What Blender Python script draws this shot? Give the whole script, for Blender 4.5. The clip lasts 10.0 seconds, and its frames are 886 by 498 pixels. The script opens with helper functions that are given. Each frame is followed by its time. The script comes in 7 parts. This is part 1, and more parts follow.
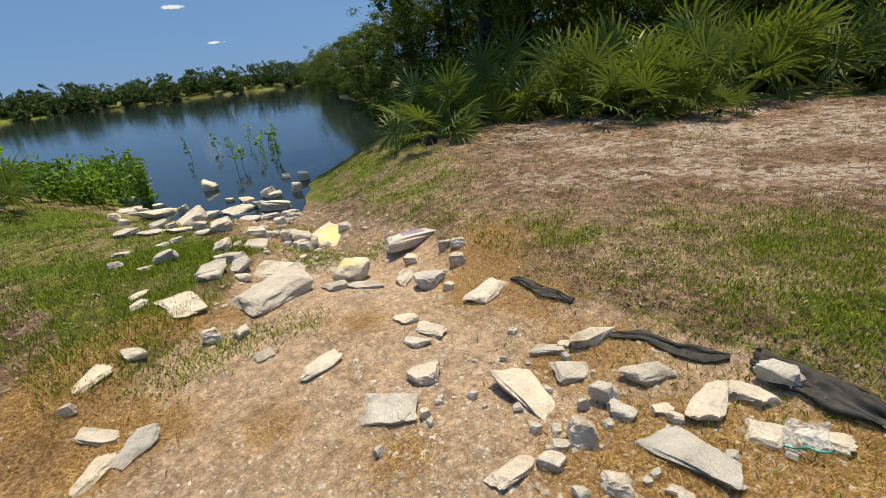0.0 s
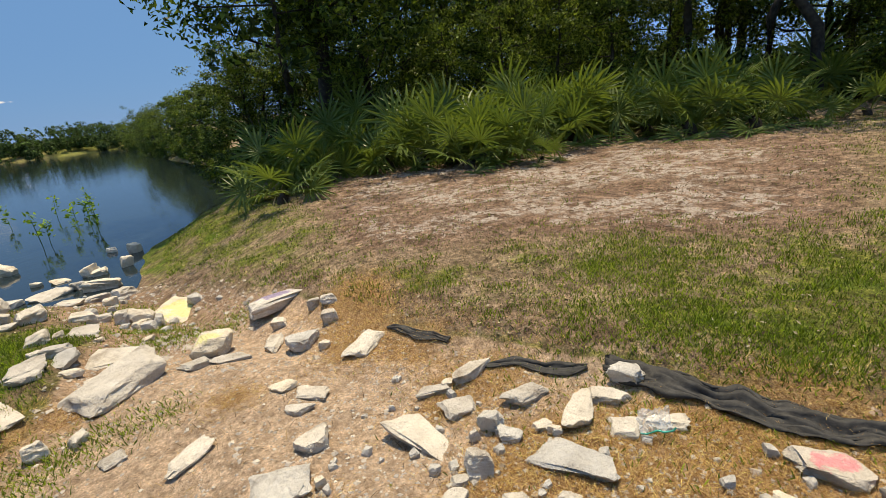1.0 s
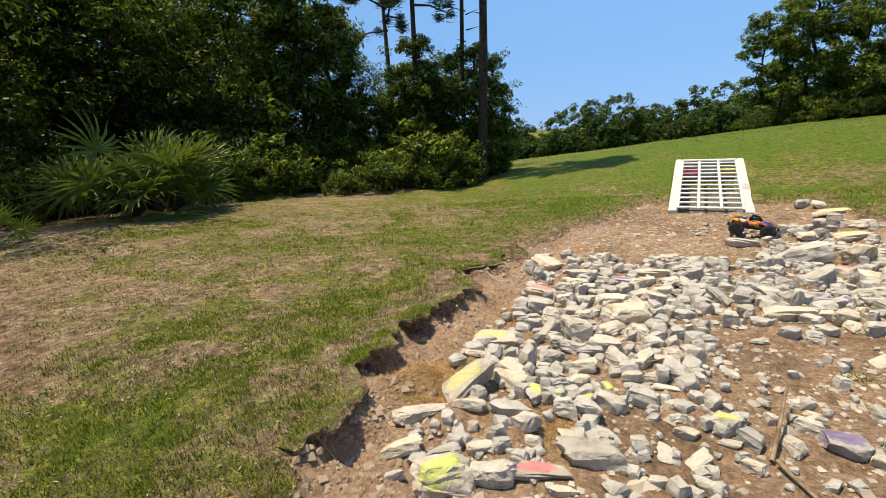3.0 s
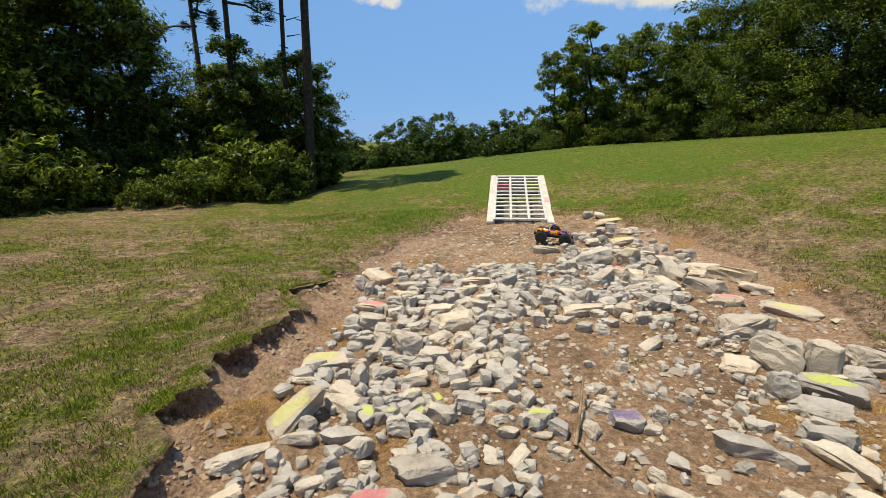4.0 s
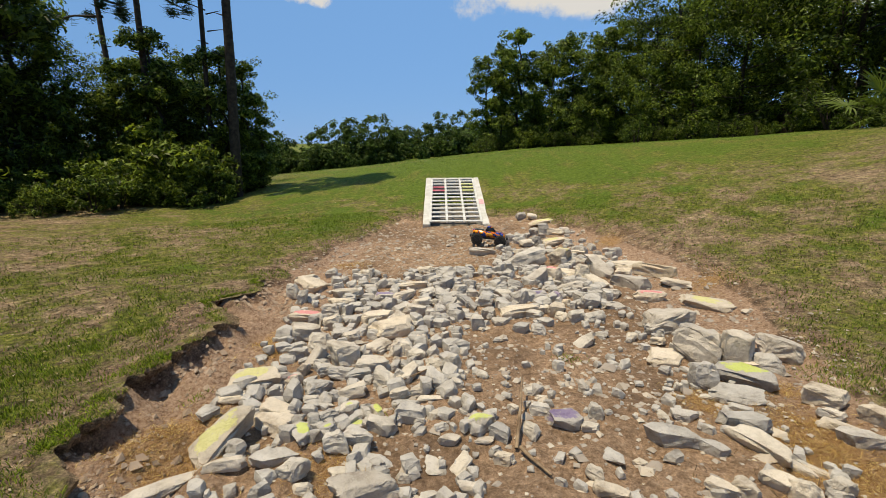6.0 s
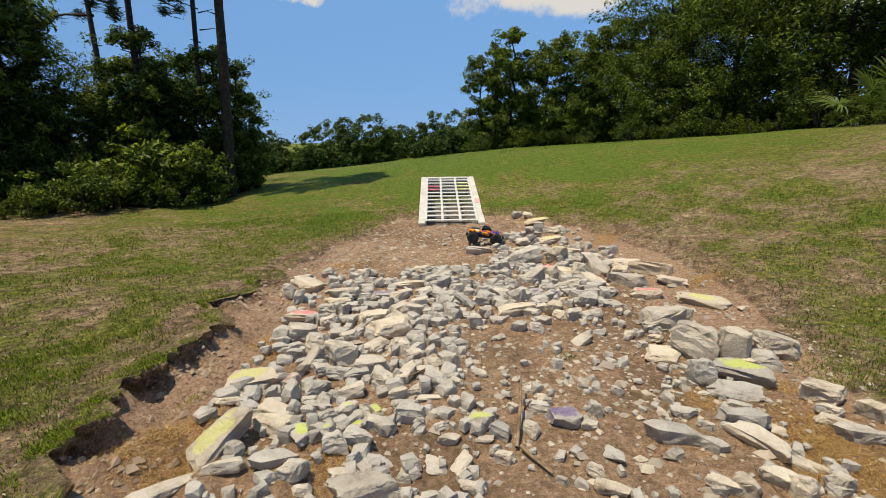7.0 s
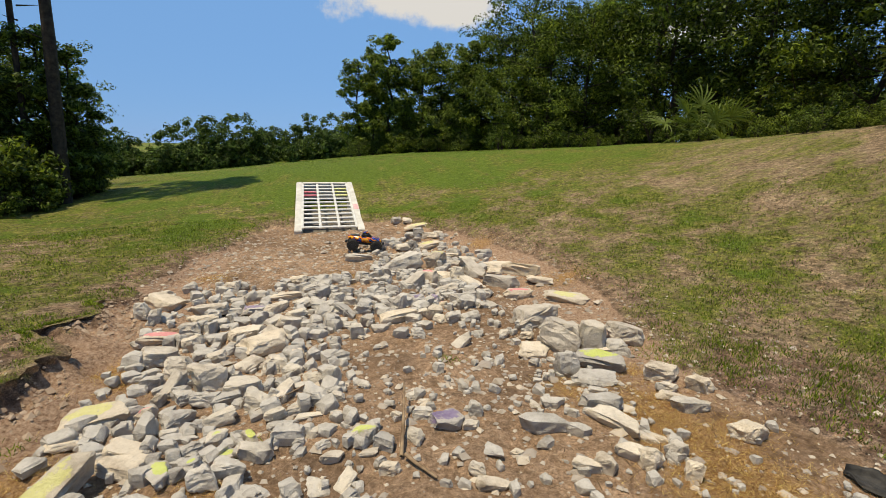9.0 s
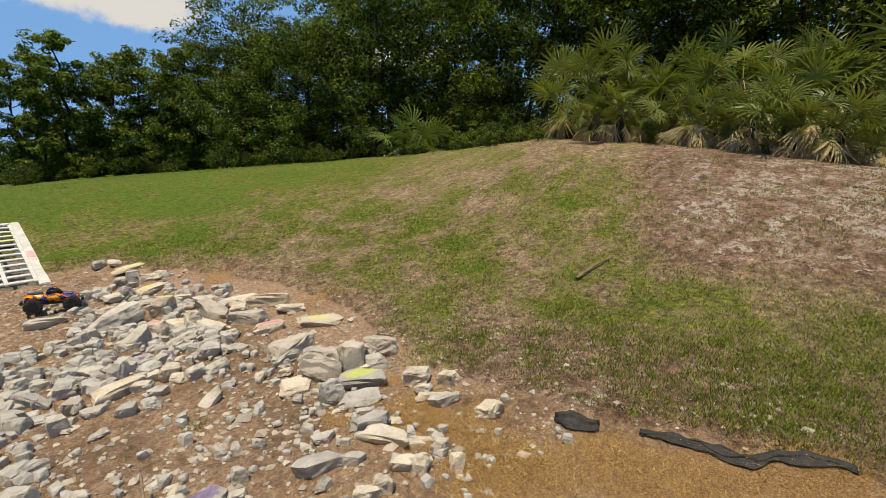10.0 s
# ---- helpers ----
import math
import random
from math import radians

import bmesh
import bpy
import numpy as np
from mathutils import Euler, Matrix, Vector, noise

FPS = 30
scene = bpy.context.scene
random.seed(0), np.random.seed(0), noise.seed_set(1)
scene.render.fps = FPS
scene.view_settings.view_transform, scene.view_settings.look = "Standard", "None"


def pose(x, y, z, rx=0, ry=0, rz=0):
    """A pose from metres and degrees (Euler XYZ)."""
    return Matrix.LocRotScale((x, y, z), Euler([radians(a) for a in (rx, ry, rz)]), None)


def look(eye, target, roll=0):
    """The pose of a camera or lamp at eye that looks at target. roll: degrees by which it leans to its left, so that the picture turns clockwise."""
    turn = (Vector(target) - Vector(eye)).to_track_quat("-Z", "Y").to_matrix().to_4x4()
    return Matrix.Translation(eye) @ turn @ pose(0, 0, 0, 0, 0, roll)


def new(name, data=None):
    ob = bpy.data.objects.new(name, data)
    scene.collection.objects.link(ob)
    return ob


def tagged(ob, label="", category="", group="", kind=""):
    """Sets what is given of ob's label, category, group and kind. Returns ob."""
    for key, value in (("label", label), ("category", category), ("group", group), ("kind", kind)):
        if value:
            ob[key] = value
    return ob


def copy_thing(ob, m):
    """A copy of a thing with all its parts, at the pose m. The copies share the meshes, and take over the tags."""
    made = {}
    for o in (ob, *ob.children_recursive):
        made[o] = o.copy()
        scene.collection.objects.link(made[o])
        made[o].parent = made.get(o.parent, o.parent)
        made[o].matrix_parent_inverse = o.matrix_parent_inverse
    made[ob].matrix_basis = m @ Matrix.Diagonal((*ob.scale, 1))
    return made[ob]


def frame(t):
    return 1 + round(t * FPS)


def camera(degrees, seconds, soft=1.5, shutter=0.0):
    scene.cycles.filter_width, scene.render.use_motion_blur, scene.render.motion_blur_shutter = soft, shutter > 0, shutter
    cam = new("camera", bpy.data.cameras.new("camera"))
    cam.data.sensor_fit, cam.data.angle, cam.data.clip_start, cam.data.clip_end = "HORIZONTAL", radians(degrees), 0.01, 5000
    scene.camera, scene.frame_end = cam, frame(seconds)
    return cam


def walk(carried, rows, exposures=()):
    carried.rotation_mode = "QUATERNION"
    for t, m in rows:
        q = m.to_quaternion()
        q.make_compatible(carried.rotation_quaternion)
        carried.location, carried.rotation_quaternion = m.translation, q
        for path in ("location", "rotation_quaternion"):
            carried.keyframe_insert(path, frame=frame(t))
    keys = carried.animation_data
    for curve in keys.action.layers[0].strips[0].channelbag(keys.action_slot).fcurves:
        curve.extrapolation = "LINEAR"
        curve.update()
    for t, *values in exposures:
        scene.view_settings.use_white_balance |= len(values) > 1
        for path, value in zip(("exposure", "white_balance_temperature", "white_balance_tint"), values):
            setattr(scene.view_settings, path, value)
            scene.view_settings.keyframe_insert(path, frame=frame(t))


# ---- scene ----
cam = camera(86.73, 10.0, soft=0.8)
walk(cam, [
    (0.0, pose(0.167, -0.085, 1.213, 67.57, 5.87, 131.42)),
    (0.5, pose(0.200, -0.097, 1.217, 69.50, 6.24, 123.67)),
    (1.0, pose(0.242, -0.102, 1.233, 71.88, 6.24, 113.10)),
    (1.5, pose(0.210, -0.152, 1.309, 71.77, 5.67, 94.22)),
    (2.0, pose(0.200, -0.173, 1.357, 72.56, 4.06, 68.38)),
    (2.5, pose(0.087, -0.132, 1.401, 74.81, 3.39, 41.15)),
    (3.0, pose(-0.035, -0.133, 1.468, 76.24, 3.13, 26.75)),
    (3.2, pose(-0.031, -0.116, 1.473, 76.75, 2.94, 21.84)),
    (4.3, pose(-0.006, -0.026, 1.497, 76.94, 0.14, 3.29)),
    (4.5, pose(-0.002, -0.009, 1.502, 77.02, 0.12, 1.68)),
    (5.0, pose(0.000, 0.000, 1.500, 77.10, -0.00, -0.00)),
    (5.5, pose(-0.002, 0.004, 1.497, 77.15, 0.16, -0.61)),
    (7.0, pose(-0.034, 0.023, 1.486, 77.05, 0.50, -1.75)),
    (7.5, pose(-0.035, 0.024, 1.490, 76.93, 0.55, -2.31)),
    (8.0, pose(-0.034, 0.028, 1.489, 76.69, 0.43, -4.03)),
    (8.5, pose(-0.029, 0.022, 1.491, 76.64, -0.03, -8.41)),
    (9.0, pose(-0.018, 0.041, 1.500, 77.74, -1.06, -16.17)),
    (9.5, pose(0.018, 0.057, 1.557, 79.06, -0.63, -28.73)),
    (10.0, pose(0.009, 0.091, 1.596, 79.23, 1.11, -47.59)),
], exposures=[(0.0, -0.04, 7500, 9), (1.5, 0.06, 7550, 9), (2.5, 0.13, 7550, 9), (3.2, -0.05, 7500, 9), (4.3, -0.28, 7400, 9), (5.5, -0.35, 7400, 9), (8.0, -0.35, 7400, 9), (10.0, -0.33, 7450, 9)])

# ---- world, sun, exposure ----
SUN_AZ, SUN_EL = -108.0, 74.0
sun_dir = Vector((math.sin(radians(SUN_AZ)) * math.cos(radians(SUN_EL)), math.cos(radians(SUN_AZ)) * math.cos(radians(SUN_EL)), math.sin(radians(SUN_EL))))
sun = new("sun", bpy.data.lights.new("sun", "SUN"))
sun.data.energy, sun.data.angle, sun.data.color = 5.6, radians(0.53), (1.0, 0.9, 0.7)
sun.matrix_world = look(sun_dir * 60, (0, 0, 0))

world = bpy.data.worlds.new("sky")
scene.world = world
world.use_nodes = True
wn, wl = world.node_tree.nodes, world.node_tree.links
sky = wn.new("ShaderNodeTexSky")
sky.sky_type, sky.sun_disc = "NISHITA", False
sky.sun_elevation, sky.sun_rotation = radians(SUN_EL), radians(SUN_AZ)
sky.air_density, sky.dust_density, sky.ozone_density = 1.15, 0.0, 3.0
sky.altitude = 1500


def cloud_mask(az, el, wide, high, lo=0.42, hi=0.62, scale=9.0):
    """A drifting cloud round a direction of the sky: an oval with a ragged edge."""
    d = Vector((math.sin(radians(az)) * math.cos(radians(el)), math.cos(radians(az)) * math.cos(radians(el)), math.sin(radians(el))))
    right = Vector((math.cos(radians(az)), -math.sin(radians(az)), 0))
    up = right.cross(d)
    co = wn.new("ShaderNodeTexCoord")
    dots = []
    for axis, size in ((right, wide), (up, high)):
        v = wn.new("ShaderNodeVectorMath")
        v.operation = "DOT_PRODUCT"
        wl.new(co.outputs["Generated"], v.inputs[0])
        v.inputs[1].default_value = axis
        s = wn.new("ShaderNodeMath")
        s.operation = "DIVIDE"
        wl.new(v.outputs["Value"], s.inputs[0])
        s.inputs[1].default_value = math.sin(radians(size))
        p = wn.new("ShaderNodeMath")
        p.operation = "POWER"
        ab = wn.new("ShaderNodeMath")
        ab.operation = "ABSOLUTE"
        wl.new(s.outputs[0], ab.inputs[0])
        wl.new(ab.outputs[0], p.inputs[0])
        p.inputs[1].default_value = 2.0
        dots.append(p)
    add = wn.new("ShaderNodeMath")
    wl.new(dots[0].outputs[0], add.inputs[0])
    wl.new(dots[1].outputs[0], add.inputs[1])
    front = wn.new("ShaderNodeVectorMath")
    front.operation = "DOT_PRODUCT"
    wl.new(co.outputs["Generated"], front.inputs[0])
    front.inputs[1].default_value = d
    ok = wn.new("ShaderNodeMath")
    ok.operation = "GREATER_THAN"
    wl.new(front.outputs["Value"], ok.inputs[0])
    ok.inputs[1].default_value = 0.5
    nz = wn.new("ShaderNodeTexNoise")
    nz.inputs["Scale"].default_value, nz.inputs["Detail"].default_value, nz.inputs["Roughness"].default_value = scale, 6, 0.62
    wl.new(co.outputs["Generated"], nz.inputs["Vector"])
    mul = wn.new("ShaderNodeMath")
    mul.operation = "MULTIPLY_ADD"
    wl.new(add.outputs[0], mul.inputs[0])
    mul.inputs[1].default_value = -0.28
    wl.new(nz.outputs["Fac"], mul.inputs[2])
    ramp = wn.new("ShaderNodeMapRange")
    ramp.interpolation_type = "SMOOTHSTEP"
    wl.new(mul.outputs[0], ramp.inputs["Value"])
    ramp.inputs["From Min"].default_value, ramp.inputs["From Max"].default_value = lo - 0.15, hi - 0.15
    out = wn.new("ShaderNodeMath")
    out.operation = "MULTIPLY"
    wl.new(ramp.outputs["Result"], out.inputs[0])
    wl.new(ok.outputs[0], out.inputs[1])
    return out.outputs[0]


tint = wn.new("ShaderNodeMix")
tint.data_type = "RGBA"
tint.inputs["Factor"].default_value = 0.88
wl.new(sky.outputs["Color"], tint.inputs["A"])
tint.inputs["B"].default_value = (1.6, 3.8, 8.1, 1)
# the sky is deeper over the lake and paler over the rise
where, lean = wn.new("ShaderNodeTexCoord"), wn.new("ShaderNodeVectorMath")
lean.operation = "DOT_PRODUCT"
wl.new(where.outputs["Generated"], lean.inputs[0])
lean.inputs[1].default_value = (math.sin(radians(15)), math.cos(radians(15)), 0)
deep = wn.new("ShaderNodeMapRange")
deep.inputs["From Min"].default_value, deep.inputs["From Max"].default_value = -1, 1
deep.inputs["To Min"].default_value, deep.inputs["To Max"].default_value = 0.8, 1.3
wl.new(lean.outputs["Value"], deep.inputs["Value"])
shade = wn.new("ShaderNodeVectorMath")
shade.operation = "SCALE"
wl.new(tint.outputs["Result"], shade.inputs[0])
wl.new(deep.outputs["Result"], shade.inputs["Scale"])
last = shade.outputs["Vector"]
for az, el, wide, high, scale in ((14, 15.6, 13, 3.0, 9.0), (-13, 15.4, 4, 1.4, 16.0), (-158, 7.0, 1.2, 0.22, 34.0), (-155, 3.6, 1.2, 0.16, 34.0), (40, 12, 12, 3.0, 9.0)):
    mix = wn.new("ShaderNodeMix")
    mix.data_type = "RGBA"
    wl.new(cloud_mask(az, el, wide, high, scale=scale), mix.inputs["Factor"])
    wl.new(last, mix.inputs["A"])
    mix.inputs["B"].default_value = (8.2, 8.4, 8.8, 1)
    last = mix.outputs["Result"]
# clouds added overhead, out of view, to whiten and brighten the ambient light
dome, fluff, height_of = wn.new("ShaderNodeTexCoord"), wn.new("ShaderNodeTexNoise"), wn.new("ShaderNodeSeparateXYZ")
fluff.inputs["Scale"].default_value, fluff.inputs["Detail"].default_value, fluff.inputs["Roughness"].default_value = 3.6, 7, 0.58
wl.new(dome.outputs["Generated"], fluff.inputs["Vector"])
wl.new(dome.outputs["Generated"], height_of.inputs[0])
fill_cloud, aloft, cover = wn.new("ShaderNodeMapRange"), wn.new("ShaderNodeMapRange"), wn.new("ShaderNodeMath")
fill_cloud.inputs["From Min"].default_value, fill_cloud.inputs["From Max"].default_value = 0.52, 0.66
aloft.inputs["From Min"].default_value, aloft.inputs["From Max"].default_value = 0.3, 0.5
wl.new(fluff.outputs["Fac"], fill_cloud.inputs["Value"])
wl.new(height_of.outputs[2], aloft.inputs["Value"])
cover.operation = "MULTIPLY"
wl.new(fill_cloud.outputs["Result"], cover.inputs[0])
wl.new(aloft.outputs["Result"], cover.inputs[1])
mix = wn.new("ShaderNodeMix")
mix.data_type = "RGBA"
wl.new(cover.outputs[0], mix.inputs["Factor"])
wl.new(last, mix.inputs["A"])
mix.inputs["B"].default_value = (7.6, 7.4, 7.1, 1)
last = mix.outputs["Result"]
back = wn["Background"]
wl.new(last, back.inputs["Color"])
back.inputs["Strength"].default_value = 0.105

# ---- materials ----


def material(name, rough=0.8):
    m = bpy.data.materials.new(name)
    m.use_nodes = True
    m.node_tree.nodes["Principled BSDF"].inputs["Roughness"].default_value = rough
    return m, m.node_tree.nodes, m.node_tree.links, m.node_tree.nodes["Principled BSDF"]


def tex(n, l, scale, detail=5, rough=0.6, kind="Object", warp=0.0):
    co = n.new("ShaderNodeTexCoord")
    t = n.new("ShaderNodeTexNoise")
    t.inputs["Scale"].default_value, t.inputs["Detail"].default_value, t.inputs["Roughness"].default_value = scale, detail, rough
    t.inputs["Distortion"].default_value = warp
    l.new(co.outputs[kind], t.inputs["Vector"])
    return t.outputs["Fac"]


def ramp(n, l, fac, stops):
    r = n.new("ShaderNodeValToRGB")
    e = r.color_ramp.elements
    while len(e) < len(stops):
        e.new(0.5)
    for k, (p, c) in zip(e, stops):
        k.position, k.color = p, (*c, 1)
    l.new(fac, r.inputs["Fac"])
    return r.outputs["Color"]


def span(n, l, fac, a, b):
    r = n.new("ShaderNodeMapRange")
    r.interpolation_type = "SMOOTHSTEP"
    l.new(fac, r.inputs["Value"])
    r.inputs["From Min"].default_value, r.inputs["From Max"].default_value = a, b
    return r.outputs["Result"]


def blend(n, l, fac, a, b, mode="MIX"):
    x = n.new("ShaderNodeMix")
    x.data_type, x.blend_type = "RGBA", mode
    for sock, v in (("Factor", fac), ("A", a), ("B", b)):
        if isinstance(v, (int, float)):
            x.inputs[sock].default_value = v
        elif isinstance(v, tuple):
            x.inputs[sock].default_value = (*v, 1)
        else:
            l.new(v, x.inputs[sock])
    return x.outputs["Result"]


def maths(n, l, op, a, b=0.0):
    x = n.new("ShaderNodeMath")
    x.operation = op
    for k, v in enumerate((a, b)):
        if isinstance(v, (int, float)):
            x.inputs[k].default_value = v
        else:
            l.new(v, x.inputs[k])
    return x.outputs[0]


def bump(n, l, bsdf, fac, strength=0.5, distance=0.01):
    b = n.new("ShaderNodeBump")
    b.inputs["Strength"].default_value, b.inputs["Distance"].default_value = strength, distance
    l.new(fac, b.inputs["Height"])
    l.new(b.outputs["Normal"], bsdf.inputs["Normal"])


def attr(n, l, name):
    a = n.new("ShaderNodeAttribute")
    a.attribute_name = name
    s = n.new("ShaderNodeSeparateColor")
    l.new(a.outputs["Color"], s.inputs["Color"])
    return s.outputs


def ground_material():
    m, n, l, b = material("soil_and_turf", 0.95)
    red, green, blue = attr(n, l, "cover")[:3]
    fine, mid, big = tex(n, l, 38, 8, 0.7), tex(n, l, 6, 8, 0.68), tex(n, l, 0.9, 5)
    clump, speck = tex(n, l, 13, 6, 0.7), tex(n, l, 85, 6, 0.78)
    worn_soil = ramp(n, l, mid, [(0.3, (0.115, 0.074, 0.05)), (0.44, (0.2, 0.13, 0.094)), (0.55, (0.265, 0.18, 0.135)), (0.7, (0.39, 0.29, 0.23))])
    soil = ramp(n, l, mid, [(0.3, (0.14, 0.1, 0.065)), (0.44, (0.25, 0.183, 0.122)), (0.55, (0.325, 0.242, 0.168)), (0.7, (0.45, 0.355, 0.26))])
    soil = blend(n, l, span(n, l, blue, 0.2, 0.7), soil, worn_soil)
    turf = ramp(n, l, clump, [(0.3, (0.055, 0.068, 0.014)), (0.48, (0.13, 0.155, 0.03)), (0.6, (0.2, 0.205, 0.05)), (0.74, (0.3, 0.25, 0.1))])
    grown = maths(n, l, "ADD", green, maths(n, l, "ADD", maths(n, l, "MULTIPLY", maths(n, l, "SUBTRACT", clump, 0.5), 1.1), maths(n, l, "MULTIPLY", maths(n, l, "SUBTRACT", mid, 0.5), 1.0)))
    fresh = ramp(n, l, clump, [(0.3, (0.055, 0.09, 0.012)), (0.5, (0.1, 0.155, 0.02)), (0.7, (0.16, 0.21, 0.04))])
    turf = blend(n, l, span(n, l, green, 0.78, 1.0), turf, fresh)
    base = blend(n, l, span(n, l, grown, 0.3, 0.8), soil, turf)
    base = blend(n, l, 1.0, base, ramp(n, l, speck, [(0.3, (0.3, 0.28, 0.26)), (0.5, (1.0, 1.0, 1.0)), (0.68, (2.1, 2.0, 1.85))]), "MULTIPLY")
    blot, dapple = tex(n, l, 21, 3, 0.55), tex(n, l, 9, 4, 0.6, warp=0.4)
    kept = maths(n, l, "SUBTRACT", 1.0, maths(n, l, "MULTIPLY", span(n, l, green, 0.75, 1.0), 0.8))
    base = blend(n, l, kept, base, ramp(n, l, blot, [(0.34, (0.55, 0.54, 0.52)), (0.47, (0.93, 0.93, 0.93)), (0.56, (1.06, 1.06, 1.06)), (0.68, (1.4, 1.36, 1.28))]), "MULTIPLY")
    base = blend(n, l, kept, base, ramp(n, l, dapple, [(0.36, (0.68, 0.67, 0.65)), (0.5, (1.0, 1.0, 1.0)), (0.64, (1.2, 1.17, 1.12))]), "MULTIPLY")
    sand = ramp(n, l, fine, [(0.3, (0.27, 0.2, 0.16)), (0.46, (0.46, 0.385, 0.33)), (0.66, (0.6, 0.525, 0.465))])
    crust = span(n, l, maths(n, l, "ADD", maths(n, l, "MULTIPLY", blue, 0.3), tex(n, l, 8.5, 9, 0.72, warp=0.6)), 0.775, 0.81)
    crust = maths(n, l, "MULTIPLY", maths(n, l, "MULTIPLY", crust, span(n, l, fine, 0.36, 0.48)), span(n, l, tex(n, l, 1.6, 4), 0.42, 0.55))
    base = blend(n, l, crust, base, sand)
    dirt = ramp(n, l, fine, [(0.3, (0.21, 0.145, 0.1)), (0.45, (0.335, 0.245, 0.178)), (0.57, (0.43, 0.325, 0.245)), (0.7, (0.56, 0.45, 0.355))])
    pale = ramp(n, l, fine, [(0.3, (0.34, 0.255, 0.19)), (0.45, (0.48, 0.375, 0.29)), (0.57, (0.58, 0.47, 0.375)), (0.7, (0.7, 0.6, 0.5))])
    dirt = blend(n, l, green, dirt, pale)
    dirt = blend(n, l, 1.0, dirt, ramp(n, l, speck, [(0.3, (0.4, 0.39, 0.38)), (0.45, (0.92, 0.92, 0.92)), (0.57, (1.12, 1.12, 1.12)), (0.68, (1.75, 1.74, 1.72))]), "MULTIPLY")
    damp = maths(n, l, "MULTIPLY", span(n, l, big, 0.42, 0.62), maths(n, l, "SUBTRACT", 1.0, green))
    dirt = blend(n, l, maths(n, l, "MULTIPLY", damp, 0.5), dirt, (0.12, 0.084, 0.06))
    dirt = blend(n, l, 1.0, dirt, ramp(n, l, dapple, [(0.36, (0.8, 0.79, 0.78)), (0.5, (1.0, 1.0, 1.0)), (0.64, (1.1, 1.1, 1.1))]), "MULTIPLY")
    dirt = blend(n, l, 1.0, dirt, ramp(n, l, blot, [(0.36, (0.8, 0.79, 0.78)), (0.5, (1.0, 1.0, 1.0)), (0.66, (1.16, 1.15, 1.14))]), "MULTIPLY")
    earth = ramp(n, l, fine, [(0.33, (0.19, 0.108, 0.068)), (0.45, (0.36, 0.235, 0.16)), (0.57, (0.49, 0.34, 0.24)), (0.7, (0.62, 0.47, 0.355))])
    dirt = blend(n, l, 1.0, dirt, (1.1, 1.0, 0.9), "MULTIPLY")
    dirt = blend(n, l, span(n, l, blue, 0.25, 0.85), dirt, earth)
    edge = span(n, l, maths(n, l, "ADD", red, maths(n, l, "MULTIPLY", maths(n, l, "SUBTRACT", mid, 0.5), 0.9)), 0.35, 0.65)
    col = blend(n, l, edge, base, dirt)
    thatch = ramp(n, l, speck, [(0.32, (0.15, 0.078, 0.036)), (0.45, (0.37, 0.215, 0.105)), (0.56, (0.54, 0.345, 0.175)), (0.7, (0.78, 0.58, 0.36))])
    strewn = maths(n, l, "ADD", attr(n, l, "litter")[0], maths(n, l, "MULTIPLY", maths(n, l, "SUBTRACT", clump, 0.5), 1.4))
    col = blend(n, l, maths(n, l, "MULTIPLY", span(n, l, strewn, 0.45, 0.95), 0.85), col, thatch)
    l.new(col, b.inputs["Base Color"])
    b.inputs["Specular IOR Level"].default_value = 0.15
    bump(n, l, b, maths(n, l, "ADD", maths(n, l, "ADD", fine, maths(n, l, "MULTIPLY", speck, 0.5)), maths(n, l, "MULTIPLY", mid, 1.5)), 1.0, 0.03)
    return m


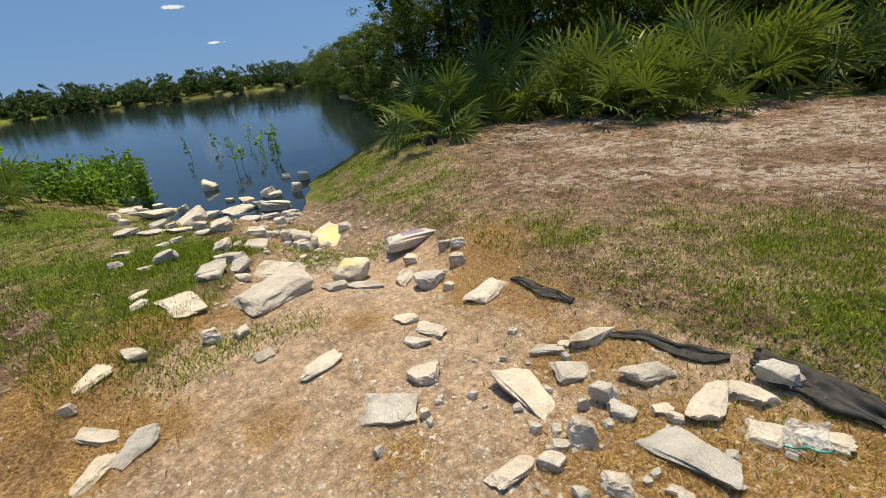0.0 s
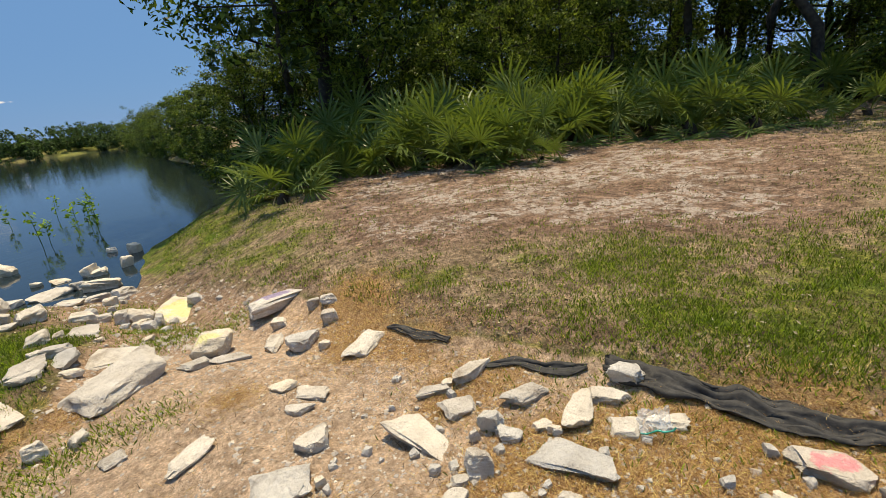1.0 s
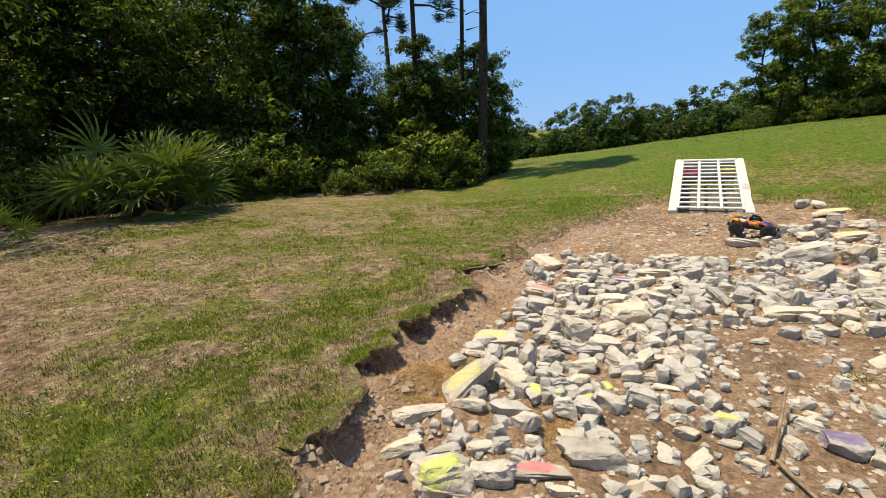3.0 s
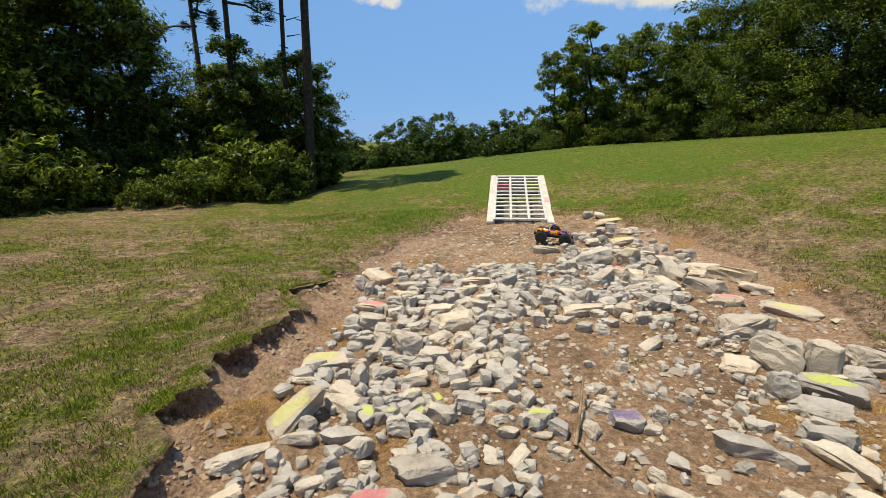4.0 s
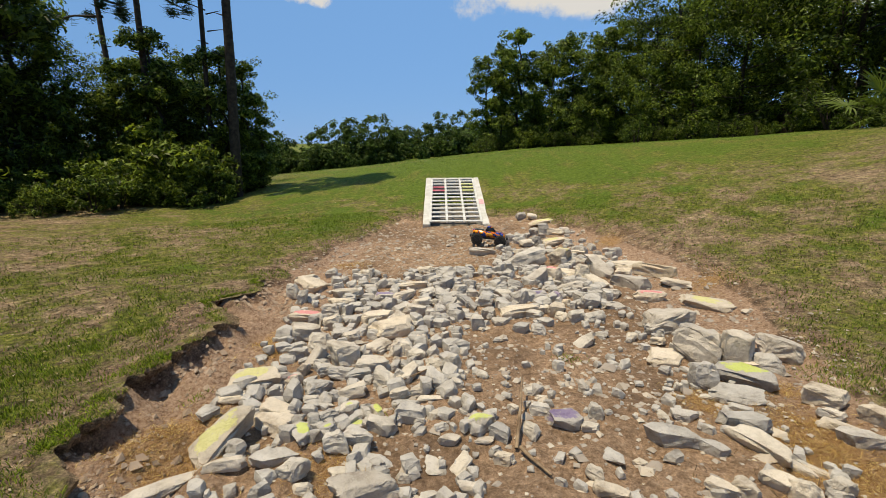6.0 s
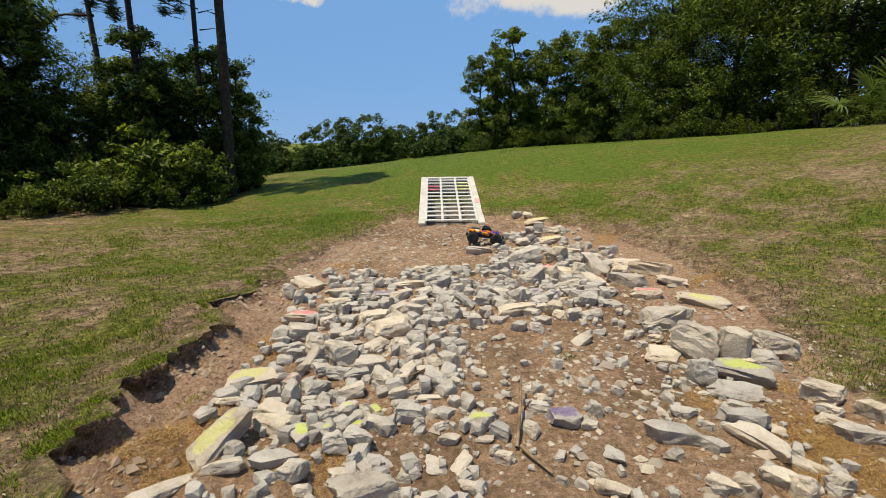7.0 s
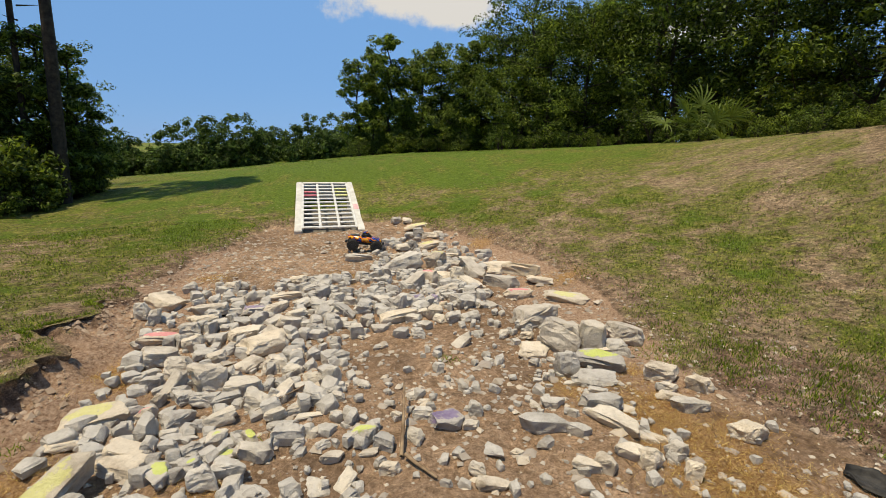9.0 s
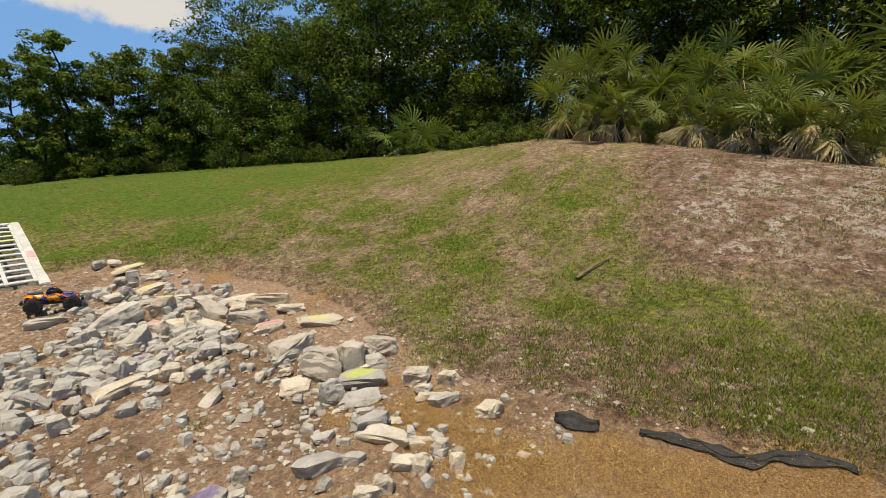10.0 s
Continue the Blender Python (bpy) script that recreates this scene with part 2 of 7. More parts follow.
def stone_material(name, pale, mid, dark, paint=None, cover=0.5):
    """Broken concrete and limestone: mottled, dusty, darker where it has weathered; some carry a patch of spray paint on top."""
    m, n, l, b = material(name, 0.9)
    info = n.new("ShaderNodeObjectInfo")
    g0 = n.new("ShaderNodeNewGeometry")
    ft = n.new("ShaderNodeTexNoise")
    ft.inputs["Scale"].default_value, ft.inputs["Detail"].default_value, ft.inputs["Roughness"].default_value = 55, 9, 0.72
    l.new(g0.outputs["Position"], ft.inputs["Vector"])
    fine = ft.outputs["Fac"]
    shift = n.new("ShaderNodeVectorMath")
    sc = n.new("ShaderNodeVectorMath")
    sc.operation = "SCALE"
    sc.inputs[0].default_value = (9, 7, 5)
    l.new(info.outputs["Random"], sc.inputs["Scale"])
    l.new(g0.outputs["Position"], shift.inputs[0])
    l.new(sc.outputs[0], shift.inputs[1])
    t = n.new("ShaderNodeTexNoise")
    t.inputs["Scale"].default_value, t.inputs["Detail"].default_value, t.inputs["Roughness"].default_value = 7.5, 7, 0.65
    l.new(shift.outputs[0], t.inputs["Vector"])
    c = ramp(n, l, t.outputs["Fac"], [(0.28, dark), (0.45, mid), (0.64, pale)])
    c = blend(n, l, maths(n, l, "MULTIPLY", span(n, l, fine, 0.52, 0.66), 0.28), c, dark)
    pit = n.new("ShaderNodeTexNoise")
    pit.inputs["Scale"].default_value, pit.inputs["Detail"].default_value, pit.inputs["Roughness"].default_value = 170, 4, 0.6
    l.new(g0.outputs["Position"], pit.inputs["Vector"])
    holes = span(n, l, pit.outputs["Fac"], 0.36, 0.45)
    c = blend(n, l, maths(n, l, "MULTIPLY", maths(n, l, "SUBTRACT", 1.0, holes), 0.05), c, dark)
    tone = ramp(n, l, info.outputs["Random"], [(0.0, (0.78, 0.775, 0.78)), (0.3, (0.97, 0.955, 0.94)), (0.65, (1.06, 1.03, 0.985)), (1.0, (1.16, 1.09, 0.98))])
    c = blend(n, l, 1.0, c, tone, "MULTIPLY")
    if paint:
        g = n.new("ShaderNodeNewGeometry")
        s = n.new("ShaderNodeSeparateXYZ")
        l.new(g.outputs["Normal"], s.inputs[0])
        own = n.new("ShaderNodeTexCoord")
        flat = n.new("ShaderNodeVectorMath")
        flat.operation = "MULTIPLY"
        l.new(own.outputs["Object"], flat.inputs[0])
        flat.inputs[1].default_value = (1.0, 1.15, 0.3)
        far = n.new("ShaderNodeVectorMath")
        far.operation = "LENGTH"
        l.new(flat.outputs[0], far.inputs[0])
        spread = maths(n, l, "ADD", far.outputs["Value"], maths(n, l, "MULTIPLY", maths(n, l, "SUBTRACT", t.outputs["Fac"], 0.5), 1.1))
        patch = maths(n, l, "MULTIPLY", span(n, l, maths(n, l, "SUBTRACT", cover, spread), -0.02, 0.07), span(n, l, s.outputs[2], 0.1, 0.4))
        worn = maths(n, l, "MULTIPLY", patch, span(n, l, fine, 0.28, 0.46))
        c = blend(n, l, maths(n, l, "MULTIPLY", worn, 0.62), c, paint)
    l.new(c, b.inputs["Base Color"])
    b.inputs["Specular IOR Level"].default_value = 0.2
    chip = n.new("ShaderNodeTexNoise")
    chip.inputs["Scale"].default_value, chip.inputs["Detail"].default_value, chip.inputs["Roughness"].default_value = 21, 6, 0.62
    l.new(shift.outputs[0], chip.inputs["Vector"])
    rough = maths(n, l, "ADD", maths(n, l, "MULTIPLY", chip.outputs["Fac"], 1.6), maths(n, l, "ADD", maths(n, l, "MULTIPLY", fine, 0.6), maths(n, l, "MULTIPLY", holes, 0.12)))
    bump(n, l, b, maths(n, l, "ADD", rough, t.outputs["Fac"]), 0.9, 0.016)
    return m


def leaf_material(name, dark, light, clear=0.35, rough=0.5, gloss=0.25):
    m, n, l, b = material(name, rough)
    g = n.new("ShaderNodeNewGeometry")
    c = ramp(n, l, g.outputs["Random Per Island"], [(0.0, tuple(0.7 * v for v in dark)), (0.35, dark), (0.8, light), (1.0, tuple(min(1, 1.5 * v) for v in light))])
    c = blend(n, l, maths(n, l, "MULTIPLY", tex(n, l, 0.7, 3), 0.5), c, dark)
    info = n.new("ShaderNodeObjectInfo")
    c = blend(n, l, 1.0, c, ramp(n, l, info.outputs["Random"], [(0.0, (0.68, 0.78, 0.75)), (0.5, (0.95, 1.0, 0.9)), (1.0, (1.18, 1.2, 0.95))]), "MULTIPLY")
    l.new(c, b.inputs["Base Color"])
    tr = n.new("ShaderNodeBsdfTranslucent")
    l.new(blend(n, l, 1.0, c, (1.0, 1.0, 0.55), "MULTIPLY"), tr.inputs["Color"])
    mx = n.new("ShaderNodeMixShader")
    mx.inputs[0].default_value = clear
    l.new(b.outputs[0], mx.inputs[1])
    l.new(tr.outputs[0], mx.inputs[2])
    l.new(mx.outputs[0], n["Material Output"].inputs["Surface"])
    b.inputs["Specular IOR Level"].default_value = gloss
    return m


def plain_material(name, a, b2, scale=8.0, rough=0.7, metal=0.0, relief=0.3, depth=0.004):
    m, n, l, b = material(name, rough)
    f = tex(n, l, scale, 7, 0.65)
    l.new(ramp(n, l, f, [(0.35, a), (0.65, b2)]), b.inputs["Base Color"])
    b.inputs["Metallic"].default_value = metal
    bump(n, l, b, f, relief, depth)
    return m


def water_material():
    m, n, l, b = material("lake_water", 0.06)
    b.inputs["Base Color"].default_value = (0.012, 0.02, 0.024, 1)
    b.inputs["IOR"].default_value = 1.33
    co = n.new("ShaderNodeTexCoord")
    mp = n.new("ShaderNodeMapping")
    mp.inputs["Scale"].default_value = (1.0, 2.6, 1.0)
    mp.inputs["Rotation"].default_value = (0, 0, radians(20))
    l.new(co.outputs["Object"], mp.inputs["Vector"])
    t = n.new("ShaderNodeTexNoise")
    t.inputs["Scale"].default_value, t.inputs["Detail"].default_value = 3.0, 4
    l.new(mp.outputs[0], t.inputs["Vector"])
    bump(n, l, b, t.outputs["Fac"], 0.10, 0.02)
    return m


MAT_GROUND = ground_material()
STONE = {
    "cream": stone_material("cream_limestone", (0.71, 0.66, 0.59), (0.595, 0.545, 0.48), (0.32, 0.27, 0.22)),
    "grey": stone_material("grey_limestone", (0.665, 0.64, 0.6), (0.54, 0.515, 0.48), (0.28, 0.255, 0.23)),
    "yellow": stone_material("yellow_sprayed_stone", (0.69, 0.625, 0.535), (0.57, 0.51, 0.43), (0.32, 0.265, 0.21), (0.7, 0.7, 0.24), 0.32),
    "lime": stone_material("lime_sprayed_stone", (0.65, 0.62, 0.58), (0.53, 0.5, 0.465), (0.28, 0.255, 0.23), (0.64, 0.76, 0.08), 0.34),
    "pink": stone_material("pink_sprayed_stone", (0.69, 0.625, 0.54), (0.57, 0.51, 0.435), (0.32, 0.27, 0.215), (0.82, 0.19, 0.25), 0.36),
    "purple": stone_material("purple_sprayed_stone", (0.65, 0.62, 0.59), (0.53, 0.5, 0.47), (0.28, 0.255, 0.235), (0.17, 0.11, 0.33), 0.32),
}
MAT_LEAF = leaf_material("oak_leaves", (0.038, 0.062, 0.012), (0.21, 0.275, 0.05), 0.5, 0.45)
# lighter copy of the oak leaf colour; stands in for sunlit foliage
MAT_LEAF_LIT = leaf_material("lit_leaves", (0.05, 0.08, 0.016), (0.29, 0.37, 0.085), 0.55, 0.45)
MAT_PINE = leaf_material("pine_needles", (0.018, 0.04, 0.014), (0.06, 0.1, 0.03), 0.25)
MAT_FAR = leaf_material("distant_leaves", (0.035, 0.06, 0.016), (0.125, 0.19, 0.048), 0.3, 0.7)
MAT_PALM = leaf_material("palmetto_leaf", (0.042, 0.074, 0.017), (0.31, 0.385, 0.105), 0.38, 0.42, 0.3)
# yellower than MAT_PALM, and its colour raised to look sunlit on the rise
MAT_YELLOWED_LIT = leaf_material("yellowed_sunlit_palmetto_leaf", (0.045, 0.07, 0.015), (0.4, 0.43, 0.12), 0.4, 0.4, 0.3)
MAT_DEAD = leaf_material("dead_frond", (0.36, 0.27, 0.18), (0.78, 0.64, 0.47), 0.35, 0.75)
MAT_GRASS = leaf_material("green_grass", (0.095, 0.14, 0.02), (0.31, 0.39, 0.06), 0.5, 0.6)
MAT_LAWN = leaf_material("watered_lawn_grass", (0.065, 0.108, 0.014), (0.14, 0.21, 0.032), 0.45, 0.6)
MAT_STRAW = leaf_material("dry_grass", (0.12, 0.088, 0.05), (0.36, 0.28, 0.165), 0.35, 0.8)
MAT_RUST = leaf_material("orange_pine_straw", (0.25, 0.12, 0.045), (0.86, 0.56, 0.26), 0.3, 0.8)
MAT_REED = leaf_material("waterside_leaves", (0.1, 0.19, 0.02), (0.28, 0.42, 0.06), 0.45)
MAT_BARK = plain_material("bark", (0.018, 0.014, 0.011), (0.065, 0.052, 0.04), 9.0, 0.95, 0, 0.9, 0.03)
MAT_STICK = plain_material("dry_wood", (0.13, 0.08, 0.045), (0.34, 0.25, 0.16), 14.0, 0.85, 0, 0.6, 0.005)
MAT_FABRIC = plain_material("black_woven_fabric", (0.012, 0.012, 0.013), (0.04, 0.038, 0.037), 30.0, 0.75, 0, 0.6, 0.006)
MAT_WHITE = plain_material("white_painted_concrete", (0.5, 0.485, 0.45), (0.68, 0.67, 0.64), 6.0, 0.7, 0, 0.35, 0.006)
MAT_BAR = plain_material("white_painted_steel", (0.55, 0.545, 0.52), (0.7, 0.7, 0.68), 9.0, 0.45)
MAT_BARPINK = plain_material("pink_sprayed_steel", (0.62, 0.12, 0.17), (0.75, 0.3, 0.34), 9.0, 0.5)
MAT_BARYEL = plain_material("yellow_sprayed_steel", (0.62, 0.62, 0.2), (0.78, 0.78, 0.5), 9.0, 0.5)
MAT_WATER = water_material()


# ---- building helpers ----
def sstep(a, b, v):
    t = np.clip((v - a) / (b - a), 0, 1)
    return t * t * (3 - 2 * t)


def hash01(ix, iy, seed):
    h = (ix.astype(np.int64) * 374761393 + iy.astype(np.int64) * 668265263 + seed * 1442695041) & 0xFFFFFFFF
    h = ((h ^ (h >> 13)) * 1274126177) & 0xFFFFFFFF
    return ((h ^ (h >> 16)) & 0xFFFF) / 65535.0


def vnoise(x, y, seed=0):
    ix, iy = np.floor(x), np.floor(y)
    fx, fy = x - ix, y - iy
    fx, fy = fx * fx * (3 - 2 * fx), fy * fy * (3 - 2 * fy)
    a, b, c, d = hash01(ix, iy, seed), hash01(ix + 1, iy, seed), hash01(ix, iy + 1, seed), hash01(ix + 1, iy + 1, seed)
    return (a * (1 - fx) + b * fx) * (1 - fy) + (c * (1 - fx) + d * fx) * fy - 0.5


def fbm(x, y, seed=0, octaves=4):
    v, amp = 0.0, 1.0
    for k in range(octaves):
        v = v + amp * vnoise(x * 2 ** k + 17.3 * k, y * 2 ** k - 9.1 * k, seed + k)
        amp *= 0.5
    return v


def mesh_of(name, verts, faces, mat, smooth=False):
    """A mesh from arrays of corners and of equal-sided faces."""
    verts, faces = np.asarray(verts, dtype=np.float32), np.asarray(faces, dtype=np.int32)
    me = bpy.data.meshes.new(name)
    k = faces.shape[1]
    me.vertices.add(len(verts))
    me.vertices.foreach_set("co", verts.ravel())
    me.loops.add(faces.size)
    me.loops.foreach_set("vertex_index", faces.ravel())
    me.polygons.add(len(faces))
    me.polygons.foreach_set("loop_start", np.arange(0, faces.size, k, dtype=np.int32))
    me.polygons.foreach_set("use_smooth", np.full(len(faces), smooth))
    me.materials.append(mat)
    me.update(calc_edges=True)
    return me


def mesh_bm(name, bm, mat, smooth=False):
    me = bpy.data.meshes.new(name)
    for f in bm.faces:
        f.smooth = smooth
    bm.to_mesh(me)
    bm.free()
    me.materials.append(mat)
    return me


def part(name, me, parent, label="", m=None):
    """Links a mesh, or a bmesh already made into one, as a part of a thing."""
    ob = new(name, me)
    ob.parent = parent
    if m is not None:
        ob.matrix_basis = m
    return tagged(ob, label)


def tube(points, radii, sides=7):
    """Corners and quads of a bent, tapering tube."""
    pts = [Vector(p) for p in points]
    vs, fs = [], []
    for i, (p, r) in enumerate(zip(pts, radii)):
        d = (pts[min(i + 1, len(pts) - 1)] - pts[max(i - 1, 0)]).normalized()
        q = d.to_track_quat("Z", "Y")
        for k in range(sides):
            a = 2 * math.pi * k / sides
            vs.append(tuple(p + q @ Vector((r * math.cos(a), r * math.sin(a), 0))))
    for i in range(len(pts) - 1):
        for k in range(sides):
            j = (k + 1) % sides
            fs.append((i * sides + k, i * sides + j, (i + 1) * sides + j, (i + 1) * sides + k))
    return vs, fs


def merged(pieces):
    vs, fs = [], []
    for v, f in pieces:
        o = len(vs)
        vs += list(v)
        fs += [tuple(i + o for i in q) for q in f]
    return vs, fs


def quads(centres, size, rng, flat=0.0, long=1.6):
    """A four-cornered leaf at each centre, turned at random; flat draws them towards level."""
    n = len(centres)
    nrm = rng.normal(size=(n, 3))
    nrm[:, 2] = np.abs(nrm[:, 2]) + flat
    nrm /= np.linalg.norm(nrm, axis=1, keepdims=True)
    t = np.cross(nrm, rng.normal(size=(n, 3)))
    t /= np.linalg.norm(t, axis=1, keepdims=True) + 1e-9
    u = np.cross(nrm, t)
    s = (size * rng.uniform(0.6, 1.35, n))[:, None]
    v = np.stack([centres - t * s * long * 0.5, centres + u * s * 0.42 + t * s * 0.05, centres + t * s * long * 0.5 - nrm * s * 0.25, centres - u * s * 0.42 + t * s * 0.05], 1)
    return v.reshape(-1, 3), np.arange(4 * n).reshape(n, 4)


def sprays(centres, radius, per, size, rng, squash=0.62):
    """Sprays of small three-cornered leaves round each centre, facing outwards and up, so that each spray has a lit top and a dim underside."""
    c = np.repeat(np.asarray(centres, float), per, axis=0)
    n = len(c)
    d = rng.normal(size=(n, 3))
    d /= np.linalg.norm(d, axis=1, keepdims=True)
    rad = np.repeat(radius * rng.uniform(0.65, 1.35, len(centres)), per) * rng.uniform(0.25, 1.0, n) ** 0.5 * (0.8 + 0.5 * rng.uniform(0, 1, n) ** 4)
    p = c + d * rad[:, None] * np.array([1, 1, squash])
    nrm = d * 0.75 + np.array([0, 0, 0.5]) + rng.normal(size=(n, 3)) * 0.45
    nrm /= np.linalg.norm(nrm, axis=1, keepdims=True)
    t = np.cross(nrm, rng.normal(size=(n, 3)))
    t /= np.linalg.norm(t, axis=1, keepdims=True) + 1e-9
    u = np.cross(nrm, t)
    s = (size * rng.uniform(0.6, 1.4, n))[:, None]
    v = np.stack([p - t * s * 0.7 + u * s * 0.1, p + u * s * 0.48 + t * s * 0.1, p + t * s * 0.75 - u * s * 0.3 - nrm * s * 0.2], 1)
    return v.reshape(-1, 3), np.arange(3 * n).reshape(n, 3)


def box(bm, x0, x1, y0, y1, z0, z1, bevel=0.0, m=None):
    g = bmesh.ops.create_cube(bm, size=1.0)["verts"]
    bmesh.ops.transform(bm, verts=g, matrix=Matrix.Translation(((x0 + x1) / 2, (y0 + y1) / 2, (z0 + z1) / 2)) @ Matrix.Diagonal((x1 - x0, y1 - y0, z1 - z0, 1)))
    if bevel:
        e = list({k for v in g for k in v.link_edges})
        g = [v for v in bmesh.ops.bevel(bm, geom=e + g, offset=bevel, segments=2, affect="EDGES")["verts"]]
    if m is not None:
        bmesh.ops.transform(bm, verts=list({v for v in g}), matrix=m)


# ---- lie of the land ----
WATER_Z = -0.5
AZ = (-180, -140, -110, -80, -60, -45, -25, -10, 10, 25, 42, 60, 75, 92, 120, 150, 180)
RISE = (0, 0, 0.0, 0.08, 0.2, 0.15, 0.05, 0.45, 1.05, 1.35, 1.65, 2.0, 1.65, 1.2, 0.5, 0.1, 0)
START = (4, 4, 4, 4, 4, 5, 6.5, 7, 7, 4, 3.2, 3, 3, 3, 3, 4, 4)
CREST = (12, 12, 10, 10, 11, 13, 14, 14, 14.5, 16, 16, 12.5, 10.5, 9.5, 9, 9, 12)
FALL = (0, 0, 0, -1, -2.5, -3.2, -2.9, -1.8, 0.7, 1.5, 1.8, 2.0, 1.65, 1.2, 0.5, 0.1, 0)


def channel(x, y):
    """How far inside the stony channel a place lies (below 0: outside)."""
    yy = (-7, -5, -4, -3.1, -2.5, -2, -0.5, 1, 2.5, 4, 5.5, 7, 8.4)
    xl = np.interp(y, yy, (-2.9, -2.8, -2.55, -2.3, -2.15, -2.05, -1.72, -1.45, -1.75, -1.72, -1.6, -1.2, -0.55))
    xr = np.interp(y, yy, (-2.0, -1.85, -1.6, -1.15, -0.4, 0.5, 2.8, 2.55, 2.4, 2.75, 2.7, 2.3, 1.55))
    return np.minimum(np.minimum(x - xl, xr - x), np.minimum(8.45 - y, y + 7)) + 0.2 * fbm(x * 1.6, y * 1.6, 5, 3) + (0.09 + 0.2 * sstep(0.0, -0.6, x) * sstep(0.6, 1.2, y)) * fbm(x * 3.1, y * 3.1, 6, 3)


def lake(x, y):
    """How far out in the lake a place lies (below 0: ashore)."""
    bank = (x + 2.8) * 0.785 - (y + 5.3) * 0.62
    bank = bank + np.interp(-(x + 2.8) * 0.62 - (y + 5.3) * 0.785, (2.4, 3.2, 3.9, 5.5, 9, 14, 24), (0, 0.3, 0.8, 1.9, 2.4, 2.0, 0))
    left = np.interp(y, (-300, -60, -20, -11, -9.8, -6.5, -5), (90, 30, 6, -0.6, -1.9, -1.4, -2.6)) - x
    return np.minimum(np.minimum(bank, left), 66 - np.hypot(x, y)) + 0.35 * fbm(x * 0.8, y * 0.8, 9, 3)


def height(x, y):
    x, y = np.asarray(x, float), np.asarray(y, float)
    r, az = np.hypot(x, y), np.degrees(np.arctan2(x, y))
    s, c = np.interp(az, AZ, START), np.interp(az, AZ, CREST)
    z = np.interp(az, AZ, RISE) * sstep(s, c, r)
    # beyond the crest the land falls away to the left
    z = z + (np.interp(az, AZ, FALL) - np.interp(az, AZ, RISE)) * sstep(c, 60, r)
    ch = channel(x, y)
    steep = sstep(0.9, 1.4, y) * sstep(5.2, 4.2, y) * (x < 0)
    z = z + (0.11 + 0.055 * steep) * (1 - (1 - steep) * sstep(-0.2, 0.22, ch) - steep * (0.65 * sstep(-0.045, 0.055, ch + 0.05 * fbm(x * 4.5, y * 4.5, 61, 2)) + 0.35 * sstep(0.05, 0.4, ch))) + 0.035 * fbm(x * 0.7, y * 0.7, 2, 3) + 0.018 * fbm(x * 4, y * 4, 3, 3) * sstep(40, 8, r)
    z = z + (0.04 * fbm(x * 7, y * 7, 31, 3) + 0.05 * fbm(x * 3, y * 3, 32, 2)) * (0.35 + 0.65 * sstep(0.8, 2.0, y)) * sstep(-0.1, 0.2, ch)
    z = z + (0.06 * fbm(x * 6.5, y * 6.5, 63, 3) + 0.03 * fbm(x * 15, y * 15, 64, 2)) * sstep(0.02, 0.1, ch) * sstep(0.75, 0.45, ch) * (x < 0) * sstep(0.7, 1.3, y) * sstep(5.5, 4.5, y)
    # washed-out hollows under the turf's edge
    for hx, hy, hr, hd in ((-1.68, 2.1, 0.1, 0.2), (-1.58, 2.17, 0.08, 0.16), (-1.42, 1.38, 0.12, 0.16), (-1.76, 2.62, 0.09, 0.18), (-1.71, 2.75, 0.07, 0.14), (-1.62, 2.95, 0.08, 0.14), (-1.44, 3.5, 0.09, 0.13), (-1.58, 3.2, 0.07, 0.1)):
        z = z - 0.82 * hd * np.exp(-((x - hx) ** 2 + (y - hy) ** 2) / hr ** 2)
    # the drain's throat
    z = z - 0.55 * sstep(0.08, 0.0, np.maximum(np.abs(x - 0.36) - 0.5, np.abs(y - 9.5) - 1.2))
    k = lake(x, y)
    low = np.maximum(WATER_Z - 0.22 * k, -2.2)
    w = sstep(-2.2, 0.2, k)
    return z * (1 - w) + low * w


def lush_at(x, y):
    """How much living grass grows at a place, 0 to 1."""
    r, az = np.hypot(x, y), np.degrees(np.arctan2(x, y))
    near = np.interp(az, (-180, -150, -130, -110, -85, -65, -45, -25, 0, 30, 50, 75, 105, 150, 180), (0.9, 0.8, 0.55, 0.52, 0.72, 0.8, 0.82, 0.82, 0.78, 0.64, 0.62, 0.85, 0.75, 0.85, 0.9))
    away = np.interp(az, (-180, -150, -130, -110, -85, -65, -45, -25, -12, 30, 42, 55, 70, 85, 105, 150, 180), (0.8, 0.66, 0.35, 0.12, 0.15, 0.38, 0.45, 0.65, 0.95, 1.0, 0.72, 0.5, 0.42, 0.25, 0.4, 0.75, 0.8))
    mid = np.interp(az, (-180, -130, -85, -60, -45, -25, 0, 18, 35, 50, 75, 105, 150, 180), (0.85, 0.4, 0.3, 0.48, 0.58, 0.7, 0.82, 0.68, 0.58, 0.48, 0.5, 0.4, 0.8, 0.85))
    far, w = sstep(7.5, 13.0, r), sstep(2.8, 5.0, r)
    mid = mid * (1 - far) + away * far
    return np.clip(near * (1 - w) + mid * w + (0.4 * fbm(x * 0.6, y * 0.6, 21, 2) + 0.42 * fbm(x * 2.1, y * 2.1, 22, 3) + 0.36 * fbm(x * 6, y * 6, 24, 2)) * np.where(r > 11, 0.6, 1), 0, 1)


def ground_at(x, y):
    return float(height(np.array([x]), np.array([y]))[0])


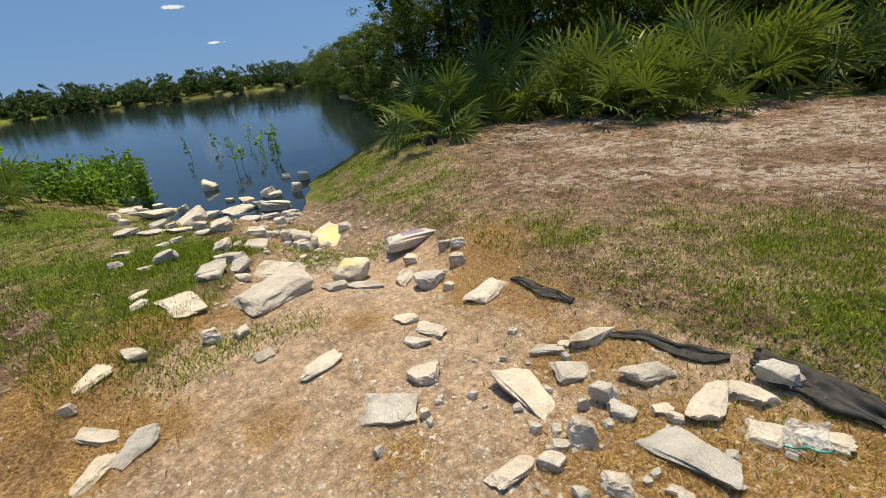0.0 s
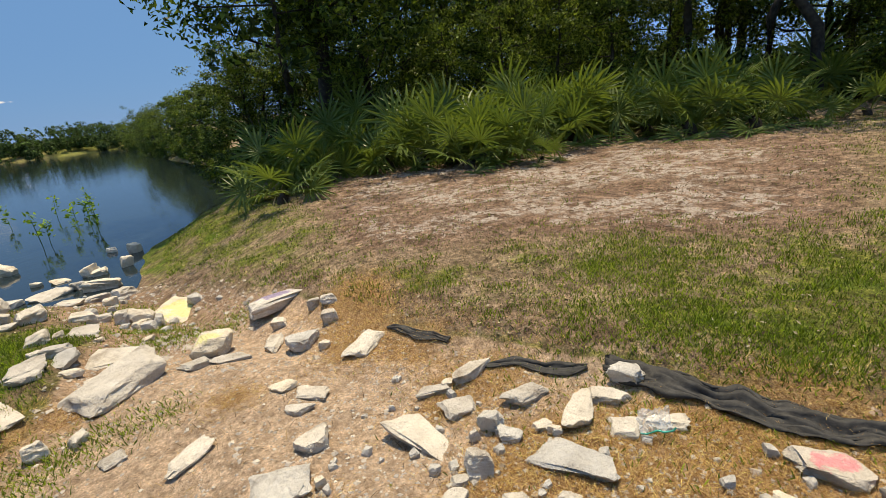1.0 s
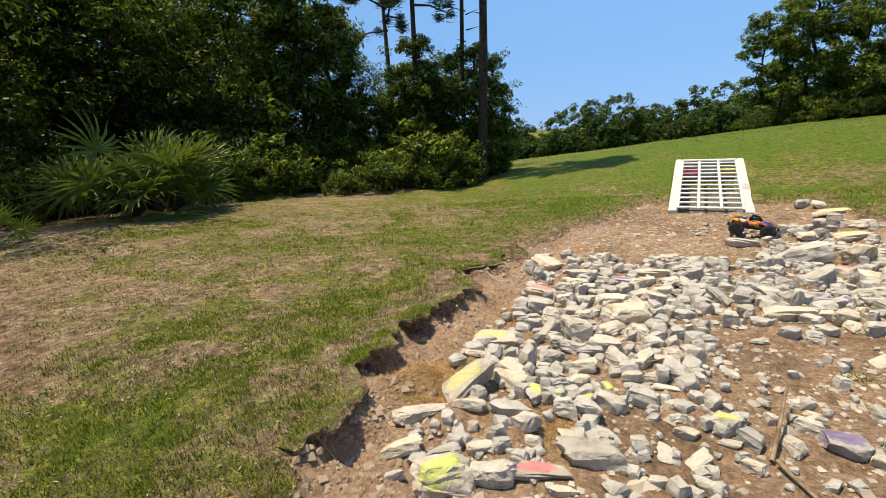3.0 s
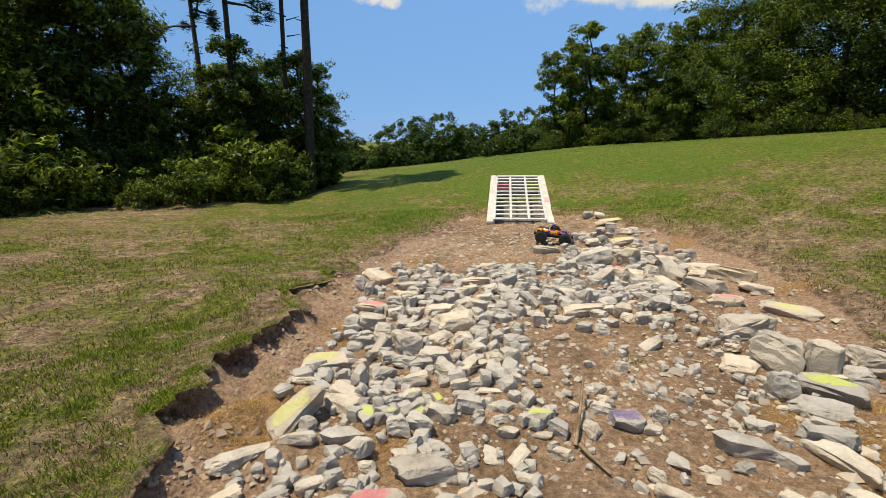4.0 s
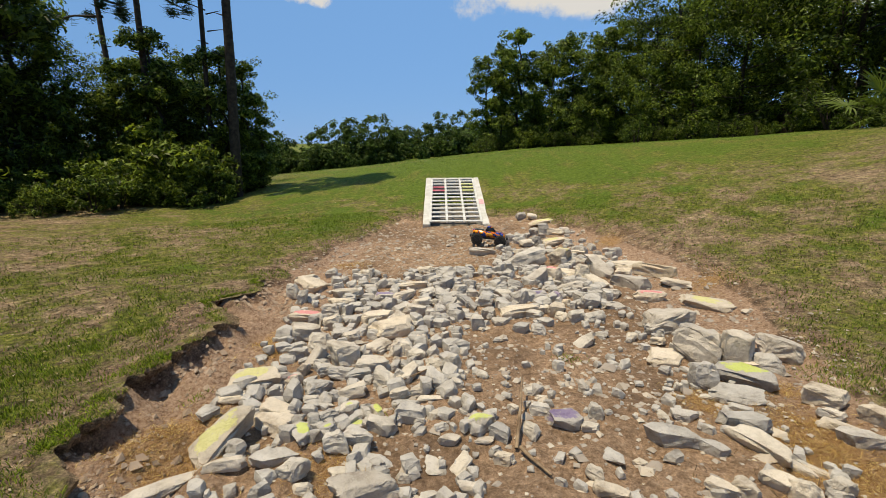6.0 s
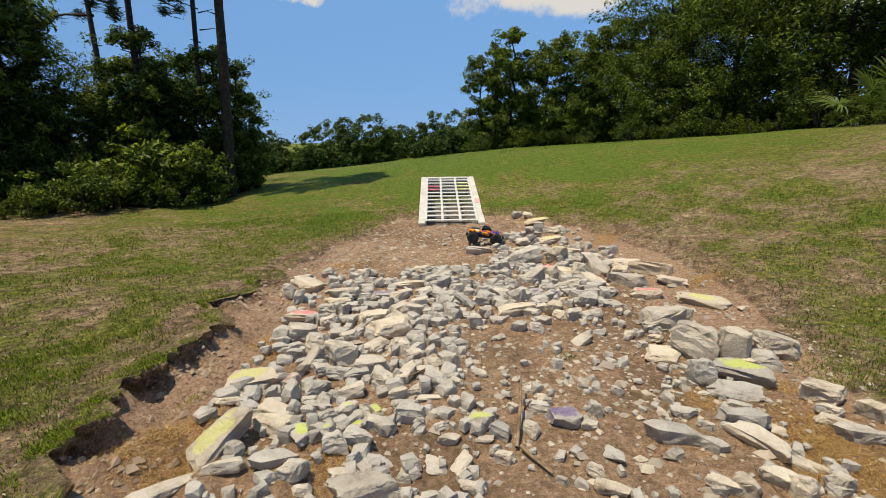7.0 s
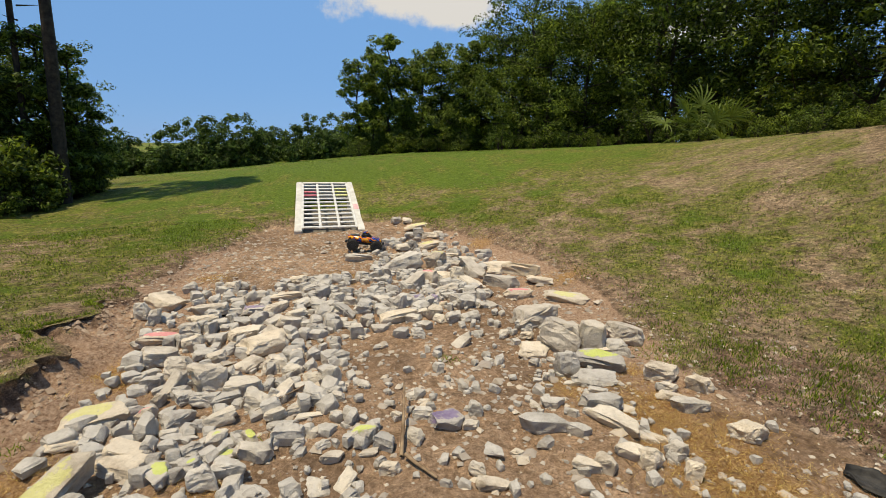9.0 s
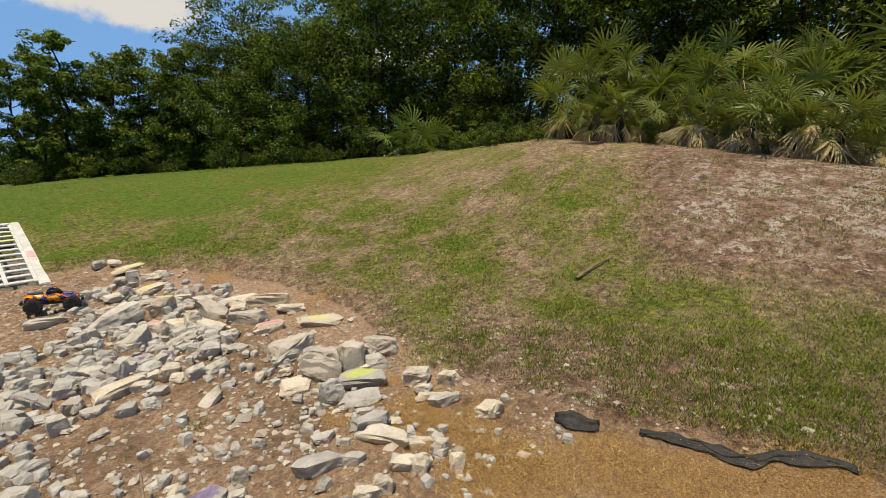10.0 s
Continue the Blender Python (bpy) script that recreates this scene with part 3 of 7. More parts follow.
def axis(lo, hi, step, far):
    core = list(np.arange(lo, hi + step / 2, step))
    a, g = [], step
    while (a[-1] if a else core[0]) > -far:
        g *= 1.12
        a.append((a[-1] if a else core[0]) - g)
    b, g = [], step
    while (b[-1] if b else core[-1]) < far:
        g *= 1.12
        b.append((b[-1] if b else core[-1]) + g)
    return np.array(a[::-1] + core + b)


STRAW_SPOTS = (
    (0.26, -2.13, 0.35), (0.17, -1.94, 0.25), (0.23, -2.39, 0.3), (0.04, -2.6, 0.3), (-0.22, -2.69, 0.3), (-0.39, -2.63, 0.25), (0.02, -2.19, 0.25), (-0.13, -1.93, 0.2), (-0.7, -2.56, 0.2),
    (-2.13, -1.93, 0.4), (-1.87, -1.68, 0.35), (-1.6, -1.58, 0.3), (-1.66, -1.19, 0.3), (-1.5, -0.73, 0.3), (-1.31, -0.9, 0.25), (-1.05, -0.5, 0.25), (-0.82, -0.54, 0.25), (-0.92, -0.28, 0.3), (-1.17, -0.31, 0.25),
    (-1.15, -0.05, 0.4), (-1.35, 0.12, 0.35), (-1.3, 0.3, 0.4), (-1.43, 0.5, 0.3), (-1.3, 0.8, 0.35), (-1.04, -1.87, 0.2), (-0.35, -1.57, 0.18), (-0.55, -1.07, 0.22))
MORE_STRAW = (
    (-1.34, 2.01, 0.35), (-1.3, 2.21, 0.3), (-1.14, 3.19, 0.25), (-1.3, 3.43, 0.2), (-0.55, 1.95, 0.22), (-1.04, 5.6, 0.25), (0.35, 5.37, 0.3), (2.41, 6.35, 0.3), (2.74, 4.51, 0.3), (1.55, 2.44, 0.22), (2.08, 2.53, 0.15),
    (1.8, 2.06, 0.3), (1.85, 1.86, 0.25), (1.97, 2.17, 0.25), (2.22, 1.78, 0.2), (1.9, 1.58, 0.35), (1.87, 1.36, 0.3), (1.6, 1.41, 0.3), (1.84, 1.17, 0.3), (2.26, 1.04, 0.3), (2.2, 0.83, 0.35), (2.5, 0.57, 0.3), (2.62, 0.23, 0.3), (2.71, 0.03, 0.25), (2.15, 0.5, 0.35))


def litter_at(x, y):
    """How thickly dead straw lies at a place, 0 to 1."""
    v = 0.0
    for px, py, r in STRAW_SPOTS + MORE_STRAW:
        v = v + np.exp(-((x - px) ** 2 + (y - py) ** 2) / (2 * (0.5 * r) ** 2))
    return np.clip(v, 0, 1)


def build_ground():
    xs, ys = axis(-4.5, 4.5, 0.045, 1500), axis(-6.5, 9, 0.045, 1500)
    gx, gy = np.meshgrid(xs, ys)
    gz = height(gx, gy)
    nx, ny = len(xs), len(ys)
    i = np.arange(nx * ny).reshape(ny, nx)
    f = np.stack([i[:-1, :-1], i[:-1, 1:], i[1:, 1:], i[1:, :-1]], -1).reshape(-1, 4)
    me = mesh_of("ground", np.stack([gx, gy, gz], -1).reshape(-1, 3), f, MAT_GROUND, True)
    x, y = gx.ravel(), gy.ravel()
    r, az = np.hypot(x, y), np.degrees(np.arctan2(x, y))
    red = sstep(-0.08, 0.1, channel(x, y))
    lush = lush_at(x, y)
    bare = sstep(2.6, 4.2, r) * sstep(9, 7, r) * sstep(-140, -122, az) * sstep(-62, -85, az)
    bare = np.maximum(bare, 0.95 * sstep(4.5, 6, r) * sstep(64, 76, az) * sstep(13, 9, r))
    bare = np.maximum(bare, 0.75 * sstep(40, 52, az) * sstep(4.6, 3.4, r))
    bare = np.maximum(bare, 0.45 * sstep(0.35, 0.05, np.abs(channel(x, y) + 0.15)))
    path = sstep(-3.2, -2.2, y) * sstep(1.7, 0.8, y) * sstep(2.1, 1.3, x)
    bank = np.maximum(sstep(-0.85, -1.15, x) * sstep(0.8, 1.4, y), sstep(1.7, 2.1, x) * sstep(1.5, 2.5, y) * 0.8)
    col = me.color_attributes.new("cover", "FLOAT_COLOR", "POINT")
    col.data.foreach_set("color", np.stack([red, lush * (1 - bare) * (1 - red) + red * path, bare * (1 - red) + red * bank, np.ones_like(red)], -1).astype(np.float32).ravel())
    fine_litter = me.color_attributes.new("litter", "FLOAT_COLOR", "POINT")
    straw = litter_at(x, y)
    fine_litter.data.foreach_set("color", np.stack([straw, straw, straw, np.ones_like(straw)], -1).astype(np.float32).ravel())
    tagged(new("ground", me), "worn sandy lawn with a dirt channel and bare patches", "ground", kind="structure")


build_ground()
bm = bmesh.new()
bmesh.ops.create_grid(bm, x_segments=40, y_segments=40, size=70)
bmesh.ops.translate(bm, verts=bm.verts, vec=(-20, -74, WATER_Z))
tagged(new("water", mesh_bm("water", bm, MAT_WATER, True)), "calm dark blue lake water reflecting the wooded shore", "lake", kind="structure")


# ---- stones ----
def stone_mesh(name, seed, mat, slab=False, coarse=False):
    """One block of broken concrete or limestone in a unit box: a rough-cut polygon with split sides, knocked-off corners and a pitted skin."""
    rng = random.Random(seed)
    bm = bmesh.new()
    outline = []
    for k in range(4):
        a = math.pi * (0.25 + 0.5 * k) + rng.uniform(-0.42, 0.42)
        far = 0.68 * rng.uniform(0.66, 1.02)
        outline.append((far * math.cos(a), far * math.sin(a)))
        if rng.random() < 0.35:  # a further corner along the side
            a = math.pi * (0.5 + 0.5 * k) + rng.uniform(-0.25, 0.25)
            far = rng.uniform(0.46, 0.56)
            outline.append((far * math.cos(a), far * math.sin(a)))
    tip, dip = rng.uniform(0, 6.28), rng.uniform(0.03, 0.14) if slab else rng.uniform(0.04, 0.3)
    slip = (rng.uniform(-0.12, 0.12), rng.uniform(-0.12, 0.12))
    for z, lo, hi in ((-0.5, 0.8, 1.0), (rng.uniform(-0.1, 0.2), 0.92, 1.06), (0.5, 0.78 if slab else 0.64, 1.0 if slab else 0.96)):
        for x, y in outline:
            g = rng.uniform(lo, hi)
            top = z > 0.4
            bm.verts.new((x * g + slip[0] * top + rng.uniform(-0.06, 0.06), y * g + slip[1] * top + rng.uniform(-0.06, 0.06), z + (dip * (x * math.cos(tip) + y * math.sin(tip)) if top else rng.uniform(-0.1, 0.1))))
    bmesh.ops.convex_hull(bm, input=bm.verts)
    for k in range(3 if slab else 4):  # corners knocked off
        a, e = rng.uniform(0, 6.28), rng.uniform(0.1, 1.1)
        d = Vector((math.cos(a) * math.cos(e), math.sin(a) * math.cos(e), math.sin(e)))
        far = max(v.co.dot(d) for v in bm.verts)
        bmesh.ops.bisect_plane(bm, geom=bm.verts[:] + bm.edges[:] + bm.faces[:], plane_co=d * far * rng.uniform(0.83, 0.95), plane_no=d, clear_outer=True)
        corners = [v.co.copy() for v in bm.verts]
        bm.clear()
        for co in corners:
            bm.verts.new(co)
        bmesh.ops.convex_hull(bm, input=bm.verts)
    bmesh.ops.delete(bm, geom=[v for v in bm.verts if not v.link_faces], context="VERTS")
    bmesh.ops.dissolve_limit(bm, angle_limit=radians(9), verts=bm.verts, edges=bm.edges)
    bmesh.ops.bevel(bm, geom=list(bm.edges), offset=rng.uniform(0.01, 0.04), segments=1, affect="EDGES", profile=0.5)
    bmesh.ops.triangulate(bm, faces=bm.faces)
    for reach in (() if coarse else (0.36, 0.2)):
        bmesh.ops.subdivide_edges(bm, edges=[e for e in bm.edges if e.calc_length() > reach], cuts=1, use_grid_fill=True)
        bmesh.ops.triangulate(bm, faces=bm.faces)
    bmesh.ops.recalc_face_normals(bm, faces=bm.faces)
    bm.normal_update()
    off = Vector((seed * 3.7, seed * 1.3, seed * 0.7))
    for v in bm.verts:
        q = Vector((v.co.x, v.co.y * 0.6, v.co.z * 0.28)) if slab else Vector((v.co.x, v.co.y * 0.75, v.co.z * 0.55))
        k = noise.noise(q * 2.6 + off) * 0.075 - abs(noise.noise(q * 5.0 + off)) * 0.1 + noise.noise(q * 10 + off) * 0.05 + noise.noise(q * 19 + off) * 0.03 + 0.02
        v.co += v.normal * k * (1.0 - 0.6 * abs(v.normal.z) if slab else 1.0 - 0.25 * abs(v.normal.z))
    lo = [min(v.co[i] for v in bm.verts) for i in range(3)]
    hi = [max(v.co[i] for v in bm.verts) for i in range(3)]
    for v in bm.verts:
        v.co = [(v.co[i] - lo[i]) / (hi[i] - lo[i]) - 0.5 for i in range(3)]
    me = mesh_bm(name, bm, mat, True)
    me.set_sharp_from_angle(angle=radians(24))
    return me


BLOCKS = {k: [[stone_mesh("stone_" + k, 11 * i + 3 + 500 * f, m, f == 1) for i in range(12 if k in ("cream", "grey") else 4)] for f in (0, 1)] for k, m in STONE.items()}
PEBBLES = {k: [stone_mesh("small_stone_" + k, 7 * i + 2, STONE[k], i % 3 == 0, True) for i in range(9)] for k in ("cream", "grey")}
STONE_LABEL = {
    "cream": "angular cream limestone block lying in the dry channel", "grey": "weathered grey limestone rock lying in the dry channel",
    "yellow": "cream stone slab with faded yellow spray paint", "lime": "grey rock marked with bright lime spray paint",
    "pink": "pale stone slab with a pink spray-painted top", "purple": "grey rock with dark purple spray paint"}
pick = random.Random(4)
small_stones = []


def seated(x, y, yaw, long, deep, tall, roll):
    """The pose and size of a stone bedded into the ground by a sixth of its height."""
    t = tall * (1.02 if tall < 0.36 * long else 1.18) / 0.82
    z = max(ground_at(x, y), WATER_Z - 0.01)
    return pose(x, y, z + t * 0.32, 0, 0, yaw + (pick.uniform(-28, 28) if roll == 0 and deep > 0.6 * long else pick.uniform(-9, 9))) @ pose(0, 0, 0, pick.uniform(-10, 10), roll + pick.uniform(-9, 9)) @ Matrix.Diagonal((long * 1.06, deep * 1.06, t, 1))


def stone(x, y, yaw, long, deep, tall, kind="cream", roll=0):
    """A stone of its own at x, y, its length turned by yaw and tipped by roll."""
    ob = new("rock", pick.choice(BLOCKS[kind][1 if tall < 0.36 * long else 0]))
    ob.matrix_basis = seated(x, y, yaw, long, deep, tall, roll)
    label = STONE_LABEL[kind]
    if y < -4.5:
        label = label.replace("lying in the dry channel", "at the lake's edge")
    elif long > 0.36:
        label = "large " + label
    elif long < 0.13:
        label = "small " + label
    return tagged(ob, label, "rock", "riprap stones")


def small_stone(x, y, yaw, long, deep, tall, kind):
    """One of the countless least stones, gathered into one heap."""
    small_stones.append((pick.choice(PEBBLES[kind]), seated(x, y, yaw, long, deep, tall, 0)))


stone(-1.37, 4.87, 16, 0.19, 0.15, 0.090)
stone(-1.32, 4.72, -19, 0.36, 0.19, 0.099, "cream", 3)
stone(-1.37, 4.27, 18, 0.12, 0.09, 0.098, "grey")
stone(-1.25, 4.18, 17, 0.12, 0.09, 0.099)
stone(-1.13, 3.86, -5, 0.29, 0.15, 0.078, "pink")
stone(-1.05, 3.48, 17, 0.27, 0.21, 0.088)
stone(-0.94, 3.98, 13, 0.16, 0.13, 0.092)
stone(-0.88, 4.47, 11, 0.31, 0.23, 0.079)
stone(-0.88, 4.18, 12, 0.22, 0.17, 0.099)
stone(-0.76, 4.10, 10, 0.17, 0.14, 0.068, "grey")
stone(-0.72, 3.78, 11, 0.18, 0.14, 0.058, "grey")
stone(-0.86, 3.65, 13, 0.16, 0.12, 0.086)
stone(-0.79, 5.09, 9, 0.14, 0.11, 0.087)
stone(-0.88, 5.06, 10, 0.13, 0.10, 0.059, "grey")
stone(-0.77, 4.75, 9, 0.12, 0.09, 0.072, "grey")
stone(-0.69, 4.67, 8, 0.15, 0.11, 0.053)
stone(-0.56, 4.83, 7, 0.24, 0.19, 0.066)
stone(-0.27, 4.80, 3, 0.30, 0.19, 0.062)
stone(-0.13, 5.27, 1, 0.21, 0.16, 0.084)
stone(0.00, 5.05, 45, 0.26, 0.14, 0.071, "grey", -4)
stone(0.11, 4.72, -1, 0.17, 0.13, 0.099, "grey")
stone(-0.31, 4.43, 42, 0.29, 0.15, 0.078)
stone(-0.67, 4.40, 9, 0.12, 0.09, 0.070, "grey")
stone(-0.51, 4.41, 7, 0.24, 0.17, 0.058, "purple")
stone(-0.47, 4.17, 6, 0.18, 0.14, 0.065, "grey")
stone(-0.58, 4.12, 8, 0.17, 0.13, 0.047, "grey")
stone(-0.32, 4.01, 43, 0.17, 0.09, 0.046, "grey", -10)
stone(-0.20, 3.98, 3, 0.22, 0.17, 0.071)
stone(-0.14, 4.19, 2, 0.18, 0.14, 0.050, "grey")
stone(-0.09, 4.48, 1, 0.18, 0.14, 0.062, "grey")
stone(0.07, 4.41, -1, 0.18, 0.14, 0.093, "grey")
stone(0.13, 4.14, 48, 0.17, 0.09, 0.054, "grey", -23)
stone(0.29, 4.13, -37, 0.22, 0.11, 0.060, "grey", 25)
stone(0.24, 4.53, -3, 0.15, 0.11, 0.077, "grey")
stone(0.35, 4.38, -5, 0.12, 0.09, 0.058)
stone(0.48, 4.42, -6, 0.13, 0.10, 0.087, "grey")
stone(0.43, 4.12, -6, 0.17, 0.13, 0.060, "grey")
stone(0.23, 3.99, -3, 0.12, 0.09, 0.035, "grey")
stone(0.28, 3.86, -4, 0.14, 0.10, 0.039, "grey")
stone(0.32, 3.58, -5, 0.11, 0.09, 0.098, "grey")
stone(0.44, 3.85, -6, 0.12, 0.10, 0.079)
stone(0.52, 3.63, -8, 0.15, 0.11, 0.045)
stone(-0.50, 3.79, 7, 0.28, 0.19, 0.077)
stone(-0.46, 3.55, 7, 0.17, 0.13, 0.086)
stone(-0.29, 3.70, -27, 0.23, 0.12, 0.062, "cream", 13)
stone(0.00, 3.73, 0, 0.11, 0.09, 0.068, "grey")
stone(-0.28, 3.55, 5, 0.18, 0.11, 0.047)
stone(-0.87, 3.24, 15, 0.19, 0.14, 0.111)
stone(-0.74, 3.44, 12, 0.16, 0.13, 0.055, "grey")
stone(-0.65, 3.36, 11, 0.13, 0.10, 0.058)
stone(-0.36, 3.51, 20, 0.34, 0.18, 0.093, "cream", -4)
stone(-0.45, 3.29, 8, 0.21, 0.13, 0.063)
stone(-0.99, 3.11, 18, 0.15, 0.12, 0.076, "grey")
stone(-0.84, 3.00, 58, 0.20, 0.10, 0.066, "cream", -30)
stone(-0.63, 2.99, 12, 0.20, 0.15, 0.153)
stone(-0.50, 3.06, 9, 0.07, 0.06, 0.064)
stone(-0.43, 2.89, 9, 0.22, 0.16, 0.083)
stone(-0.26, 3.20, 5, 0.18, 0.14, 0.087)
stone(-0.12, 3.28, 2, 0.10, 0.08, 0.064)
stone(-0.14, 3.07, 3, 0.13, 0.10, 0.068, "grey")
stone(-0.19, 2.77, 43, 0.20, 0.11, 0.071, "cream", -4)
stone(-0.08, 2.87, 2, 0.13, 0.08, 0.042, "grey")
stone(0.08, 2.85, -2, 0.13, 0.10, 0.119, "grey")
stone(-0.02, 2.92, 0, 0.12, 0.09, 0.049, "grey")
stone(-0.01, 2.67, 0, 0.14, 0.11, 0.087, "grey")
stone(-0.33, 2.68, 7, 0.15, 0.12, 0.076, "grey")
stone(-0.65, 2.81, 13, 0.13, 0.10, 0.058, "grey")
stone(-0.52, 2.79, 11, 0.16, 0.09, 0.045, "grey")
stone(-0.74, 2.65, 16, 0.16, 0.12, 0.065, "grey")
stone(-0.75, 2.87, 15, 0.11, 0.09, 0.058, "grey")
stone(-0.89, 2.87, 17, 0.08, 0.06, 0.068)
stone(-0.93, 2.77, 19, 0.11, 0.08, 0.064, "pink")
stone(-0.86, 2.60, 18, 0.08, 0.06, 0.061, "grey")
stone(-0.76, 2.54, 17, 0.10, 0.05, 0.029, "grey")
stone(-1.19, 2.79, 23, 0.34, 0.23, 0.080, "yellow")
stone(-1.21, 2.50, 26, 0.16, 0.07, 0.032)
stone(-1.12, 2.14, 61, 0.37, 0.19, 0.099, "yellow", -18)
stone(-0.91, 2.29, -28, 0.25, 0.13, 0.067, "cream", 11)
stone(-0.90, 2.40, -27, 0.24, 0.12, 0.065)
stone(-0.70, 2.16, -62, 0.22, 0.11, 0.059, "lime")
stone(-0.58, 2.19, 15, 0.10, 0.08, 0.055, "lime")
stone(-0.51, 2.41, 12, 0.13, 0.08, 0.051, "lime")
stone(-0.47, 2.28, -9, 0.14, 0.07, 0.037, "lime", 9)
stone(-0.34, 2.35, -72, 0.10, 0.06, 0.057, "lime")
stone(-0.41, 2.13, -25, 0.16, 0.08, 0.062, "grey", 8)
stone(-0.51, 2.06, 14, 0.12, 0.10, 0.076, "grey")
stone(-0.31, 2.24, -22, 0.18, 0.10, 0.059, "grey", 8)
stone(-0.53, 2.57, 12, 0.20, 0.10, 0.058, "grey")
stone(-0.69, 2.48, 15, 0.18, 0.07, 0.042, "grey")
stone(-0.61, 2.34, 14, 0.11, 0.07, 0.042, "grey")
stone(-0.23, 2.54, 5, 0.12, 0.09, 0.054, "grey")
stone(-0.14, 2.57, 3, 0.07, 0.06, 0.033)
stone(-0.08, 2.63, 2, 0.09, 0.06, 0.034, "grey")
stone(-0.17, 2.34, 4, 0.16, 0.11, 0.071, "grey")
stone(-0.19, 2.46, 5, 0.16, 0.07, 0.032, "grey")
stone(-0.01, 2.36, 31, 0.13, 0.07, 0.041, "grey")
stone(-0.06, 2.52, 1, 0.15, 0.06, 0.020, "grey")
stone(0.09, 2.46, -2, 0.08, 0.06, 0.044)
stone(0.18, 2.40, -4, 0.07, 0.05, 0.040, "grey")
stone(0.28, 2.73, -6, 0.09, 0.06, 0.030, "grey")
stone(0.11, 2.61, -2, 0.09, 0.07, 0.041)
stone(0.02, 2.56, 0, 0.07, 0.04, 0.024)
stone(-0.79, 2.00, 22, 0.23, 0.11, 0.044, "grey")
stone(-1.01, 1.94, 27, 0.18, 0.07, 0.048)
stone(-1.22, 1.82, 34, 0.35, 0.14, 0.062)
stone(-0.67, 1.88, 20, 0.14, 0.09, 0.068, "grey")
stone(-0.61, 1.81, 19, 0.09, 0.05, 0.040, "grey")
stone(-0.44, 1.89, 13, 0.14, 0.06, 0.046, "grey")
stone(-0.33, 2.00, 9, 0.19, 0.13, 0.033, "grey")
stone(-0.17, 1.88, 5, 0.07, 0.04, 0.034)
stone(-0.13, 1.80, 4, 0.06, 0.03, 0.025, "grey")
stone(-0.05, 1.77, 2, 0.09, 0.05, 0.041, "grey")
stone(0.14, 1.81, -4, 0.13, 0.05, 0.046)
stone(0.05, 2.15, -1, 0.12, 0.06, 0.045)
stone(0.01, 2.24, 0, 0.08, 0.05, 0.033, "grey")
stone(0.21, 2.22, -5, 0.17, 0.09, 0.063, "lime")
stone(0.31, 2.16, -8, 0.11, 0.08, 0.058, "grey")
stone(0.31, 1.99, -9, 0.09, 0.07, 0.051)
stone(0.56, 2.35, -13, 0.12, 0.08, 0.051, "grey")
stone(0.68, 2.27, -17, 0.20, 0.14, 0.060, "purple")
stone(0.80, 2.21, -20, 0.09, 0.06, 0.039, "grey")
stone(0.47, 2.17, -12, 0.10, 0.07, 0.050, "grey")
stone(0.57, 2.60, -12, 0.09, 0.06, 0.034, "grey")
stone(0.43, 2.41, -10, 0.08, 0.06, 0.038, "grey")
stone(-0.02, 1.98, 1, 0.11, 0.11, 0.020, "grey")
stone(0.10, 1.98, 44, 0.15, 0.08, 0.020, "grey", -18)
stone(0.23, 2.13, -6, 0.10, 0.04, 0.021)
stone(0.54, 1.81, -17, 0.06, 0.04, 0.032, "grey")
stone(0.71, 1.86, -21, 0.09, 0.06, 0.047)
stone(0.75, 1.74, -23, 0.17, 0.07, 0.046)
stone(0.86, 2.31, -20, 0.09, 0.07, 0.069, "grey")
stone(0.88, 2.58, -19, 0.07, 0.05, 0.061)
stone(0.61, 2.52, -14, 0.07, 0.04, 0.023)
stone(1.53, 8.29, -10, 0.19, 0.15, 0.090, "grey")
stone(1.71, 8.20, -12, 0.20, 0.15, 0.061)
stone(1.84, 7.81, -13, 0.54, 0.27, 0.048, "yellow")
stone(1.69, 7.28, -13, 0.17, 0.13, 0.142, "grey")
stone(1.58, 7.36, -12, 0.16, 0.13, 0.095, "grey")
stone(1.82, 7.23, -14, 0.16, 0.12, 0.086)
stone(1.98, 7.22, 35, 0.32, 0.17, 0.086, "cream", -8)
stone(1.70, 6.66, 25, 0.41, 0.21, 0.112, "yellow", -5)
stone(1.44, 6.64, -12, 0.19, 0.15, 0.123, "grey")
stone(1.29, 6.57, -11, 0.20, 0.16, 0.061)
stone(1.86, 6.49, -16, 0.14, 0.11, 0.055, "grey")
stone(0.60, 6.17, -6, 0.34, 0.26, 0.082, "grey")
stone(1.16, 6.19, -11, 0.23, 0.18, 0.071)
stone(1.52, 6.21, -14, 0.44, 0.20, 0.047)
stone(1.54, 5.66, -15, 0.25, 0.19, 0.166, "yellow")
stone(1.85, 6.00, -17, 0.26, 0.20, 0.064)
stone(1.74, 5.64, -17, 0.23, 0.18, 0.060)
stone(1.07, 5.57, 19, 0.54, 0.28, 0.147, "grey", -4)
stone(1.06, 4.83, 38, 0.35, 0.18, 0.117, "cream", -30)
stone(1.27, 4.98, -14, 0.19, 0.15, 0.133, "pink")
stone(1.51, 5.07, -17, 0.23, 0.18, 0.076)
stone(1.59, 4.89, -18, 0.15, 0.12, 0.137, "grey")
stone(1.86, 5.11, -68, 0.45, 0.23, 0.122, "cream", 22)
stone(2.18, 5.26, -22, 0.38, 0.29, 0.076)
stone(1.99, 5.65, -19, 0.24, 0.19, 0.059)
stone(1.66, 4.73, -55, 0.30, 0.16, 0.082, "grey", 20)
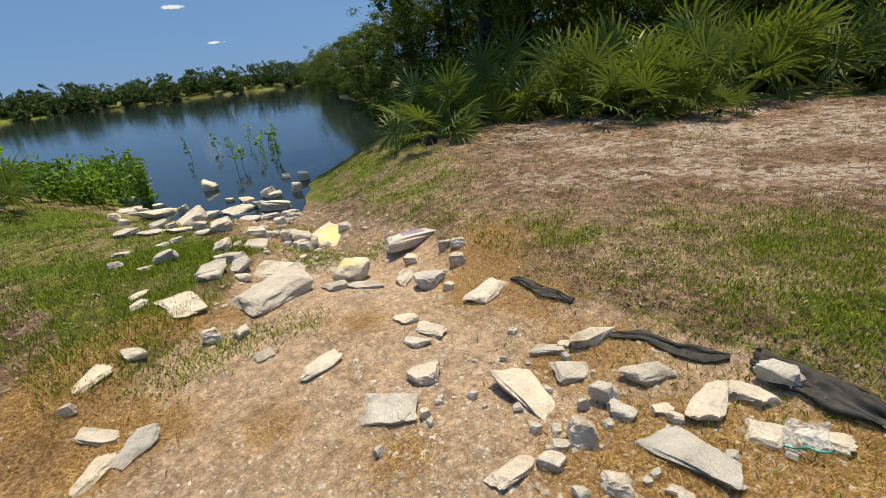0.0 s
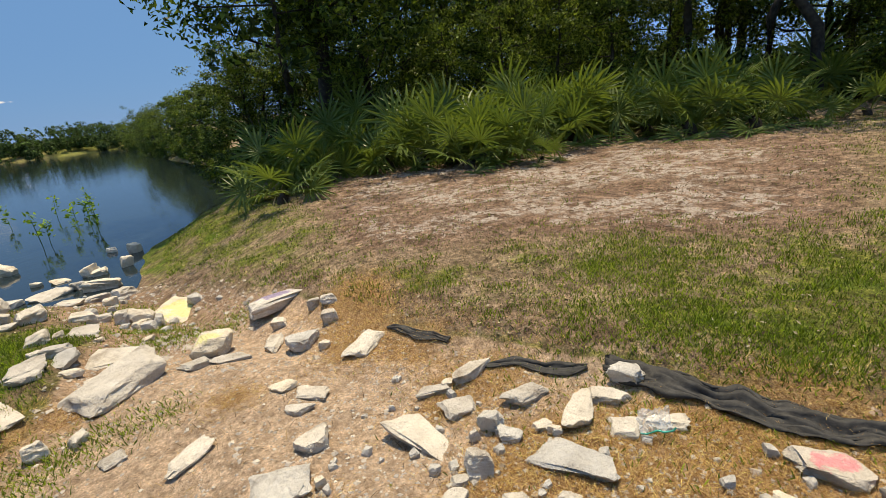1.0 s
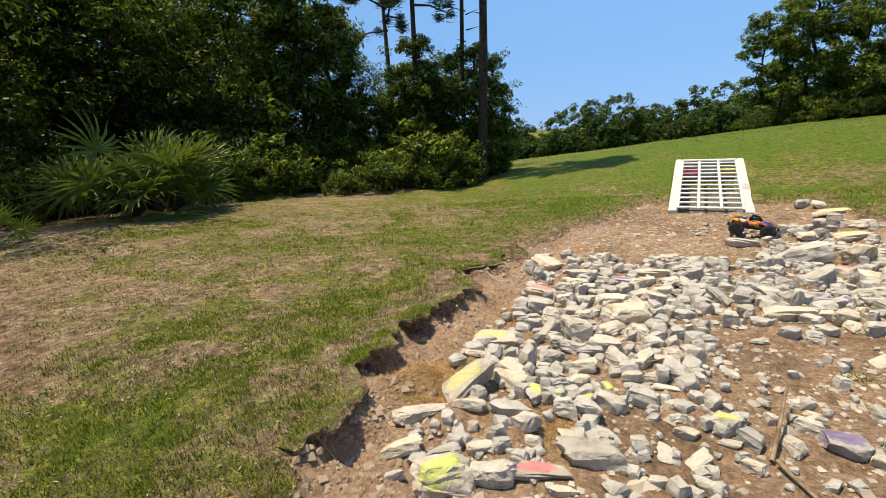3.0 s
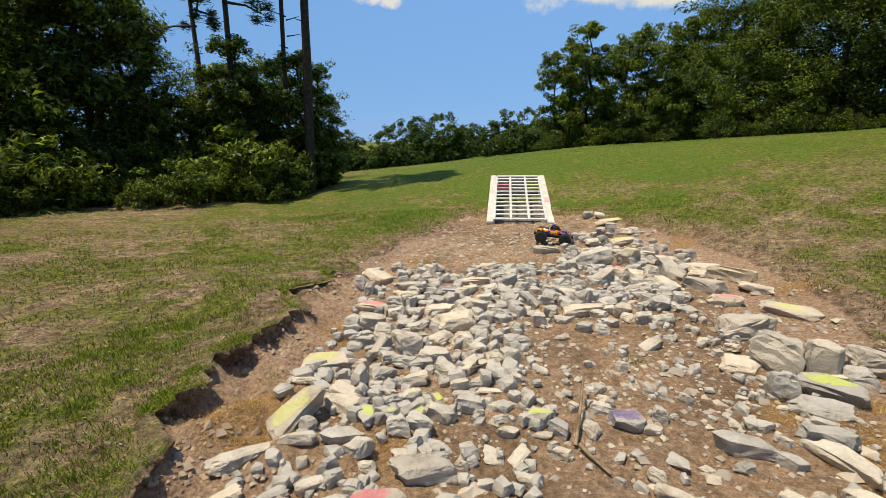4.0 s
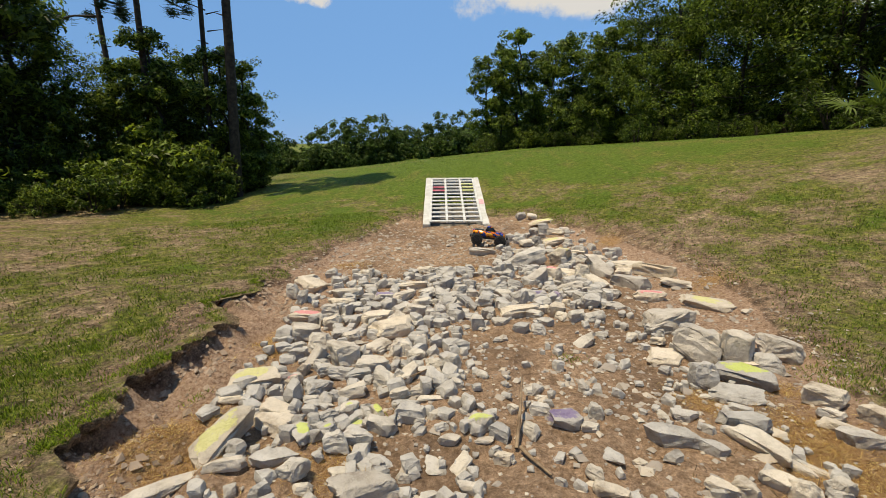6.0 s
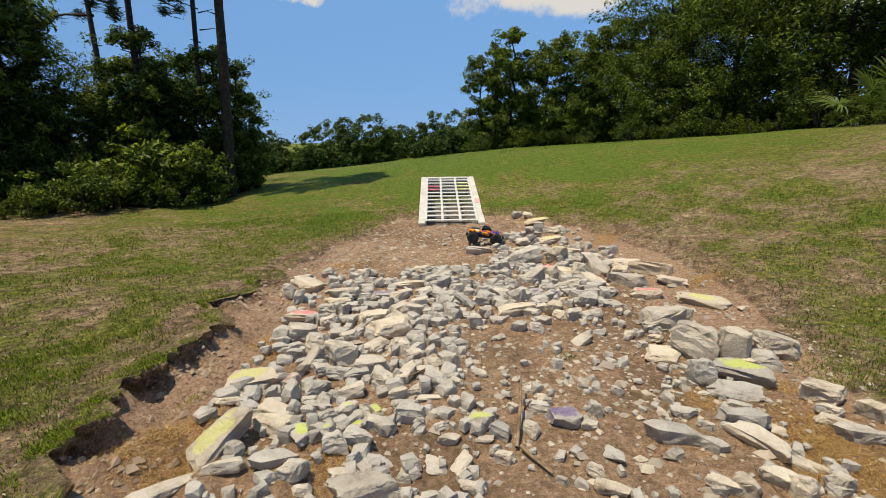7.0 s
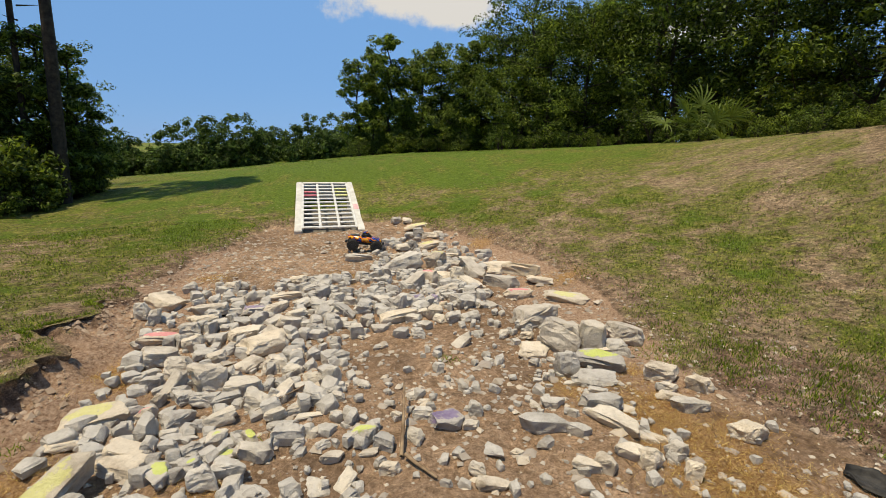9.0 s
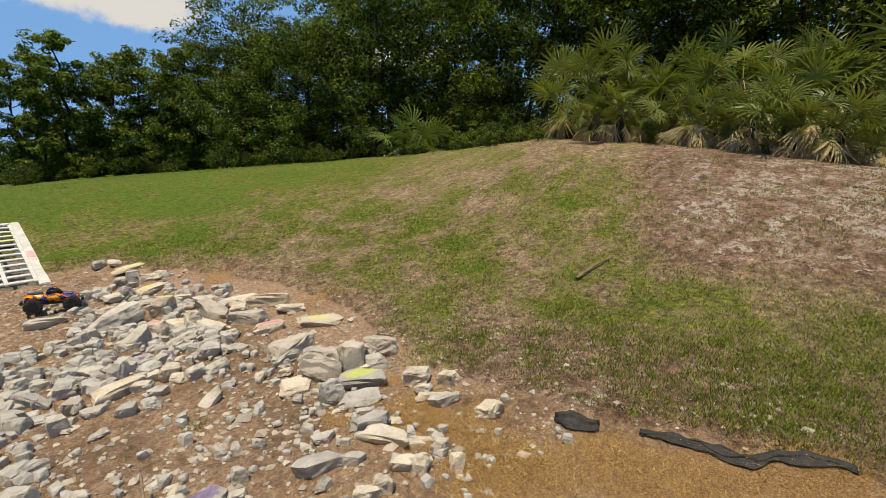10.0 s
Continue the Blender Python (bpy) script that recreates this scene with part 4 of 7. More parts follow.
stone(2.04, 4.90, -23, 0.18, 0.14, 0.082)
stone(2.01, 4.65, -52, 0.43, 0.22, 0.116)
stone(2.39, 4.87, -54, 0.46, 0.24, 0.123, "yellow")
stone(2.03, 4.25, -2, 0.32, 0.16, 0.085, "pink")
stone(1.72, 4.39, -21, 0.18, 0.14, 0.072)
stone(1.58, 3.96, -22, 0.21, 0.13, 0.045)
stone(1.38, 4.01, -19, 0.20, 0.16, 0.100, "grey")
stone(1.34, 4.58, -16, 0.28, 0.21, 0.068)
stone(1.46, 4.68, -17, 0.15, 0.11, 0.076, "grey")
stone(0.79, 4.97, -9, 0.11, 0.09, 0.078, "grey")
stone(0.72, 5.10, -8, 0.11, 0.09, 0.039, "grey")
stone(0.82, 4.72, -10, 0.16, 0.12, 0.063, "grey")
stone(0.67, 4.49, -8, 0.18, 0.14, 0.056, "grey")
stone(0.62, 4.13, -8, 0.22, 0.15, 0.055, "purple")
stone(0.78, 4.17, -11, 0.14, 0.11, 0.127, "purple")
stone(0.98, 4.23, -13, 0.20, 0.15, 0.083, "purple")
stone(1.12, 4.18, -15, 0.11, 0.08, 0.077, "purple")
stone(1.18, 4.10, -16, 0.10, 0.08, 0.051, "pink")
stone(1.33, 4.34, -17, 0.17, 0.14, 0.057, "grey")
stone(1.05, 3.92, -15, 0.17, 0.13, 0.097)
stone(0.95, 3.96, -14, 0.12, 0.10, 0.057, "grey")
stone(0.69, 3.90, 14, 0.35, 0.18, 0.094)
stone(0.84, 3.82, -12, 0.13, 0.10, 0.052, "grey")
stone(0.90, 3.69, -14, 0.14, 0.11, 0.056, "grey")
stone(1.06, 3.80, -16, 0.12, 0.09, 0.045, "grey")
stone(1.19, 3.76, -18, 0.16, 0.12, 0.077, "grey")
stone(1.32, 3.72, 11, 0.21, 0.11, 0.056, "grey")
stone(0.66, 3.49, -11, 0.13, 0.10, 0.064, "grey")
stone(0.80, 3.46, -13, 0.11, 0.09, 0.057, "grey")
stone(1.11, 3.30, 14, 0.23, 0.12, 0.063, "grey", -17)
stone(1.28, 3.42, -21, 0.10, 0.08, 0.034, "grey")
stone(1.47, 3.32, -24, 0.09, 0.07, 0.053, "grey")
stone(0.48, 3.38, -8, 0.11, 0.07, 0.031, "grey")
stone(1.68, 3.40, -26, 0.15, 0.12, 0.055, "grey")
stone(1.83, 3.48, -28, 0.36, 0.28, 0.152)
stone(2.49, 4.05, -47, 0.50, 0.26, 0.060, "yellow")
stone(2.45, 4.59, -28, 0.31, 0.18, 0.050)
stone(1.83, 3.02, -31, 0.32, 0.25, 0.186)
stone(2.01, 2.90, -35, 0.22, 0.17, 0.194)
stone(2.41, 3.02, -39, 0.30, 0.23, 0.120)
stone(2.15, 2.79, -38, 0.20, 0.16, 0.093, "grey")
stone(2.05, 2.82, -36, 0.11, 0.07, 0.030)
stone(1.59, 3.03, -28, 0.25, 0.20, 0.056)
stone(1.63, 3.22, -27, 0.10, 0.08, 0.042)
stone(1.71, 3.17, -28, 0.04, 0.03, 0.037, "grey")
stone(1.92, 2.68, -47, 0.38, 0.20, 0.103, "lime")
stone(1.65, 2.65, -32, 0.16, 0.13, 0.134, "grey")
stone(1.74, 2.46, -35, 0.29, 0.18, 0.060, "grey")
stone(1.67, 2.32, -36, 0.13, 0.05, 0.026, "grey")
stone(2.17, 2.36, -43, 0.20, 0.15, 0.093)
stone(2.12, 2.23, -44, 0.10, 0.07, 0.036)
stone(2.30, 2.17, -47, 0.16, 0.12, 0.076)
stone(1.35, 2.30, -30, 0.14, 0.08, 0.048, "grey")
stone(1.23, 2.29, -28, 0.08, 0.05, 0.027, "grey")
stone(1.18, 2.08, -30, 0.28, 0.12, 0.074, "grey")
stone(1.40, 2.15, -33, 0.07, 0.06, 0.037, "grey")
stone(1.60, 2.18, -26, 0.25, 0.13, 0.068, "grey")
stone(1.59, 2.03, -57, 0.29, 0.15, 0.080, "grey")
stone(1.32, 1.98, -34, 0.14, 0.08, 0.052, "grey")
stone(2.10, 2.04, -21, 0.22, 0.12, 0.060, "grey")
stone(1.45, 1.72, -40, 0.15, 0.09, 0.063)
stone(1.68, 1.90, -42, 0.16, 0.06, 0.031)
stone(1.74, 1.87, -43, 0.13, 0.05, 0.030)
stone(1.21, 1.72, -35, 0.14, 0.07, 0.051)
stone(1.48, 2.62, -29, 0.05, 0.04, 0.043, "grey")
stone(1.51, 2.61, -30, 0.05, 0.04, 0.047, "grey")
stone(1.59, 2.49, -32, 0.10, 0.05, 0.028, "grey")
stone(1.41, 2.61, -28, 0.07, 0.04, 0.020, "grey")
stone(0.84, 1.99, -23, 0.11, 0.10, 0.020, "grey")
stone(0.96, 1.96, -26, 0.07, 0.04, 0.028)
stone(2.16, 1.71, -53, 0.17, 0.12, 0.074)
stone(1.50, 1.67, -43, 0.14, 0.11, 0.080)
stone(1.29, 1.69, -39, 0.11, 0.08, 0.071)
stone(1.66, 1.54, -49, 0.08, 0.06, 0.071)
stone(1.69, 1.69, -46, 0.10, 0.08, 0.070)
stone(2.07, 2.14, -45, 0.19, 0.09, 0.047)
stone(-1.18, 1.51, 39, 0.21, 0.09, 0.053)
stone(-0.98, 1.56, 33, 0.17, 0.08, 0.055, "grey")
stone(-0.81, 1.66, 28, 0.16, 0.07, 0.048)
stone(-0.88, 1.38, 34, 0.27, 0.16, 0.103, "lime")
stone(-0.69, 1.49, 27, 0.21, 0.11, 0.088, "grey")
stone(-0.52, 1.60, 21, 0.25, 0.10, 0.040, "pink")
stone(-0.34, 1.78, 14, 0.28, 0.14, 0.080)
stone(-0.47, 1.36, 22, 0.14, 0.06, 0.054, "purple")
stone(-0.40, 1.52, 18, 0.13, 0.05, 0.028)
stone(-0.23, 1.77, 11, 0.11, 0.05, 0.037)
stone(-1.12, 1.35, 40, 0.10, 0.05, 0.037, "grey")
stone(-1.26, 0.43, 68, 0.23, 0.16, 0.037, "pink")
stone(-1.14, 0.62, 59, 0.18, 0.14, 0.057, "pink")
stone(-1.09, 0.79, 53, 0.14, 0.08, 0.075)
stone(-1.28, 0.72, 59, 0.17, 0.07, 0.028)
stone(-1.02, 1.00, 46, 0.14, 0.08, 0.068)
stone(-1.23, 1.06, 49, 0.13, 0.06, 0.048)
stone(-1.00, 0.44, 63, 0.20, 0.12, 0.031, "pink")
stone(-1.03, 0.30, 69, 0.14, 0.06, 0.057)
stone(-1.49, -0.85, 147, 0.22, 0.11, 0.037)
stone(-1.26, -0.82, 117, 0.15, 0.12, 0.038)
stone(-1.18, -0.65, 113, 0.10, 0.08, 0.065, "grey")
stone(-1.36, -0.56, 130, 0.20, 0.10, 0.042)
stone(-1.10, -0.69, 116, 0.04, 0.03, 0.040)
stone(-1.14, -0.56, 110, 0.09, 0.07, 0.037, "grey")
stone(-1.23, -0.46, 105, 0.08, 0.06, 0.020)
stone(-1.21, -0.41, 103, 0.06, 0.04, 0.027)
stone(-1.33, -0.34, 180, 0.24, 0.11, 0.043)
stone(-1.45, -0.24, 95, 0.16, 0.12, 0.043)
stone(-1.60, -0.18, 93, 0.15, 0.12, 0.058, "grey")
stone(-1.27, -0.17, 93, 0.12, 0.09, 0.029)
stone(-1.36, -0.03, 88, 0.15, 0.09, 0.026)
stone(-1.09, -0.32, 90, 0.30, 0.16, 0.036, "grey")
stone(-0.95, -0.62, 115, 0.10, 0.08, 0.078)
stone(-0.89, -0.67, 119, 0.07, 0.06, 0.022)
stone(-0.80, -0.65, 120, 0.09, 0.07, 0.040)
stone(-0.70, -0.73, 158, 0.17, 0.09, 0.020)
stone(-0.83, -0.45, 110, 0.09, 0.07, 0.041)
stone(-0.93, -0.31, 101, 0.08, 0.04, 0.020)
stone(-1.07, -0.89, 86, 0.32, 0.17, 0.039, "cream", 10)
stone(-0.90, -1.28, 138, 0.15, 0.12, 0.048)
stone(-1.07, -1.51, 103, 0.13, 0.07, 0.023, "cream", 4)
stone(-1.19, -1.54, 95, 0.19, 0.10, 0.023, "cream", 5)
stone(-1.18, -1.69, 140, 0.11, 0.09, 0.028)
stone(-0.67, -1.26, 145, 0.23, 0.16, 0.020, "grey")
stone(-0.72, -1.12, 139, 0.04, 0.03, 0.036)
stone(-1.61, -1.50, 163, 0.26, 0.13, 0.044)
stone(-1.40, -0.93, 118, 0.06, 0.05, 0.024)
stone(-1.35, -0.98, 120, 0.15, 0.08, 0.023)
stone(-2.27, -3.87, 147, 0.56, 0.52, 0.034, "yellow")
stone(-1.41, -2.43, 146, 0.25, 0.19, 0.103, "yellow")
stone(-2.13, -2.61, 163, 0.49, 0.26, 0.084, "purple")
stone(-2.03, -2.18, 134, 0.11, 0.08, 0.063)
stone(-2.03, -2.04, 132, 0.11, 0.08, 0.053)
stone(-1.86, -1.92, 132, 0.10, 0.08, 0.065)
stone(-1.62, -2.17, 219, 0.21, 0.10, 0.044)
stone(-1.84, -2.33, 138, 0.10, 0.08, 0.053)
stone(-1.61, -1.93, 136, 0.19, 0.15, 0.068, "grey")
stone(-1.24, -2.37, 148, 0.15, 0.12, 0.035)
stone(-1.37, -2.25, 145, 0.22, 0.09, 0.020)
stone(-1.59, -1.76, 134, 0.07, 0.05, 0.042)
stone(-0.94, -2.55, 178, 0.51, 0.26, 0.086)
stone(-0.51, -2.76, 166, 0.21, 0.32, 0.020)
stone(-0.40, -3.11, 169, 0.11, 0.08, 0.020)
stone(-0.35, -2.98, 170, 0.10, 0.08, 0.027)
stone(-0.50, -2.41, 164, 0.09, 0.07, 0.060)
stone(-0.62, -2.33, 161, 0.08, 0.06, 0.039)
stone(-0.58, -2.05, 159, 0.11, 0.09, 0.020)
stone(-0.17, -2.44, 172, 0.10, 0.08, 0.030)
stone(0.02, -2.39, 197, 0.17, 0.09, 0.020)
stone(0.09, -2.11, 128, 0.19, 0.10, 0.024, "grey", 12)
stone(0.02, -1.90, 202, 0.21, 0.11, 0.025, "grey", -6)
stone(0.16, -1.90, 213, 0.18, 0.09, 0.022, "cream", -7)
stone(-0.68, -1.72, 180, 0.21, 0.11, 0.025)
stone(0.13, -2.25, 179, 0.06, 0.04, 0.035)
stone(-2.94, -8.39, 159, 0.25, 0.19, 0.154)
stone(-1.95, -9.28, 167, 0.24, 0.19, 0.055)
stone(-1.59, -8.08, 168, 0.33, 0.26, 0.080)
stone(-1.75, -7.99, 166, 0.17, 0.13, 0.102)
stone(-1.86, -7.62, 187, 0.52, 0.27, 0.088)
stone(-2.07, -7.25, 163, 0.15, 0.11, 0.131)
stone(-1.34, -4.80, 212, 0.49, 0.26, 0.084, "cream", -6)
stone(-2.17, -6.71, 161, 0.31, 0.24, 0.074, "grey")
stone(-2.02, -8.17, 165, 0.17, 0.14, 0.061)
stone(-2.53, -6.53, 157, 0.39, 0.30, 0.063)
stone(-2.79, -6.40, 155, 0.16, 0.12, 0.102)
stone(-3.16, -6.83, 154, 0.23, 0.18, 0.132)
stone(-3.20, -6.69, 153, 0.19, 0.15, 0.078)
stone(-2.89, -6.08, 153, 0.39, 0.30, 0.115)
stone(-1.97, -4.98, 156, 0.22, 0.17, 0.037)
stone(-2.21, -5.04, 154, 0.23, 0.18, 0.072)
stone(-2.18, -4.74, 153, 0.13, 0.10, 0.064)
stone(-2.70, -5.43, 152, 0.25, 0.19, 0.101)
stone(-4.04, -7.22, 150, 0.19, 0.15, 0.143)
stone(-3.53, -6.63, 151, 0.15, 0.12, 0.134)
stone(-4.01, -7.72, 151, 0.15, 0.12, 0.069, "grey")
stone(-2.89, -7.01, 156, 0.21, 0.17, 0.044)
stone(-2.72, -7.22, 158, 0.13, 0.10, 0.057)
stone(-0.75, -4.61, 169, 0.19, 0.15, 0.041)
stone(-1.26, -7.39, 169, 0.15, 0.12, 0.078)
stone(-0.85, -5.01, 168, 0.10, 0.08, 0.049)
stone(-0.91, -4.53, 166, 0.24, 0.18, 0.020)
stone(-1.02, -4.68, 165, 0.17, 0.14, 0.048)
stone(-1.09, -4.59, 164, 0.11, 0.09, 0.039)
stone(-1.11, -4.40, 164, 0.22, 0.17, 0.024, "grey")
stone(-1.23, -4.30, 162, 0.12, 0.09, 0.066)
stone(-1.36, -4.18, 160, 0.19, 0.15, 0.083)
stone(-1.18, -4.14, 162, 0.13, 0.10, 0.032)
stone(-1.08, -3.53, 160, 0.16, 0.13, 0.060)
stone(-1.21, -3.58, 159, 0.08, 0.06, 0.035)
stone(-1.57, -4.02, 156, 0.17, 0.14, 0.064)
stone(-1.32, -3.52, 157, 0.19, 0.15, 0.038)
stone(-1.74, -4.09, 155, 0.13, 0.10, 0.063)
stone(-1.80, -3.93, 153, 0.11, 0.09, 0.102)
stone(-1.91, -3.86, 151, 0.18, 0.14, 0.134)
stone(-1.82, -3.74, 151, 0.15, 0.12, 0.058)
stone(-0.95, -4.08, 164, 0.11, 0.09, 0.028)
stone(-0.82, -3.98, 166, 0.09, 0.07, 0.029)
stone(-0.72, -3.59, 166, 0.15, 0.11, 0.068)
stone(-0.56, -4.02, 170, 0.13, 0.10, 0.020)
stone(-0.46, -3.78, 170, 0.09, 0.07, 0.035)
stone(-0.57, -3.55, 168, 0.10, 0.08, 0.020)
stone(-0.95, -3.26, 161, 0.08, 0.07, 0.031)
stone(-1.00, -3.17, 159, 0.14, 0.11, 0.055)
stone(-0.81, -3.07, 162, 0.20, 0.16, 0.037)
stone(-0.97, -3.06, 203, 0.22, 0.12, 0.038, "grey", -5)
stone(-0.93, -2.93, 159, 0.10, 0.08, 0.035)
stone(-1.20, -2.99, 155, 0.34, 0.24, 0.038)
stone(-0.77, -2.96, 189, 0.18, 0.09, 0.031)
stone(-0.96, -2.79, 157, 0.12, 0.08, 0.020)
stone(-1.48, -3.13, 152, 0.08, 0.06, 0.028)
stone(-1.30, -3.32, 156, 0.06, 0.05, 0.021)


fill = random.Random(23)
# smaller stones packed between the large ones: the pile on the one side, the bar across the channel, the shore
for count, x0, x1, y0, y1, least, most in ((330, -1.3, 0.2, 2.3, 5.3, 0.05, 0.14), (300, 0.0, 1.7, 3.9, 5.4, 0.05, 0.14), (190, 0.7, 2.3, 5.0, 7.4, 0.05, 0.15), (110, -1.2, 0.2, 1.5, 2.4, 0.04, 0.1), (220, 0.1, 1.9, 1.4, 3.9, 0.025, 0.085), (120, -2.6, -0.5, -6.0, -3.4, 0.05, 0.14), (70, 1.5, 2.9, 1.2, 3.4, 0.025, 0.07), (70, -1.4, -0.5, -1.2, 0.4, 0.02, 0.05)):
    for k in range(count):
        x, y = fill.uniform(x0, x1), fill.uniform(y0, y1)
        s = least + (most - least) * fill.random() ** 1.6
        if float(channel(np.array([x]), np.array([y]))[0]) > 0.1:
            small_stone(x, y, fill.uniform(0, 360), s, s * fill.uniform(0.55, 1.0), s * fill.uniform(0.35, 0.7), fill.choice(("grey", "grey", "cream")))


def rubble(name, count, size, seed, label, lo, hi, mat, area):
    """Loose broken stone and gravel strewn over the channel's floor."""
    rng = np.random.default_rng(seed)
    base = np.array([(1, 0, 0), (0, 1, 0), (-1, 0, 0), (0, -1, 0), (0.3, 0.3, 0.8), (-0.4, -0.2, 0.7), (0, 0, -0.6)], float)
    tri = np.array([(0, 1, 4), (1, 2, 5), (1, 5, 4), (2, 3, 5), (3, 0, 4), (3, 4, 5), (1, 0, 6), (2, 1, 6), (3, 2, 6), (0, 3, 6)])
    x, y = rng.uniform(area[0], area[1], count * 6), rng.uniform(area[2], area[3], count * 6)
    keep = ~((x < -1.1) & (y > 1.1) & (y < 5.2)) & ((y > 1.3) | (y < -2.6) | (size < 0.01) | (lo < -0.5)) & (channel(x, y) > lo) & (channel(x, y) < hi) & (lake(x, y) < 0.3) & (fbm(x * 1.1, y * 1.1, seed, 3) > rng.uniform(-0.6, 0.5, len(x)))
    x, y = x[keep][:count], y[keep][:count]
    n = len(x)
    s = size * rng.lognormal(0, 0.45, n)
    v = base[None] * (1 + rng.uniform(-0.35, 0.35, (n, 7, 3))) * s[:, None, None] * np.array([1, 1, 0.55])
    a = rng.uniform(0, 6.28, n)
    c, d = np.cos(a)[:, None], np.sin(a)[:, None]
    v = np.stack([v[..., 0] * c - v[..., 1] * d, v[..., 0] * d + v[..., 1] * c, v[..., 2]], -1)
    v += np.stack([x, y, height(x, y) + s * 0.05], -1)[:, None]
    f = tri[None] + 7 * np.arange(n)[:, None, None]
    me = mesh_of(name, v.reshape(-1, 3), f.reshape(-1, 3), mat)
    tagged(new(name, me), label, "gravel", kind="stuff")


def island_stone(name, stops):
    m, n, l, b = material(name, 0.92)
    g = n.new("ShaderNodeNewGeometry")
    c = ramp(n, l, g.outputs["Random Per Island"], stops)
    fine = tex(n, l, 30, 6, 0.7)
    l.new(blend(n, l, maths(n, l, "MULTIPLY", fine, 0.65), c, (0.36, 0.285, 0.22)), b.inputs["Base Color"])
    bump(n, l, b, fine, 0.5, 0.01)
    return m


MAT_CHIPS = island_stone("broken_stone_chips", [(0.0, (0.3, 0.275, 0.25)), (0.4, (0.42, 0.38, 0.335)), (0.75, (0.53, 0.465, 0.385)), (1.0, (0.68, 0.62, 0.53))])
vs, fs, o = [], [], 0
for me, mat4 in small_stones:
    v = np.empty(len(me.vertices) * 3, np.float32)
    me.vertices.foreach_get("co", v)
    f = np.empty(len(me.polygons) * 3, np.int32)
    me.polygons.foreach_get("vertices", f)
    q = np.array(mat4)
    v = v.reshape(-1, 3) @ q[:3, :3].T + q[:3, 3]
    vs.append(v)
    fs.append(f.reshape(-1, 3) + o)
    o += len(v)
tagged(new("small_stones", mesh_of("small_stones", np.concatenate(vs), np.concatenate(fs), STONE["grey"])), "small broken stones packed between the larger rocks", "stones", kind="stuff")
rubble("rubble", 1500, 0.021, 71, "broken stone chips strewn over the dirt channel", 0.05, 9, MAT_CHIPS, (-3, 3, -6.5, 8.3))
rubble("gravel", 7000, 0.0105, 72, "pale gravel in the dirt channel", -0.1, 9, MAT_CHIPS, (-3, 3, -6.5, 8.4))
rubble("lawn_chips", 170, 0.013, 74, "pale stone chips trodden into the bare turf", -0.9, 0.02, MAT_CHIPS, (1.6, 3.7, 0.2, 3.6))
rubble("path_gravel", 14000, 0.0052, 73, "fine pale gravel on the trodden ground", 0.1, 9, MAT_CHIPS, (-1.9, 1.2, -3.2, 1.2))


def clods(count, seed):
    """Crumbled lumps of red-brown dirt fallen from the turf's edge."""
    rng = np.random.default_rng(seed)
    base = np.array([(1, 0, 0), (0, 1, 0), (-1, 0, 0), (0, -1, 0), (0.3, 0.3, 0.8), (-0.4, -0.2, 0.7), (0, 0, -0.6)], float)
    tri = np.array([(0, 1, 4), (1, 2, 5), (1, 5, 4), (2, 3, 5), (3, 0, 4), (3, 4, 5), (1, 0, 6), (2, 1, 6), (3, 2, 6), (0, 3, 6)])
    x, y = rng.uniform(-2.3, -0.9, count * 5), rng.uniform(0.6, 5.0, count * 5)
    ch = channel(x, y)
    keep = (ch > -0.03) & (ch < 0.45) & (fbm(x * 2.4, y * 2.4, seed, 2) > rng.uniform(-0.5, 0.5, len(x)))
    x, y = x[keep][:count], y[keep][:count]
    n = len(x)
    s = np.minimum(0.008 * rng.lognormal(0, 0.65, n), 0.032)
    v = base[None] * (1 + rng.uniform(-0.35, 0.35, (n, 7, 3))) * s[:, None, None]
    v += np.stack([x, y, height(x, y) - s * 0.1], -1)[:, None]
    f = tri[None] + 7 * np.arange(n)[:, None, None]
    mat = island_stone("dirt_clods", [(0.0, (0.24, 0.165, 0.11)), (0.5, (0.4, 0.29, 0.205)), (1.0, (0.52, 0.4, 0.3))])
    tagged(new("dirt_clods", mesh_of("dirt_clods", v.reshape(-1, 3), f.reshape(-1, 3), mat)), "crumbled red-brown clods below the turf edge", "dirt", kind="stuff")


clods(3200, 77)


